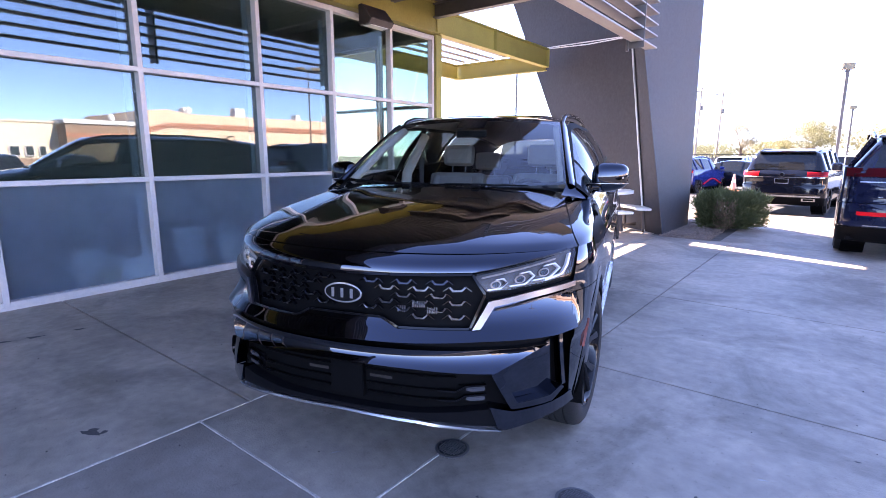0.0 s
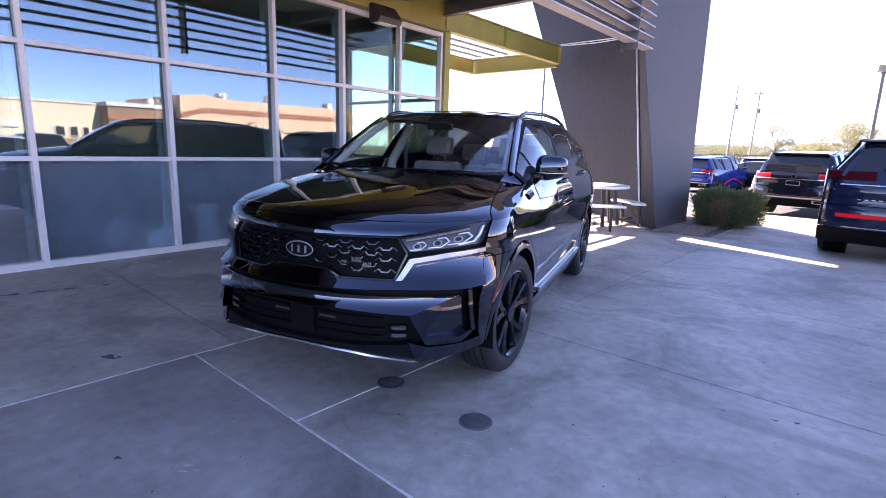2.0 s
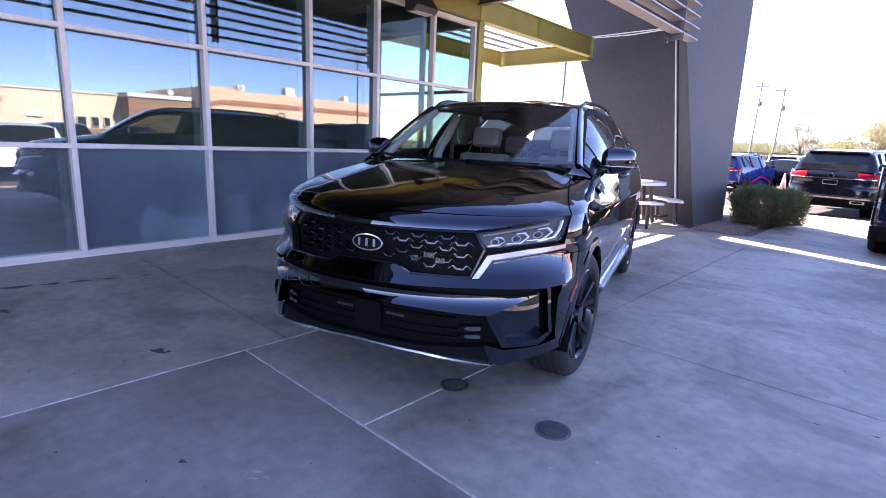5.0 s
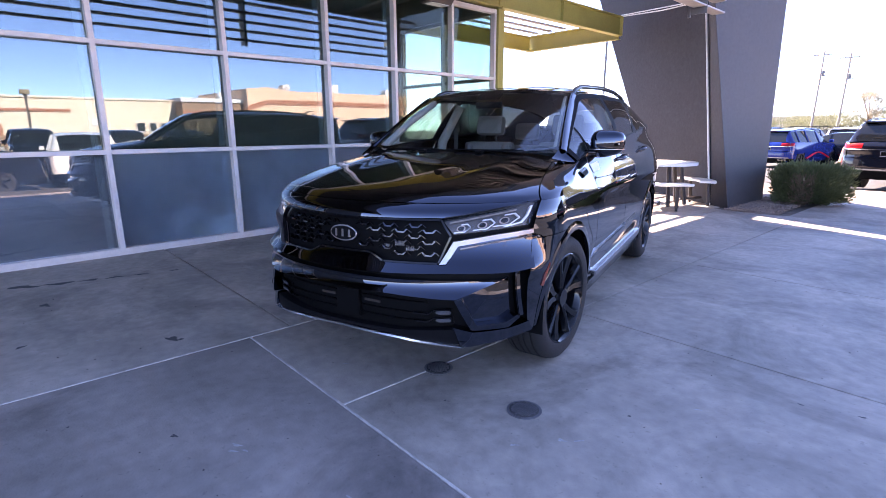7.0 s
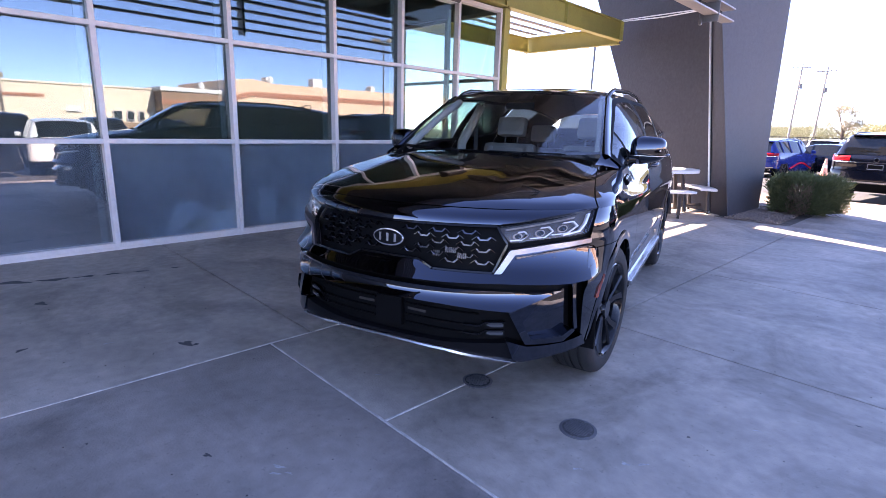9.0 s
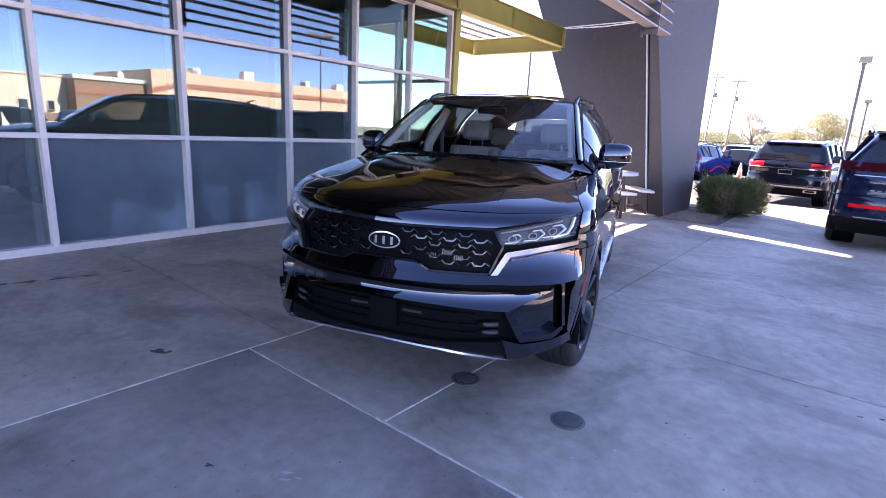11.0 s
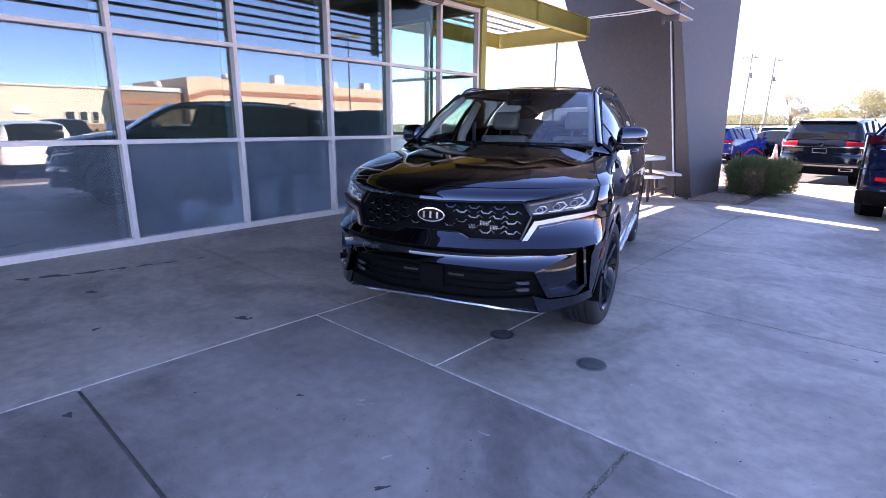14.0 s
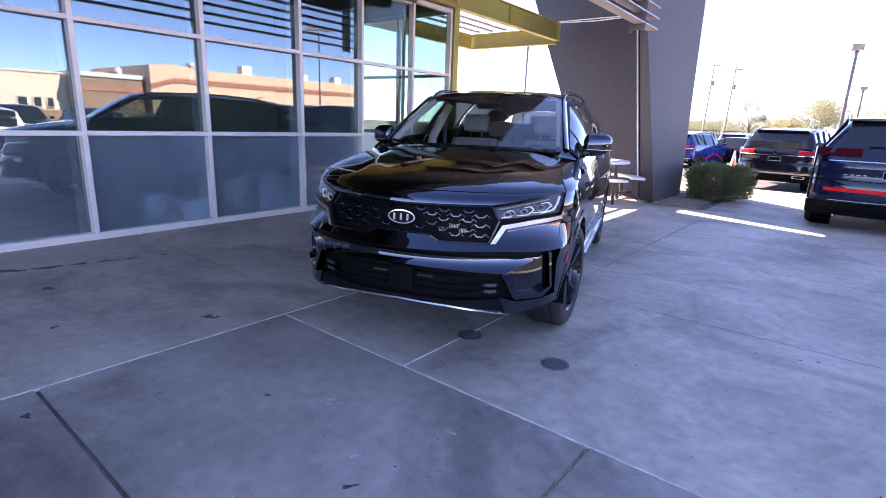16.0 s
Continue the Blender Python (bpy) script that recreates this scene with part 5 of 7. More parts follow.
    part("headlining", sheet(lambda c, t: roof(c * 0.95, t) + Vector((0, 0, -0.035)), steps(-1, 1, 12), steps(0.02, 0.97, 12)), HEADLINER, car, smooth=60)
    part("roof_glass", sheet(lambda c, t: roof(c * 0.72, 0.06 + 0.55 * t) + Vector((0, 0, 0.003)), steps(-1, 1, 16), steps(0, 1, 14)), mat("black_roof_glass", (0.004, 0.005, 0.006), 0.04, spec=0.6), car, smooth=60)
    part("spoiler", tube([(-0.42, -2.22, 1.545), (-0.28, -2.31, 1.562), (0, -2.35, 1.572), (0.28, -2.31, 1.562), (0.42, -2.22, 1.545)], 0.045, 10, 0.4), PAINT, car, smooth=60)
    part("shark_fin", tube([(0, -1.72, 1.64), (0, -1.80, 1.70), (0, -1.90, 1.71), (0, -1.90, 1.63)], [0.03, 0.014, 0.008, 0.02], 8), PAINT, car, smooth=60)

    def tail(c, t):
        z = 0.24 + t * (1.33 - 0.24)
        y = lerp_table(REAR_Y, z)
        w = side_x(-2.30, z)
        return Vector((c * w, y + 0.06 * abs(c) ** 3, z))
    part("tailgate", sheet(tail, steps(-1, 1, 24), steps(0, 1, 20)), PAINT, car, smooth=60)
    rear_scr = lambda c, t: Vector((c * (0.50 - 0.06 * t), -2.31 + 0.05 * t + 0.05 * c * c, 1.33 + 0.22 * t))
    part("rear_window", sheet(rear_scr, steps(-1, 1, 16), steps(0, 1, 6)), DARK_TINT, car, smooth=60)
    part("floor_pan", boxm(-0.82, 0.82, -2.25, 1.0, 0.22, 0.30, 0.01), PLASTIC, car)

    # --- cabin
    cab = part("dashboard", boxm(-0.70, 0.70, 0.55, 1.00, 0.80, 1.125, 0.05), CABIN, car)
    part("bulkhead", boxm(-0.72, 0.72, 0.99, 1.03, 0.3, 1.14), CABIN, car)
    part("dash_cowl", tube([(-0.56, 0.66, 1.10), (-0.38, 0.64, 1.14), (-0.18, 0.66, 1.10)], 0.06, 10, 0.5), CABIN, cab, smooth=60)
    part("screen_panel", boxm(-0.14, 0.16, 0.60, 0.62, 1.09, 1.18, 0.006), GLOSS, cab)
    bm = bmesh.new()
    m_ = Matrix.Translation((-0.37, 0.42, 1.03)) @ Euler((radians(-62), 0, 0)).to_matrix().to_4x4()
    R, r = 0.185, 0.016
    vs = [[bm.verts.new(m_ @ Vector(((R + r * math.cos(b)) * math.cos(a), (R + r * math.cos(b)) * math.sin(a), r * math.sin(b)))) for b in steps(0, 2 * math.pi, 8)[:-1]] for a in steps(0, 2 * math.pi, 32)[:-1]]
    for i in range(32):
        for j in range(8):
            bm.faces.new((vs[i][j], vs[(i + 1) % 32][j], vs[(i + 1) % 32][(j + 1) % 8], vs[i][(j + 1) % 8]))
    box(bm, -0.17, 0.17, -0.03, 0.03, -0.03, 0.0, 0.01, m_)
    part("steering_wheel", bm, CABIN, cab, smooth=60)
    part("rear_view_mirror", boxm(-0.11, 0.11, 0.54, 0.565, 1.49, 1.54, 0.012), PLASTIC, car)

    def seat(x, y, w, top, mt):
        st = part("seat", boxm(x - w, x + w, y - 0.02, y + 0.50, 0.52, 0.68, 0.05), mt, car, "pale grey leather seat")
        lean = Matrix.Translation((x, y, 0.62)) @ Euler((radians(14), 0, 0)).to_matrix().to_4x4()
        part("backrest", boxm(-w, w, -0.07, 0.05, 0.0, top, 0.05, lean), mt, st)
        for d in (-1, 1):
            part("bolster", tube([lean @ Vector((d * w * 0.86, 0.05, 0.12)), lean @ Vector((d * w * 0.9, 0.07, top * 0.5)), lean @ Vector((d * w * 0.72, 0.03, top * 0.93))], [0.05, 0.055, 0.04], 10), mt, st, smooth=60)
            part("headrest_post", tube([lean @ Vector((d * 0.06, -0.01, top - 0.02)), lean @ Vector((d * 0.06, -0.01, top + 0.10))], 0.007, 6), CHROME, st)
        part("headrest", boxm(-0.135, 0.135, -0.05, 0.06, top + 0.06, top + 0.24, 0.045, lean), mt, st)
    for x in (-0.37, 0.37):
        seat(x, -0.12, 0.25, 0.62, LEATHER)
        seat(x, -1.10, 0.27, 0.56, LEATHER)
    for x in (-0.66, 0.66):
        part("belt", tube([(x, -0.13, 1.35), (x, -0.14, 0.75)], [0.02, 0.02], 4, 0.2), CABIN, car)
    for s in (1, -1):
        part("pillar_trim", tube([(s * 0.78, -0.02, 0.95), (s * 0.76, -0.05, 1.22), (s * 0.64, -0.18, 1.54)], [0.05, 0.045, 0.04], 8), HEADLINER, car, "pale inner pillar trim", smooth=60)
        part("screen_pillar_trim", tube([screen_shape(s * 0.95, 0.03) + Vector((0, -0.05, -0.02)), screen_shape(s * 0.95, 0.5) + Vector((0, -0.05, -0.03)), screen_shape(s * 0.94, 0.95) + Vector((0, -0.05, -0.03))], 0.028, 8), HEADLINER, car, smooth=60)
    return car


black_suv = build_suv()

# ---- parked vehicles ----
CAR_GLASS = mat("parked_car_glass", (0.012, 0.014, 0.016), 0.04, spec=0.5)
RED_LAMP = mat("red_tail_lamp", (0.34, 0.006, 0.010), 0.25, spec=0.25)
REFLECTOR = mat("red_reflector", (0.75, 0.008, 0.012), 0.4, spec=0.15)
DARK_RED = mat("smoked_tail_lamp", (0.06, 0.002, 0.004), 0.45, spec=0.06)
PLATE = mat("plate_holder", (0.35, 0.35, 0.36), 0.5)


def car_paint(name, c):
    return mat(name, c, 0.15, 0.0, coat=0.6, spec=0.1, var=0.08, scale=3)


SUV_PROFILE = [  # along (front to rear), width, waist, roof edge, top, roof edge width  (shares of length, width, height)
    (0.500, 0.70, 0.42, 0.43, 0.44, 0.72), (0.488, 0.84, 0.52, 0.53, 0.545, 0.82), (0.44, 0.95, 0.565, 0.575, 0.60, 0.86), (0.32, 1.0, 0.60, 0.61, 0.64, 0.86),
    (0.235, 1.0, 0.62, 0.63, 0.665, 0.85), (0.10, 1.0, 0.64, 0.88, 0.92, 0.75), (0.02, 1.0, 0.65, 0.935, 0.975, 0.755), (-0.12, 1.0, 0.655, 0.955, 1.0, 0.765), (-0.30, 1.0, 0.66, 0.94, 0.985, 0.775),
    (-0.42, 1.0, 0.665, 0.90, 0.955, 0.77), (-0.445, 0.985, 0.667, 0.86, 0.90, 0.775), (-0.475, 0.915, 0.66, 0.665, 0.675, 0.82), (-0.488, 0.94, 0.60, 0.605, 0.61, 0.84), (-0.497, 0.90, 0.46, 0.465, 0.47, 0.84), (-0.500, 0.86, 0.30, 0.31, 0.32, 0.8)]
SEDAN_PROFILE = [
    (0.500, 0.70, 0.40, 0.41, 0.42, 0.72), (0.485, 0.86, 0.47, 0.48, 0.50, 0.82), (0.40, 0.96, 0.55, 0.56, 0.60, 0.86), (0.26, 1.0, 0.60, 0.61, 0.66, 0.86), (0.19, 1.0, 0.62, 0.63, 0.70, 0.84),
    (0.04, 1.0, 0.64, 0.92, 0.96, 0.66), (-0.08, 1.0, 0.65, 0.965, 1.0, 0.66), (-0.20, 1.0, 0.66, 0.94, 0.98, 0.66), (-0.36, 0.99, 0.67, 0.74, 0.76, 0.74), (-0.40, 0.97, 0.67, 0.70, 0.73, 0.80),
    (-0.47, 0.93, 0.66, 0.68, 0.70, 0.82), (-0.490, 0.90, 0.58, 0.585, 0.59, 0.84), (-0.500, 0.84, 0.34, 0.345, 0.35, 0.8)]


def parked_tail(car, L, W, H, paint, tail):
    """The rear of a parked SUV: one rounded surface, split into bumper, gate, lamps and trim."""
    top = 0.712 if tail == "strip" else 0.668
    back = [(0.14, -0.478), (0.22, -0.494), (0.30, -0.500), (0.42, -0.4985), (0.46, -0.494), (0.56, -0.495), (0.62, -0.490), (top, -0.4755)]

    def skin(off):
        def at(u, z):
            d = abs(u) * 0.9999
            y = L * lerp_table(back, z) + 0.34 * (1 - (1 - d ** 3.2) ** (1 / 3.2))
            out = Vector((math.copysign(d ** 4, u), -1.0, 0)).normalized() * off
            return (u * W / 2 + out.x, y + out.y, z * H)
        return at

    def piece(name, u0, u1, z0, z1, off, material, parent=car, label="", nu=16, nz=5):
        us = [math.sin(v * math.pi / 2) for v in steps(-1, 1, 36)] if (u0, u1) == (-1, 1) else steps(u0, u1, nu)
        return link(name, sheet(skin(off), us, steps(z0, z1, nz)), material, parent, label, smooth=60)

    piece("bumper_foot", -1, 1, 0.14, 0.258, 0.0, PLASTIC)
    piece("bumper", -1, 1, 0.262, 0.438, 0.0, paint, nz=7)
    piece("tailgate", -1, 1, 0.444, top, 0.0, paint, nz=9)
    piece("shut_line", -1, 1, 0.436, 0.446, -0.012, PLASTIC, nz=1)
    if not tail:
        return
    strip = tail == "strip"
    z0, z1 = (0.640, 0.705) if strip else (0.575, 0.645)
    for s in (1, -1):
        lamp = piece("tail_lamp", s * (0.44 if strip else 0.56), s * (0.95 if strip else 0.985), z0, z1, 0.012, DARK_RED if strip else RED_LAMP, label="red tail lamp")
        for k in (1, 2):
            piece("lamp_strip", s * 0.60, s * 0.90, z0 + 0.022 * k, z0 + 0.022 * k + 0.005, 0.016, DARK_RED, lamp, nz=1)
    if strip:
        piece("reflector_strip", -0.80, 0.80, 0.348, 0.378, 0.008, REFLECTOR, label="long red reflector strip", nz=2)
        piece("bumper_trim", -0.72, 0.72, 0.268, 0.277, 0.008, SILVER, label="satin silver bumper trim", nz=1)
        piece("chrome_bar", -0.80, 0.80, 0.598, 0.606, 0.010, SILVER, nz=1)
        for k in range(4):
            u = -0.60 + 0.075 * k
            piece("letter_bar", u, u + 0.045, 0.487, 0.495, 0.006, SILVER, nu=1, nz=1)
    else:
        piece("chrome_bar", -0.93, 0.93, 0.553, 0.566, 0.016, CHROME, nz=2)
        piece("bumper_trim", -0.90, 0.90, 0.268, 0.290, 0.010, SILVER, label="satin silver bumper trim", nz=2)
        for s in (1, -1):
            piece("exhaust_trim", s * 0.50, s * 0.80, 0.205, 0.248, 0.012, SILVER, nu=4, nz=1)
            piece("exhaust_hole", s * 0.54, s * 0.76, 0.214, 0.240, 0.018, PLASTIC, nu=4, nz=1)
    piece("plate", -0.165, 0.165, 0.465, 0.535, 0.006, PLATE, label="dark blank plate with a pale frame", nu=2, nz=1)
    piece("plate_field", -0.155, 0.155, 0.474, 0.530, 0.010, PLASTIC, nu=2, nz=1)
    yb = L * lerp_table(back, 0.60)
    link("roundel", cylm((0, yb - 0.016, 0.60 * H), (0, yb + 0.02, 0.60 * H), 0.062, seg=24), CHROME, car, "round chrome badge")
    link("roundel_field", cylm((0, yb - 0.020, 0.60 * H), (0, yb, 0.60 * H), 0.044, seg=24), GLOSS, car)
    link("rear_wiper", tube([(0.02, -L * 0.478, 0.715 * H), (-0.38, -L * 0.474, 0.725 * H)], 0.010, 6), PLASTIC, car)
    link("spoiler", boxm(-W * 0.335, W * 0.335, -L * 0.452, -L * 0.40, 0.930 * H, 0.950 * H, 0.012), paint, car)
    link("stop_lamp", boxm(-0.2, 0.2, -L * 0.4535, -L * 0.44, 0.935 * H, 0.944 * H), DARK_RED, car)
    for s in (1, -1):
        link("roof_rail", tube([(s * W * 0.352, 0.02 * L, 0.955 * H), (s * W * 0.352, -0.05 * L, 0.992 * H), (s * W * 0.352, -0.30 * L, 0.985 * H), (s * W * 0.345, -0.38 * L, 0.945 * H)], 0.018, 6), GLOSS, car)


def parked_car(name, label, m, L, W, H, paint, profile=SUV_PROFILE, tail="", group="", crown=1.0):
    """A parked vehicle from stations along its length: body, glass band, roof, wheels, lamps."""
    car = thing(name, label, "car", m, group)
    st = []
    fine = []
    for i in range(len(profile) - 1):
        for q in (0, 0.34, 0.67):
            a, b = profile[i], profile[i + 1]
            fine.append((tuple(lerp_table([(-p[0], p[k]) for p in profile], -(a[0] + (b[0] - a[0]) * q)) if k else a[0] + (b[0] - a[0]) * q for k in range(6)), i))
    fine.append((profile[-1], len(profile) - 2))
    clear = 0.16 * H
    for (y, w, zb, zc, zt, wc), i in fine:
        wc *= 1 - (1 - crown) * min(1, max(0, (zc - zb) / 0.2))
        hw = W / 2 * w
        z0 = clear * (1.0 if abs(y) < 0.47 else 1.15)
        xs = [(hw * 0.90, z0), (hw * 0.985, z0 + 0.10 * H), (hw * 1.0, z0 + 0.22 * H), (hw * 0.985, zb * H * 0.86), (hw * 0.94, zb * H), (W / 2 * wc * min(1, w + 0.05), zc * H), (W / 2 * wc * 0.93 * w, zc * H + (zt - zc) * H * 0.42), (W / 2 * wc * 0.72 * w, zc * H + (zt - zc) * H * 0.76), (0, zt * H)]
        st.append([(x, y * L, min(z, zt * H)) for x, z in xs])
    axles = (0.295 * L, -0.295 * L)
    R = 0.215 * H if H > 1.55 else 0.225 * H

    def strip(j0, j1, pick, s):
        bm = bmesh.new()
        for i in range(len(st) - 1):
            if not pick(fine[i][1]):
                continue
            for j in range(j0, j1):
                q = [Vector(st[i][j]), Vector(st[i + 1][j]), Vector(st[i + 1][j + 1]), Vector(st[i][j + 1])]
                c = sum(q, Vector()) / 4
                if j < 3 and any(math.hypot(c.y - a, c.z - R) < R * 1.13 for a in axles):
                    continue
                bm.faces.new([bm.verts.new((s * v.x, v.y, v.z)) for v in q])
        bmesh.ops.remove_doubles(bm, verts=bm.verts, dist=1e-4)
        bmesh.ops.recalc_face_normals(bm, faces=bm.faces)
        return bm
    n = len(profile) - 1
    r0 = 9 if profile is SUV_PROFILE else 7      # where the rear screen begins
    r1 = 11 if profile is SUV_PROFILE else 8     # and ends
    win0 = 4
    for s in (1, -1):
        link("body_side", strip(0, 4, lambda i: i < (r1 if profile is SUV_PROFILE else n), s), paint, car, smooth=50)
        suv = profile is SUV_PROFILE
        side_end = r0 if suv else r1
        link("window_band", strip(4, 5, lambda i: win0 <= i < side_end, s), CAR_GLASS, car, smooth=50)
        link("front_wing", strip(4, 5, lambda i: i < win0, s), paint, car, smooth=50)
        link("roof_half", strip(5, 8, lambda i: 4 < i < r0, s), paint, car, smooth=50)
        link("bonnet_half", strip(5, 8, lambda i: i < 4, s), paint, car, smooth=50)
        if suv:
            link("rear_pillar", strip(4, 6, lambda i: r0 <= i < r1, s), paint, car, smooth=60)
        else:
            link("rear_wing", strip(4, 5, lambda i: i >= r1, s), paint, car, smooth=50)
            link("tail_half", strip(5, 8, lambda i: i >= r1, s), paint, car, smooth=50)
        link("windscreen", strip(5, 8, lambda i: i == 4, s), CAR_GLASS, car, smooth=50)
        link("rear_window", strip(6 if suv else 5, 8, lambda i: r0 <= i < r1, s), CAR_GLASS, car, smooth=50)
        # pillars
        for yp in (0.0, -0.19, -0.36):
            if profile is SEDAN_PROFILE and yp < -0.3:
                continue
            k = min(range(len(st)), key=lambda q: abs(st[q][0][1] / L - yp))
            a, b = Vector(st[k][4]), Vector(st[k][5])
            a.x, b.x = s * (a.x + 0.004), s * (b.x + 0.004)
            link("pillar", tube([a, b], [0.035, 0.03], 6), paint, car)
        for a in axles:
            wh = new("wheel")
            wh.parent = car
            wh.matrix_basis = pose(s * (W / 2 - 0.12), a, R)
            bm = bmesh.new()
            pr = [(0.10, 0.70), (0.115, 0.85), (0.10, 0.97), (0.06, 1.0), (-0.06, 1.0), (-0.10, 0.97)]
            rg = [[bm.verts.new((s * p, R * r * math.cos(2 * math.pi * k / 28), R * r * math.sin(2 * math.pi * k / 28))) for p, r in pr] for k in range(28)]
            for k in range(28):
                for j in range(5):
                    bm.faces.new((rg[k][j], rg[k][j + 1], rg[(k + 1) % 28][j + 1], rg[(k + 1) % 28][j]))
            bmesh.ops.recalc_face_normals(bm, faces=bm.faces)
            link("tyre", bm, TYRE, wh, smooth=40)
            bm = cylm((s * 0.02, 0, 0), (s * 0.06, 0, 0), R * 0.70, seg=28)
            rim = link("rim", bm, BLACK_METAL, wh)
            for k in range(5):
                turned = Matrix.Translation((s * 0.075, 0, 0)) @ Euler((2 * math.pi * k / 5, 0, 0)).to_matrix().to_4x4()
                link("spoke", boxm(-0.012, 0.012, -R * 0.085, R * 0.085, 0.02, R * 0.69, 0.006, turned), DARK_CHROME, rim)
            link("hub_cap", cylm((s * 0.05, 0, 0), (s * 0.095, 0, 0), R * 0.17, R * 0.13, seg=16), BLACK_METAL, rim, smooth=40)
            link("arch_liner", cylm((s * (-0.25), 0, 0), (s * 0.02, 0, 0.01), R * 1.14, seg=20), PLASTIC, wh)
        # lamps
        hl = boxm(s * W * 0.30, s * W * 0.455, L * 0.445, L * 0.480, 0.44 * H, 0.50 * H, 0.02) if s > 0 else boxm(-W * 0.455, -W * 0.30, L * 0.445, L * 0.480, 0.44 * H, 0.50 * H, 0.02)
        link("headlamp", hl, LAMP_BOWL, car)
        my = L * 0.20
        link("door_mirror", boxm(s * W * 0.53 - 0.08, s * W * 0.53 + 0.08, my - 0.05, my + 0.06, 0.64 * H, 0.72 * H, 0.03), paint, car)
    link("floor_pan", boxm(-W * 0.44, W * 0.44, -L * 0.47, L * 0.47, clear * 0.9, clear + 0.12, 0.02), PLASTIC, car)
    link("grille", boxm(-W * 0.28, W * 0.28, L * 0.47, L * 0.497, 0.30 * H, 0.46 * H, 0.02), PLASTIC, car)
    if profile is SUV_PROFILE:
        parked_tail(car, L, W, H, paint, tail)
    else:
        link("rear_bumper", boxm(-W * 0.46, W * 0.46, -L * 0.503, -L * 0.46, clear * 1.0, 0.30 * H, 0.04), PLASTIC, car)
    return car


P_BLACK = car_paint("parked_black_paint", (0.006, 0.007, 0.012))
P_NAVY = car_paint("parked_navy_paint", (0.006, 0.009, 0.028))
P_BLUE = car_paint("parked_blue_paint", (0.006, 0.022, 0.15))
P_WHITE = car_paint("parked_white_paint", (0.72, 0.72, 0.72))
P_SILVER = car_paint("parked_silver_paint", (0.42, 0.43, 0.45))
P_GREY = car_paint("parked_grey_paint", (0.10, 0.11, 0.12))
lowz = -0.30
parked_car("navy_suv", "dark navy SUV with a long red reflector strip on its bumper", pose(0.90, 11.22, 0, 0, 0, 0), 4.96, 2.00, 1.72, P_NAVY, tail="strip", crown=0.88)
parked_car("black_chrome_suv", "black SUV with a chrome bar between its red tail lamps", pose(-1.02, 19.35, lowz + 0.10, 0, 0, -7), 5.04, 1.98, 1.78, P_BLACK, tail="bar")
blue_suv = parked_car("blue_suv", "bright blue compact SUV with a red sash on its flank", pose(-5.62, 27.0, lowz, 0, 0, -12), 4.58, 1.86, 1.60, P_BLUE, tail="bar", crown=0.90)
link("sash", tube([(0.945, y_, 0.50 + 0.13 * math.cos(y_ * 2.6)) for y_ in steps(-0.95, 1.0, 16)], 0.032, 6), REFLECTOR, blue_suv, "red sash along the flank")
for name, label, x, y, rz, L, W, H, pt, pf in [
        ("black_sedan", "black sedan in the second row of the car park", -3.6, 29.0, -100, 4.8, 1.84, 1.45, P_BLACK, SEDAN_PROFILE),
        ("blue_suv", "dark blue SUV in the second row of the car park", -7.0, 34.5, -10, 4.5, 1.84, 1.65, P_BLUE, SUV_PROFILE),
        ("white_suv", "white SUV in the second row of the car park", -5.0, 36.5, -6, 4.6, 1.86, 1.66, P_WHITE, SUV_PROFILE),
        ("silver_sedan", "silver sedan in the far row of the car park", -8.2, 31.0, -12, 4.7, 1.84, 1.46, P_SILVER, SEDAN_PROFILE),
        ("grey_suv", "grey SUV in the far row of the car park", -1.9, 35.5, 6, 4.7, 1.88, 1.70, P_GREY, SUV_PROFILE),
        ("white_sedan", "white sedan in the far row of the car park", 1.4, 27.0, 4, 4.8, 1.86, 1.46, P_WHITE, SEDAN_PROFILE),
        ("white_suv", "white SUV beyond the row of parked cars", 2.8, 33.5, 84, 4.7, 1.88, 1.70, P_WHITE, SUV_PROFILE),
        ("black_suv", "black SUV in the far row of the car park", -9.4, 37.0, -8, 4.7, 1.88, 1.70, P_BLACK, SUV_PROFILE),
        ("silver_suv", "silver SUV in the far row of the car park", -0.6, 40.0, 86, 4.7, 1.88, 1.70, P_SILVER, SUV_PROFILE)]:
    parked_car(name, label, pose(x, y, lowz, 0, 0, rz), L, W, H, pt, pf, tail="bar" if pf is SUV_PROFILE and abs(rz) < 20 else "", group="cars in the car park")
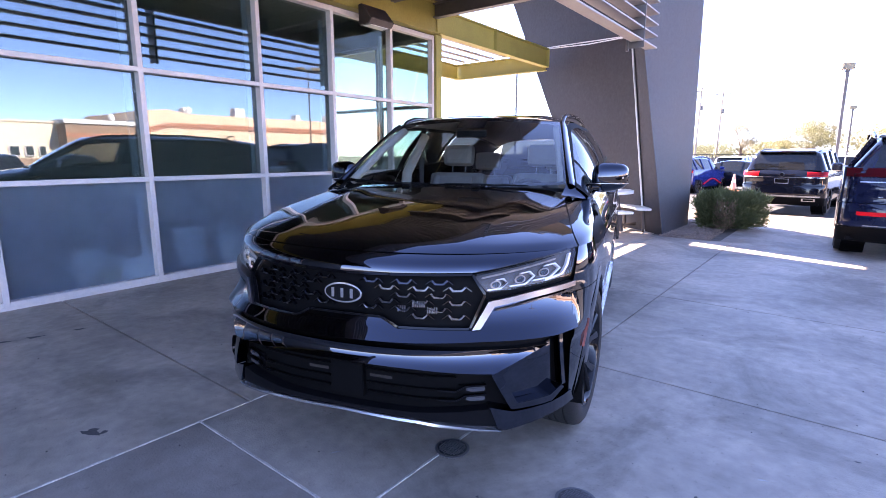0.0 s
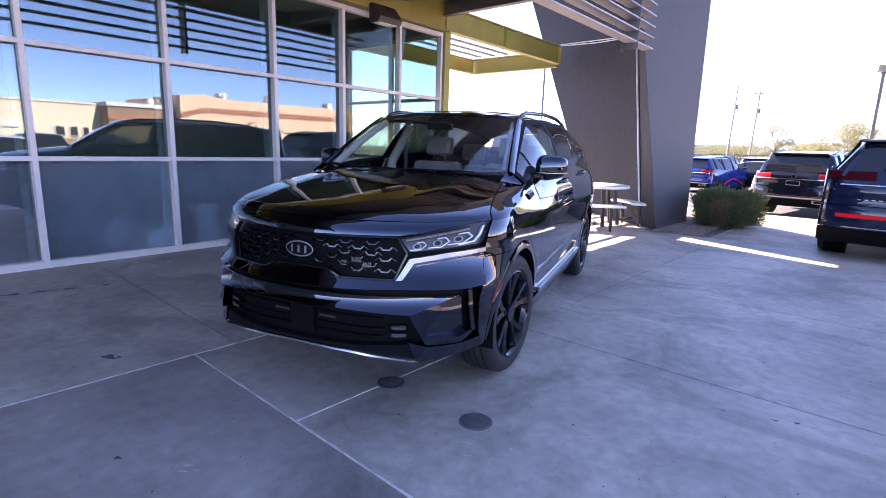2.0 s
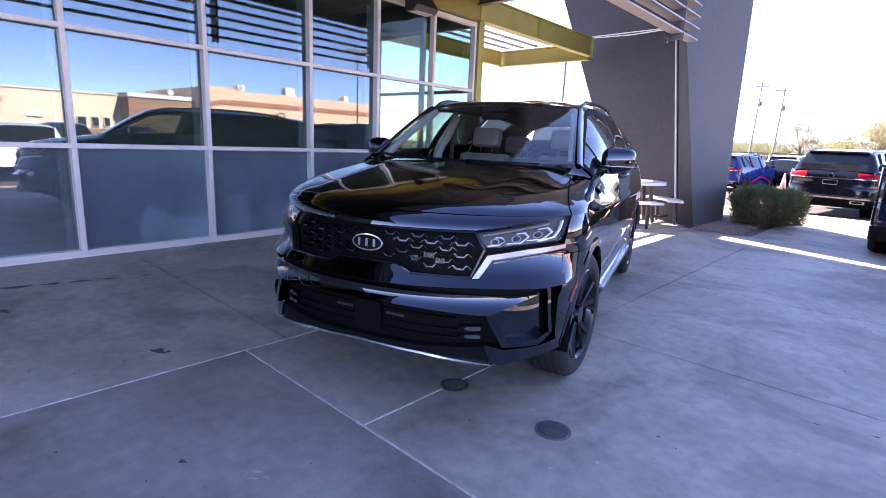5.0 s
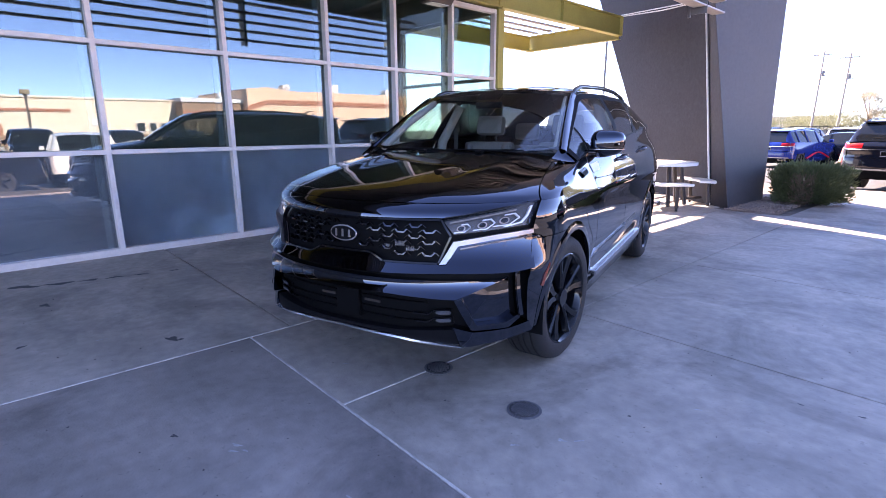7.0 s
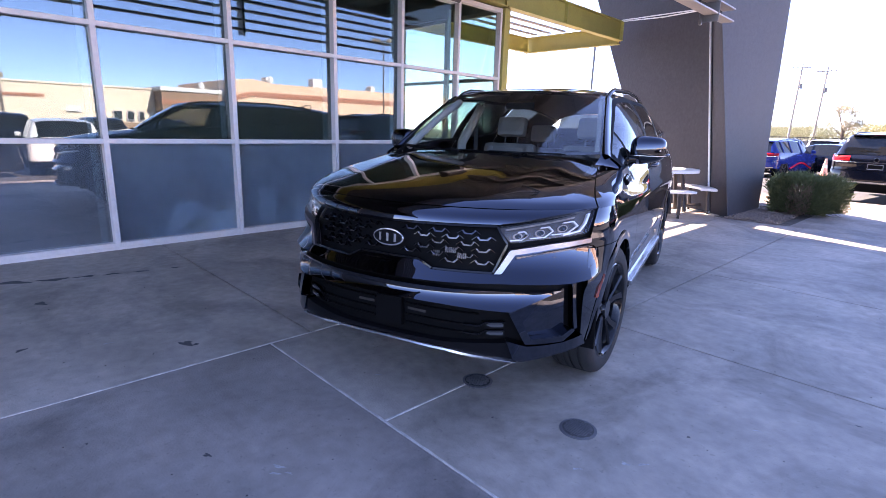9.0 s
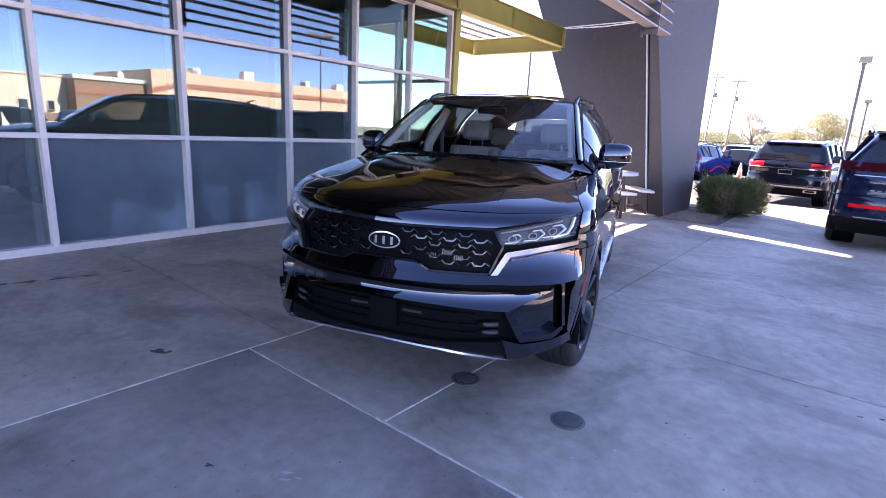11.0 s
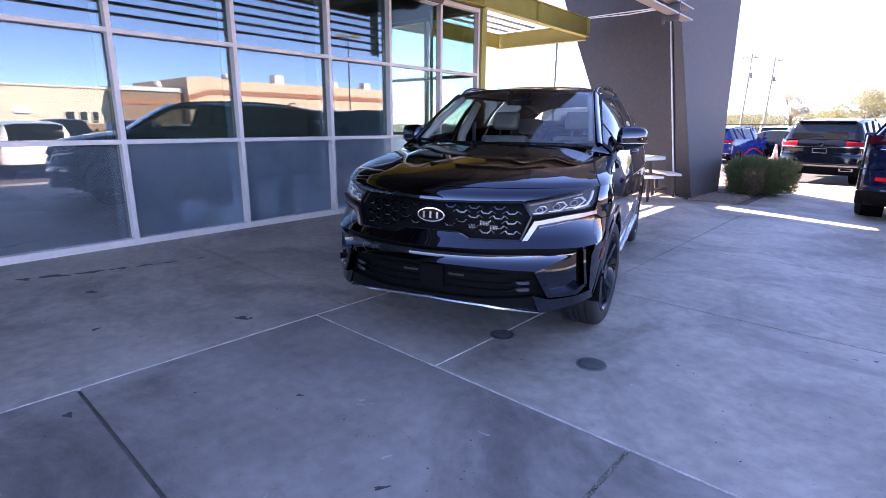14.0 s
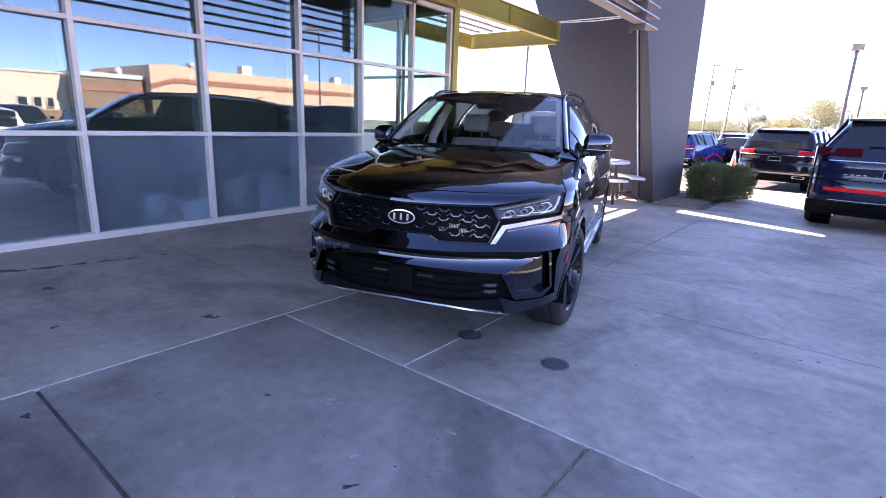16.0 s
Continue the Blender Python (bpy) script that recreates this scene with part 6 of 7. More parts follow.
# cars across the drive, mirrored in the glazing
for name, label, x, y, rz, L, W, H, pt, pf in [
        ("black_sedan", "black sedan parked across the drive in the sun", 6.2, -0.6, 178, 4.8, 1.84, 1.45, P_BLACK, SEDAN_PROFILE),
        ("white_crossover", "white SUV with black windows parked across the drive", 8.2, 3.1, -86, 4.5, 1.84, 1.62, P_WHITE, SUV_PROFILE),
        ("black_pickup_suv", "black upright SUV parked facing the showroom", 17.5, 2.7, 92, 4.8, 1.94, 1.80, P_BLACK, SUV_PROFILE),
        ("black_suv", "black SUV in the row across the drive", 18.5, 6.6, 90, 4.7, 1.9, 1.72, P_BLACK, SUV_PROFILE),
        ("navy_suv", "dark blue SUV in the row across the drive", 19.0, 9.9, 88, 4.7, 1.9, 1.70, P_NAVY, SUV_PROFILE),
        ("grey_suv", "grey SUV in the row across the drive", 19.5, -1.6, 92, 4.7, 1.9, 1.70, P_GREY, SUV_PROFILE),
        ("silver_sedan", "silver sedan in the row across the drive", 20.5, 13.4, 88, 4.8, 1.84, 1.46, P_SILVER, SEDAN_PROFILE),
        ("black_suv", "black SUV in the row across the drive", 21.0, 17.0, 88, 4.7, 1.9, 1.75, P_BLACK, SUV_PROFILE),
        ("grey_suv", "grey SUV in the row across the drive", 22.0, 21.0, 86, 4.7, 1.9, 1.72, P_GREY, SUV_PROFILE),
        ("navy_suv", "dark blue SUV in the row across the drive", 23.0, 27.0, 86, 4.7, 1.9, 1.70, P_NAVY, SUV_PROFILE)]:
    parked_car(name, label, pose(x, y, lowz, 0, 0, rz), L, W, H, pt, pf, group="cars across the drive")

# ---- buildings across the street ----
TAN = mat("tan_stucco", (0.80, 0.67, 0.50), 0.85, var=0.08, scale=0.4, fine=0.05)
PEACH = mat("peach_stucco", (0.82, 0.54, 0.37), 0.85, var=0.08, scale=0.4, fine=0.05)
TERRA = mat("terracotta_band", (0.44, 0.18, 0.11), 0.8, var=0.1, scale=0.6)
BRICK_WALL = mat("brown_block_wall", (0.33, 0.21, 0.14), 0.9, var=0.15, scale=0.8, fine=0.1)
ROOF_W = mat("white_roof_coat", (0.7, 0.7, 0.68), 0.7, var=0.1, scale=1)
BX = 90


def window_block(parent, x, y0, y1, z0, z1):
    w = link("window", boxm(x - 0.25, x + 0.05, y0, y1, z0, z1, 0.02), ALU, parent)
    link("pane", boxm(x - 0.30, x - 0.2, y0 + 0.15, y1 - 0.15, z0 + 0.12, z1 - 0.12), CAR_GLASS, w)


SITE = Matrix.Diagonal((1, 1, 1.24, 1))
tan = thing("tan_building", "long tan stucco building across the street with a thin red band", "building")
link("wall", boxm(BX, BX + 25, -60, 42.5, -1.5, 5.2, 0.05), TAN, tan)
link("parapet", boxm(BX - 0.15, BX + 25.2, -60.2, 42.5, 5.2, 5.45, 0.04), TAN, tan)
link("band", boxm(BX - 0.12, BX, -60, 14.4, 3.55, 3.9), TERRA, tan)
for y0, y1 in ((23.4, 24.8), (25.4, 26.6), (27.2, 28.2)):
    window_block(tan, BX - 0.05, y0, y1, 1.0, 2.3)
link("shutter_door", boxm(BX - 0.15, BX, -4.5, 5.6, -0.5, 2.0, 0.03), TERRA, tan)
link("sign", boxm(BX - 0.2, BX, 17.0, 19.0, 1.9, 2.7, 0.03), WHITE, tan)
SITE = Matrix.Diagonal((1, 1, 1.42, 1))
shed = thing("grey_annex", "low grey-brown annex with a pale roof edge across the street", "building")
link("wall", boxm(BX - 4, BX + 12, 30.0, 41.0, -1.5, 4.45, 0.05), BRICK_WALL, shed)
link("roof_edge", boxm(BX - 4.2, BX + 12.2, 29.8, 41.2, 4.45, 4.95, 0.05), ROOF_W, shed)
link("band", boxm(BX - 4.1, BX - 4, 30, 41.0, 2.9, 3.4), TERRA, shed)
peach = thing("peach_building", "peach stucco building with a terracotta band across the street", "building")
bm = bmesh.new()
prism(bm, [(40.8, -1.5), (40.8, 6.3), (45.0, 6.6), (49.0, 6.2), (130.0, 6.5), (130.0, -1.5)], BX - 6, BX + 20, "x")
link("wall", bm, PEACH, peach)
link("band", boxm(BX - 6.12, BX - 6, 47.0, 130.0, 4.35, 5.0), TERRA, peach)
bm = bmesh.new()
prism(bm, [(40.8, 4.1), (44.8, 5.0), (47.0, 4.95), (47.0, 4.4), (44.8, 4.4), (40.8, 3.5)], BX - 6.12, BX - 6, "x")
link("band", bm, TERRA, peach)
for y0, y1, z1 in ((49.5, 50.7, 7.2), (60.0, 62.2, 7.6), (75.0, 76.2, 7.3), (84.0, 86.0, 7.5)):
    link("roof_unit", boxm(BX - 3, BX - 1, y0, y1, 6.2, z1, 0.06), ROOF_W, peach)
for yy, bx, zz in ((37.5, BX - 2, 4.9), (50.0, BX - 4, 6.3)):
    link("dish", cylm((bx, yy, zz + 0.55), (bx - 0.25, yy, zz + 0.75), 0.55, 0.25, seg=18), ROOF_W, shed if yy < 40 else peach)
SITE = Matrix.Identity(4)
tagged(link("wall_street", boxm(BX - 22, BX - 21.7, -80, 140, -1.0, 0.95, 0.03), BRICK_WALL), "low brown block wall along the street", "wall", kind="structure")


LAMP_HEAD = mat("lamp_head_bronze", (0.30, 0.235, 0.145), 0.5, 0.1, var=0.15, scale=4)


POST = mat("brown_post_paint", (0.13, 0.11, 0.10), 0.5, 0.2, var=0.12, scale=2)


def street_lamp(x, y, h, turn, base=-0.034, heads=2):
    """A square post: one box head on its top, or two on short arms."""
    p = thing("street_lamp", "square grey steel car-park lamp post", "street lamp", pose(x, y, base, 0, 0, turn), group="car-park lamps")
    link("footing", cylm((0, 0, 0), (0, 0, 0.7), 0.28, seg=20), CONCRETE_OUT, p, smooth=40)
    link("pole", boxm(-0.07, 0.07, -0.07, 0.07, 0.7, h, 0.01), POST, p)
    if heads == 1:
        link("collar", boxm(-0.10, 0.10, -0.10, 0.10, h - 0.02, h + 0.10, 0.01), POST, p)
        hd = link("lamp_head", boxm(-0.27, 0.27, -0.22, 0.22, h + 0.10, h + 0.40, 0.03), LAMP_HEAD, p)
        link("lens", boxm(-0.21, 0.21, -0.16, 0.16, h + 0.085, h + 0.105), WHITE, hd)
        return
    for s in (1, -1):
        link("arm", boxm(min(0, s * 0.35), max(0, s * 0.35), -0.03, 0.03, h - 0.12, h - 0.05), POST, p)
        x0, x1 = sorted((s * 0.3, s * 1.15))
        hd = link("lamp_head", boxm(x0, x1, -0.28, 0.28, h - 0.20, h + 0.10, 0.03), LAMP_HEAD, p)
        link("lens", boxm(x0 + 0.08, x1 - 0.08, -0.2, 0.2, h - 0.215, h - 0.195), WHITE, hd)


street_lamp(-0.25, 35.1, 6.0, 10, lowz, 1)
street_lamp(0.45, 60.1, 5.7, 10, lowz, 1)
street_lamp(-0.8, 70.0, 4.4, 10, lowz, 1)
street_lamp(30, 33.5, 9.9, -51, lowz)
street_lamp(30, 2.1, 9.7, -85, lowz)
street_lamp(31, 3.9, 3.9, 90, lowz, 1)
street_lamp(-22.2, 39.3, 9.2, 20, lowz, 1)
WOOD_POLE = mat("weathered_pole_wood", (0.42, 0.35, 0.28), 0.9, var=0.25, scale=2, fine=0.2)


def utility_pole(x, y, h):
    p = thing("utility_pole", "weathered wooden utility pole with crossarms and wires", "utility pole", pose(x, y, lowz), group="utility poles")
    link("pole", cylm((0, 0, 0), (0.25, 0, h), 0.15, 0.09, seg=12), WOOD_POLE, p, smooth=40)
    link("crossarm", boxm(-0.85, 1.15, -0.06, 0.06, h - 0.57, h - 0.45), WOOD_POLE, p)
    for dx in (-0.75, -0.3, 0.6, 1.05):
        link("insulator", cylm((dx, 0, h - 0.45), (dx, 0, h - 0.2), 0.05, seg=8), ROOF_W, p)
    link("transformer", cylm((0.40, 0, h - 3.0), (0.40, 0, h - 2.4), 0.18, seg=14), STEEL_GREY, p)
    link("lamp_arm", tube_line([(0.2, 0, h - 3.0), (2.0, 0, h - 2.7)], 0.04), STEEL_GREY, p)


utility_pole(-15.95, 78.2, 10.7)
utility_pole(-13.4, 78.7, 10.2)
utility_pole(-19.5, 70.0, 5.6)

# ---- planting bed, bush, table ----
BARK = mat("planting_gravel", (0.30, 0.21, 0.16), 0.95, var=0.45, scale=25, fine=0.3, bump=0.8, bscale=70)
bed = tagged(new("planting_bed"), "brown gravel planting bed beside the pylon", "bed", kind="structure")
bm = bmesh.new()
vs = [[None] * 25 for _ in range(13)]
for i in range(13):
    for j in range(25):
        x, y = -2.42 + i * 0.70 / 12 * 1.0, 9.33 + j * 5.0 / 24
        x = -2.50 + i * (0.82) / 12 if y < 11 else -3.4 + i * 1.72 / 12
        vs[i][j] = bm.verts.new((x, y, 0.006 + 0.035 * noise.noise(Vector((x * 2, y * 2, 0))) * (1 if 0 < i < 12 and 0 < j < 24 else 0) + 0.012 * noise.noise(Vector((x * 9, y * 9, 3)))))
for i in range(12):
    for j in range(24):
        bm.faces.new((vs[i][j], vs[i + 1][j], vs[i + 1][j + 1], vs[i][j + 1]))
bmesh.ops.recalc_face_normals(bm, faces=bm.faces)
link("gravel_surface", bm, BARK, bed, smooth=60)
rnd = random.Random(8)
bm = bmesh.new()
for k in range(900):
    x, y = -2.48 + rnd.random() * 0.80, 9.36 + rnd.random() * 2.3
    r = 0.008 + 0.016 * rnd.random()
    res = bmesh.ops.create_icosphere(bm, subdivisions=1, radius=r)
    sc = Vector((1, 0.6 + 0.5 * rnd.random(), 0.5 + 0.3 * rnd.random()))
    for v in res["verts"]:
        v.co = Vector((v.co.x * sc.x + x, v.co.y * sc.y + y, v.co.z * sc.z + 0.018))
tagged(link("gravel", bm, mat("gravel_stones", (0.36, 0.26, 0.20), 0.9, var=0.3, scale=20, island=0.35), bed), kind="stuff")

LEAF = leaf_mat("juniper_green", (0.20, 0.23, 0.095), 7, 0.4)
LEAF_DRY = leaf_mat("juniper_dry_twigs", (0.28, 0.20, 0.13), 9, 0.3)
TWIG = mat("bush_twig", (0.12, 0.08, 0.05), 0.9, var=0.3, scale=12)


def bush(cx, cy, rx, ry, h):
    b = thing("bush", "rounded green juniper bush with dry brown patches", "bush", pose(cx, cy, 0))
    rnd = random.Random(21)
    bm = bmesh.new()
    for k in range(26):
        a, t = rnd.random() * 6.28, 0.3 + 0.6 * rnd.random()
        cyl(bm, (0.12 * math.cos(a), 0.12 * math.sin(a), 0), (rx * t * math.cos(a), ry * t * math.sin(a), h * (0.35 + 0.5 * rnd.random())), 0.014, 0.005, seg=5)
    link("stems", bm, TWIG, b)
    verts, faces, dry = [], [], []
    for k in range(15000):
        a = rnd.random() * 2 * math.pi
        u = rnd.random()
        el = math.asin(2 * u - 1)
        lump = 1 + 0.05 * math.sin(3 * a + 1) + 0.06 * math.sin(7 * a) + 0.14 * (rnd.random() - 0.5) + 0.22 * noise.noise(Vector((2.2 * math.cos(a) * math.cos(el), 2.2 * math.sin(a) * math.cos(el), 2.6 * math.sin(el) + 4)))
        rr = (0.80 + 0.22 * rnd.random()) * lump if rnd.random() < 0.8 else (0.45 + 0.4 * rnd.random())
        px = rx * rr * math.copysign(abs(math.cos(el)) ** 0.6, 1) * math.cos(a)
        py = ry * rr * abs(math.cos(el)) ** 0.6 * math.sin(a)
        flare = 0.86 + 0.22 * (0.5 + 0.5 * math.sin(el))
        px, py = px * flare, py * flare
        pz = h * (0.50 + 0.50 * rr * math.copysign(abs(math.sin(el)) ** 0.75, math.sin(el)))
        if pz < 0.03:
            continue
        o = Vector((px, py, pz))
        d = (Vector((px / rx, py / ry, (pz - h * 0.3) / h * 1.3)).normalized() + Vector((rnd.random() - 0.5, rnd.random() - 0.5, rnd.random() * 0.9)) * 1.7).normalized()
        L = 0.03 + 0.05 * rnd.random() + (0.085 * rnd.random() if rnd.random() < 0.25 else 0)
        sd = d.cross(Vector((rnd.random() - 0.5, rnd.random() - 0.5, rnd.random() - 0.5))).normalized() * (0.005 + 0.006 * rnd.random())
        up = d.cross(sd).normalized() * 0.006
        i = len(verts)
        verts += [o - sd, o + sd, o + d * L * 0.6 + sd * 0.8 + up, o + d * L, o + d * L * 0.6 - sd * 0.8 + up]
        isdry = math.sin(2.1 * a + 4.2) > 0.75 and pz < h * 0.75
        (dry if isdry and rnd.random() < 0.7 else faces).append((i, i + 1, i + 2, i + 3, i + 4))
    for nm, fs, mt in (("foliage", faces, LEAF), ("dry_foliage", dry, LEAF_DRY)):
        me = bpy.data.meshes.new(nm)
        me.from_pydata(verts, [], fs)
        me.materials.append(mt)
        ob = new(nm, me)
        ob.parent = b
        tagged(ob, kind="stuff")
    return b


bush(-1.72, 11.25, 0.60, 0.62, 0.70)

GREY_LEG = mat("bronze_table_leg", (0.055, 0.045, 0.042), 0.5, 0.3, var=0.2, scale=8)


def picnic_table(m):
    t = thing("picnic_table", "round white-topped picnic table with attached benches", "table", m)
    def slab_round(r0, r1, z0, z1, a0, a1):
        bm = bmesh.new()
        n = 36
        a = steps(a0, a1, n)
        ring = []
        for k in a:
            ring.append([bm.verts.new((r * math.cos(k), r * math.sin(k), z)) for r, z in ((r0, z0), (r1 - 0.012, z0), (r1, z0 + 0.012), (r1, z1 - 0.012), (r1 - 0.012, z1), (r0, z1))])
        for i in range(n):
            for j in range(6):
                bm.faces.new((ring[i][j], ring[i][(j + 1) % 6], ring[i + 1][(j + 1) % 6], ring[i + 1][j]))
        bm.faces.new(ring[0][::-1])
        bm.faces.new(ring[-1])
        bmesh.ops.remove_doubles(bm, verts=bm.verts, dist=1e-4)
        bmesh.ops.recalc_face_normals(bm, faces=bm.faces)
        return bm
    link("tabletop", cylm((0, 0, 0.715), (0, 0, 0.765), 0.57, seg=44), WHITE, t, smooth=40)
    for k in range(3):
        a = math.pi * 2 / 3 * k + 0.6
        link("bench", slab_round(0.62, 0.88, 0.415, 0.455, a - 0.62, a + 0.62), WHITE, t, smooth=40)
        for d in (-0.35, 0.35):
            c, s_ = math.cos(a + d), math.sin(a + d)
            link("leg", tube_line([(0.30 * c, 0.30 * s_, 0.72), (0.42 * c, 0.42 * s_, 0.02)], 0.035), GREY_LEG, t)
            link("bench_leg", tube_line([(0.76 * c, 0.76 * s_, 0.42), (0.80 * c, 0.80 * s_, 0.06)], 0.032), GREY_LEG, t)
            w = link("caster", cylm((0.80 * c - 0.02, 0.80 * s_, 0.04), (0.80 * c + 0.02, 0.80 * s_, 0.04), 0.04, seg=14), BLACK_METAL, t)
        link("strut", tube_line([(0.40 * math.cos(a), 0.40 * math.sin(a), 0.10), (0.79 * math.cos(a), 0.79 * math.sin(a), 0.12)], 0.028), GREY_LEG, t)


picnic_table(pose(-3.50, 9.20, 0.002, 0, 0, 19))


def wall_light(y):
    w = thing("wall_light", "dark bronze wedge-shaped wall light", "wall light", pose(XW + 0.10, y, 3.32))
    bm = bmesh.new()
    prism(bm, [(0, -0.12), (0.20, -0.12), (0.26, -0.05), (0.08, 0.16), (0, 0.16)], -0.24, 0.24, "y")
    bmesh.ops.bevel(bm, geom=bm.edges[:], offset=0.01, segments=2, affect="EDGES")
    link("housing", bm, mat("dark_bronze", (0.05, 0.042, 0.045), 0.45, 0.4, var=0.15, scale=6), w)
    link("lens", boxm(0.04, 0.19, -0.18, 0.18, -0.128, -0.119), LED, w)


wall_light(5.85)
wall_light(0.2)

# things stored behind the film-covered panes
bm = boxm(-0.12, 0.12, -0.17, 0.17, 0.0, 0.31, 0.05)
for v in bm.verts:
    v.co += Vector((0.02 * noise.noise(v.co * 7), 0.04 * noise.noise(v.co * 5 + Vector((3, 0, 0))), 0.10 * v.co.y if v.co.z > 0.2 else 0))
bag = link("white_sack", bm, mat("white_bag_plastic", (0.85, 0.86, 0.86), 0.5, var=0.1, scale=8), smooth=60)
bag.matrix_basis = pose(XW - 0.225, 2.47, 0.0)
tagged(bag, "slumped white plastic sack behind the window film", "sack")
for y, x, w, h, seed in ((2.16, 0.42, 0.14, 0.42, 1), (3.20, 0.40, 0.12, 0.52, 2), (3.66, 0.30, 0.09, 0.58, 3), (3.93, 0.42, 0.10, 0.36, 4)):
    bm = boxm(-0.13, 0.13, -w, w, 0.0, h, 0.07)
    for v in bm.verts:
        v.co += Vector((0, 0.05 * noise.noise(v.co * 5 + Vector((seed, 0, 0))), 0.06 * noise.noise(v.co * 4 + Vector((0, seed, 0))) if v.co.z > 0.2 else 0))
    wrap = link("wrapped_bundle", bm, mat("pale_wrap", (0.74, 0.77, 0.78), 0.6, var=0.2, scale=5), smooth=60)
    wrap.matrix_basis = pose(XW - 0.085 - x, y, -0.004)
    tagged(wrap, "pale plastic-wrapped bundle standing behind the window film", "bundle", group="bundles behind the film")
yb = link("yellow_carton", boxm(-0.08, 0.08, -0.08, 0.08, 0, 0.10, 0.01), mat("yellow_card", (0.65, 0.5, 0.12), 0.7))
yb.matrix_basis = pose(XW - 0.19, 2.20, 0.10)
tagged(yb, "small yellow carton behind the window film", "carton")
crate = link("crate", boxm(-0.12, 0.12, -0.14, 0.14, 0, 0.10, 0.01), ROOM)
crate.matrix_basis = pose(XW - 0.26, 2.16, 0.0)
tagged(crate, "dark crate under the yellow carton", "crate")
CURTAIN = mat("pale_blind_edge", (0.62, 0.66, 0.68), 0.7, var=0.1, scale=5)
for i in range(len(YM) - 2):
    c = link("blind_edge", boxm(XW - 0.16, XW - 0.13, YM[i + 1] - 0.115, YM[i + 1] - 0.055, 0.05, 3.2, 0.003), CURTAIN)
    tagged(c, "pale roller blind side channel inside the glazing", "blind", group="blind channels")

# ---- trees and distance ----
TREE_BARK = mat("tree_bark", (0.16, 0.12, 0.09), 0.9, var=0.3, scale=6, fine=0.2)
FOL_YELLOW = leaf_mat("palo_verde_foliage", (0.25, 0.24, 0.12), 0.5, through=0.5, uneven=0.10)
FOL_GREEN = leaf_mat("mesquite_foliage", (0.20, 0.21, 0.12), 0.5, through=0.5, uneven=0.10)
FOL_PINE = leaf_mat("pine_foliage", (0.32, 0.29, 0.20), 0.5, through=0.6, uneven=0.10)


def tree(x, y, h, w, mt, label, seed, dense=1500, open_=0.0, leaf=0.075):
    t = thing("tree", label, "tree", pose(x, y, -0.3), group="trees beyond the car park")
    rnd = random.Random(seed)
    bm = bmesh.new()
    top = h * 0.45
    cyl(bm, (0, 0, 0), (0.1 * h * (rnd.random() - 0.5), 0, top), 0.035 * h, 0.02 * h, seg=8)
    tips = []
    for k in range(9):
        a = 2 * math.pi * k / 9 + rnd.random()
        r = w * (0.3 + 0.6 * rnd.random())
        tip = Vector((r * math.cos(a), r * math.sin(a), h * (0.50 + 0.42 * rnd.random())))
        cyl(bm, (0, 0, top * (0.6 + 0.4 * rnd.random())), tip, 0.013 * h, 0.004 * h, seg=5)
        tips.append(tip)
    tips += [Vector((0, 0, h * 0.86)), Vector((w * 0.2, 0, h * 0.75))]
    link("trunk", bm, TREE_BARK, t)
    verts, faces = [], []
    for k in range(int(dense * 2.4)):
        c = rnd.choice(tips)
        g = Vector((rnd.gauss(0, 1), rnd.gauss(0, 1), rnd.gauss(0, 0.7)))
        p = c + g * (w * (0.24 - 0.10 * open_))
        if p.z < h * 0.22 or p.z > h * 1.05:
            continue
        L = leaf * (0.5 + rnd.random())
        d = Vector((rnd.gauss(0, 1), rnd.gauss(0, 1), rnd.gauss(0, 1))).normalized()
        e = d.cross(Vector((rnd.random(), rnd.random(), rnd.random() + 0.1))).normalized()
        i = len(verts)
        verts += [p - d * L, p + e * L * 0.5, p + d * L, p - e * L * 0.5]
        faces.append((i, i + 1, i + 2, i + 3))
    me = bpy.data.meshes.new("crown")
    me.from_pydata(verts, [], faces)
    me.materials.append(mt)
    ob = new("crown", me)
    ob.parent = t
    tagged(ob, kind="stuff")
    return t


def palm(x, y, h):
    t = thing("palm_tree", "tall fan palm with a shaggy crown", "palm tree", pose(x, y, -0.3), group="palms beyond the car park")
    link("trunk", cylm((0, 0, 0), (0.2, 0, h), 0.22, 0.15, seg=10), TREE_BARK, t, smooth=40)
    rnd = random.Random(int(x * 7))
    bm = bmesh.new()
    for k in range(46):
        a, e = rnd.random() * 6.28, -0.9 + 2.2 * rnd.random()
        d = Vector((math.cos(a) * math.cos(e), math.sin(a) * math.cos(e), math.sin(e)))
        sd = d.cross(Vector((0, 0, 1))).normalized()
        o = Vector((0.2, 0, h))
        L = 0.75 + 0.35 * rnd.random()
        p = [o, o + d * L * 0.55 + sd * 0.35, o + d * L - Vector((0, 0, 0.25)), o + d * L * 0.55 - sd * 0.35]
        bm.faces.new([bm.verts.new(v) for v in p])
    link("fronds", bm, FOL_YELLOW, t)


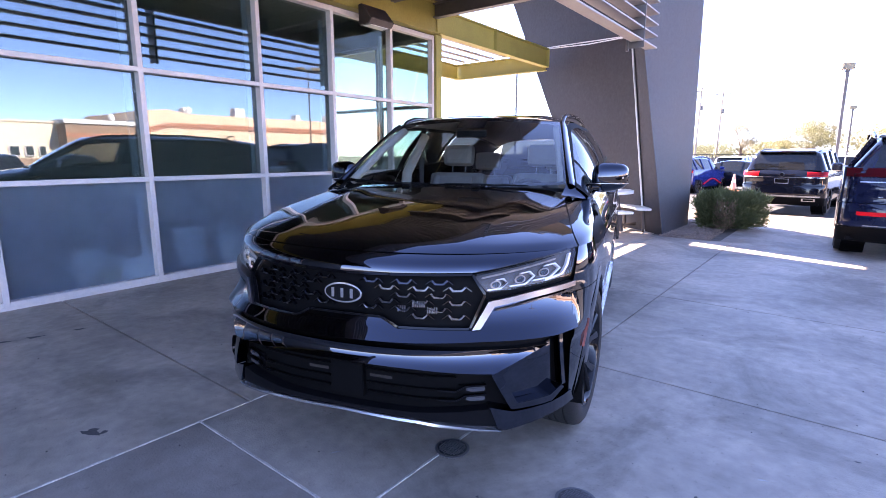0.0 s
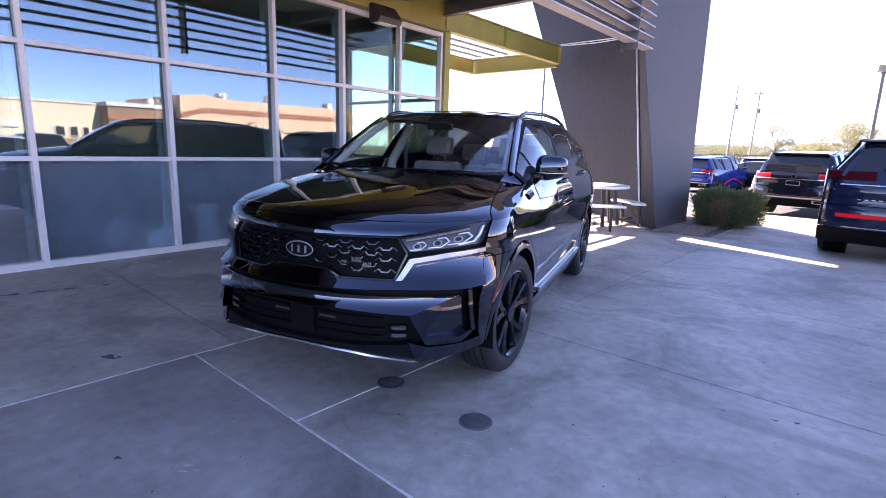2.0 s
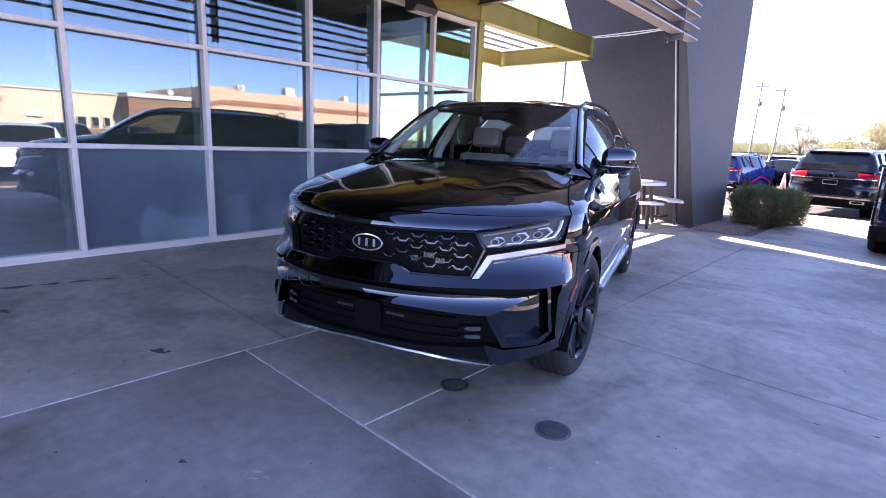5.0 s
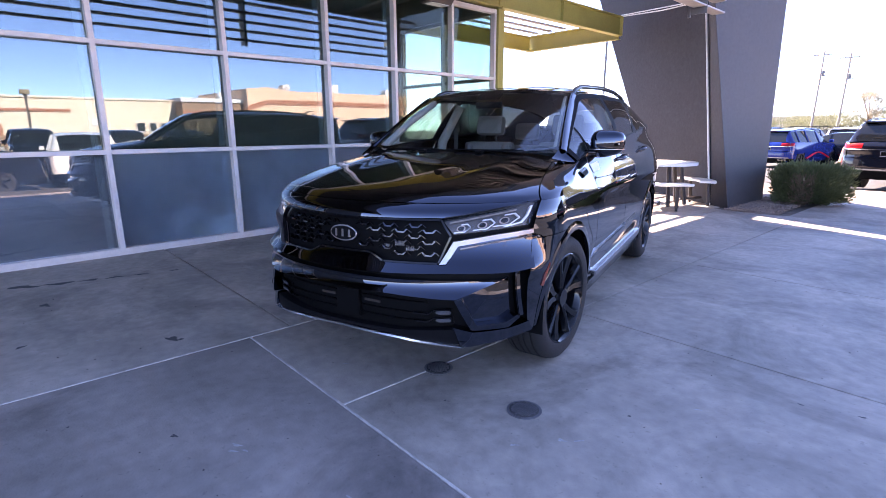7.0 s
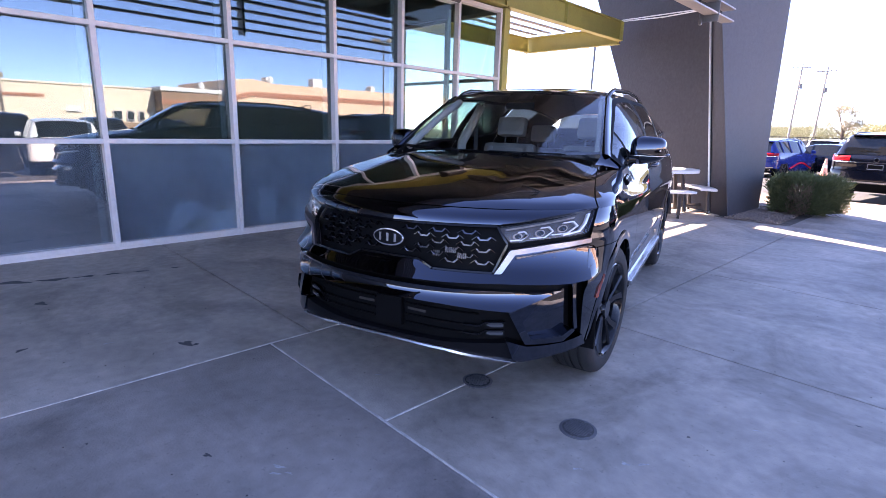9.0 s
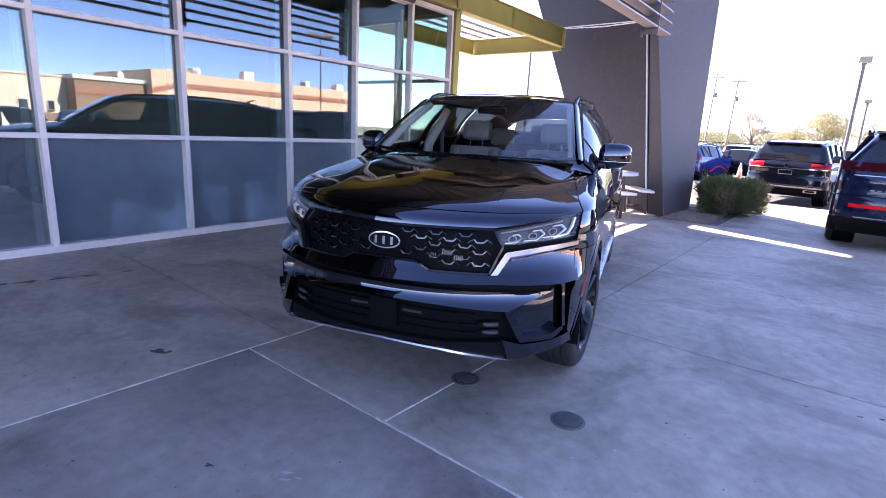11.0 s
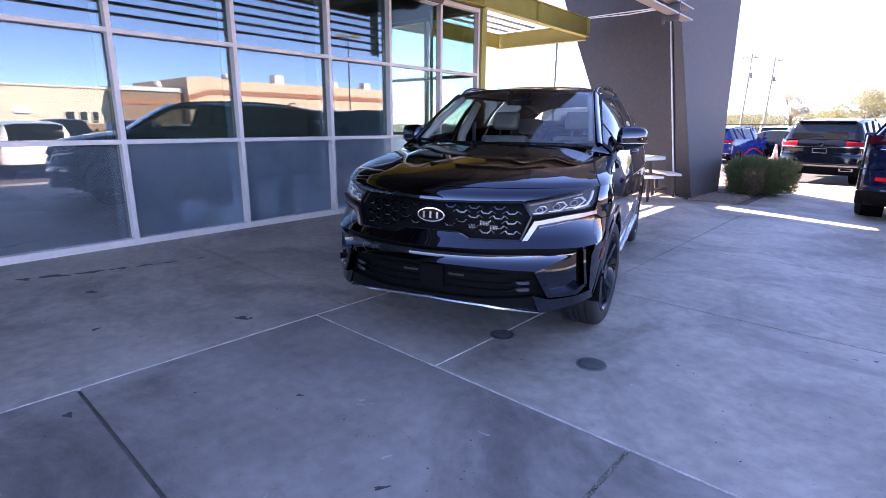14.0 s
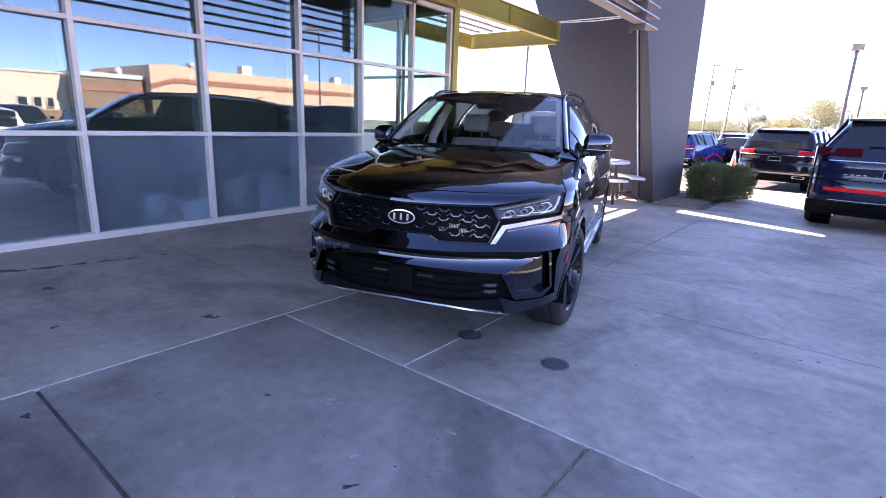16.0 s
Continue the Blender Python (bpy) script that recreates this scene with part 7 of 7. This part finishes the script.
Y = "yellow-green palo verde tree with a wide airy crown"
G = "grey-green mesquite tree beyond the car park"
P = "thin open pine beyond the car park"
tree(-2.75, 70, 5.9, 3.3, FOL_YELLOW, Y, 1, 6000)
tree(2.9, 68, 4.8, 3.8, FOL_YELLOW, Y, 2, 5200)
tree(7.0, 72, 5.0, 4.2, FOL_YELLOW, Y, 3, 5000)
tree(-9.9, 75, 5.9, 2.0, FOL_PINE, P, 4, 1900, 0.6)
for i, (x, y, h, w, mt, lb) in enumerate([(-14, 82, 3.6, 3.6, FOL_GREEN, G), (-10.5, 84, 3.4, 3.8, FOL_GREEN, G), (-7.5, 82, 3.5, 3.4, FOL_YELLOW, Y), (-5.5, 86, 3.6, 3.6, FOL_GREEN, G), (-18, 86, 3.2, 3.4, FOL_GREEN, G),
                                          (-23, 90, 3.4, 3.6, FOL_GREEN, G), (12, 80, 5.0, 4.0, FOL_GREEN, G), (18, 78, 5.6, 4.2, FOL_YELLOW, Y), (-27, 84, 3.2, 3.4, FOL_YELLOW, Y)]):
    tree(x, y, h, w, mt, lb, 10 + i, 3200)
palm(-6.1, 78, 2.7)
# low block wall and fence that close the car park
tagged(link("wall_north", boxm(-60, 60, 62, 62.25, -0.5, 1.15), mat("far_block_wall", (0.30, 0.25, 0.21), 0.9, var=0.15, scale=1)), "low brown block wall behind the car park", "wall", kind="structure")
fence = thing("fence", "dark iron picket fence along the car park", "fence")
link("rail", boxm(-14, 14, 60.95, 61.0, 1.45, 1.50), BLACK_METAL, fence)
link("rail", boxm(-14, 14, 60.95, 61.0, 0.15, 0.20), BLACK_METAL, fence)
bm = boxm(-0.02, 0.02, 60.94, 60.98, -0.3, 1.55)
picket = link("picket", bm, BLACK_METAL, fence)
picket.location.x = -14
for k in range(1, 94):
    p = new("picket", picket.data)
    p.parent = fence
    p.location.x = -14 + 0.3 * k
tagged(link("warehouse", boxm(-60, -22, 110, 125, -1, 3.4, 0.05), TAN), "low pale warehouse far behind the car park", "building")

island = tagged(new("kerb_island"), "concrete parking island with a red-painted kerb", "kerb", kind="structure")
link("island_top", boxm(-3.75, 0.25, 25.15, 26.2, -0.34, -0.152, 0.01), CONCRETE_OUT, island)
RED_KERB = mat("red_kerb_paint", (0.62, 0.10, 0.07), 0.7, var=0.25, scale=5, fine=0.2)
link("kerb_stone", boxm(-3.90, 0.40, 25.0, 25.148, -0.34, -0.14, 0.015), RED_KERB, island)
cone = thing("traffic_cone", "faded orange traffic cone with white bands", "traffic cone", pose(-3.62, 25.4, -0.152))
link("base", boxm(-0.19, 0.19, -0.19, 0.19, 0, 0.04, 0.01), mat("faded_orange", (0.72, 0.24, 0.12), 0.7, var=0.15, scale=6), cone)
link("body", cylm((0, 0, 0.04), (0, 0, 0.75), 0.14, 0.03, seg=20), mat("pale_orange", (0.75, 0.42, 0.28), 0.7, var=0.15, scale=6), cone, smooth=40)
link("band", cylm((0, 0, 0.38), (0, 0, 0.52), 0.088, 0.066, seg=20), WHITE, cone, smooth=40)
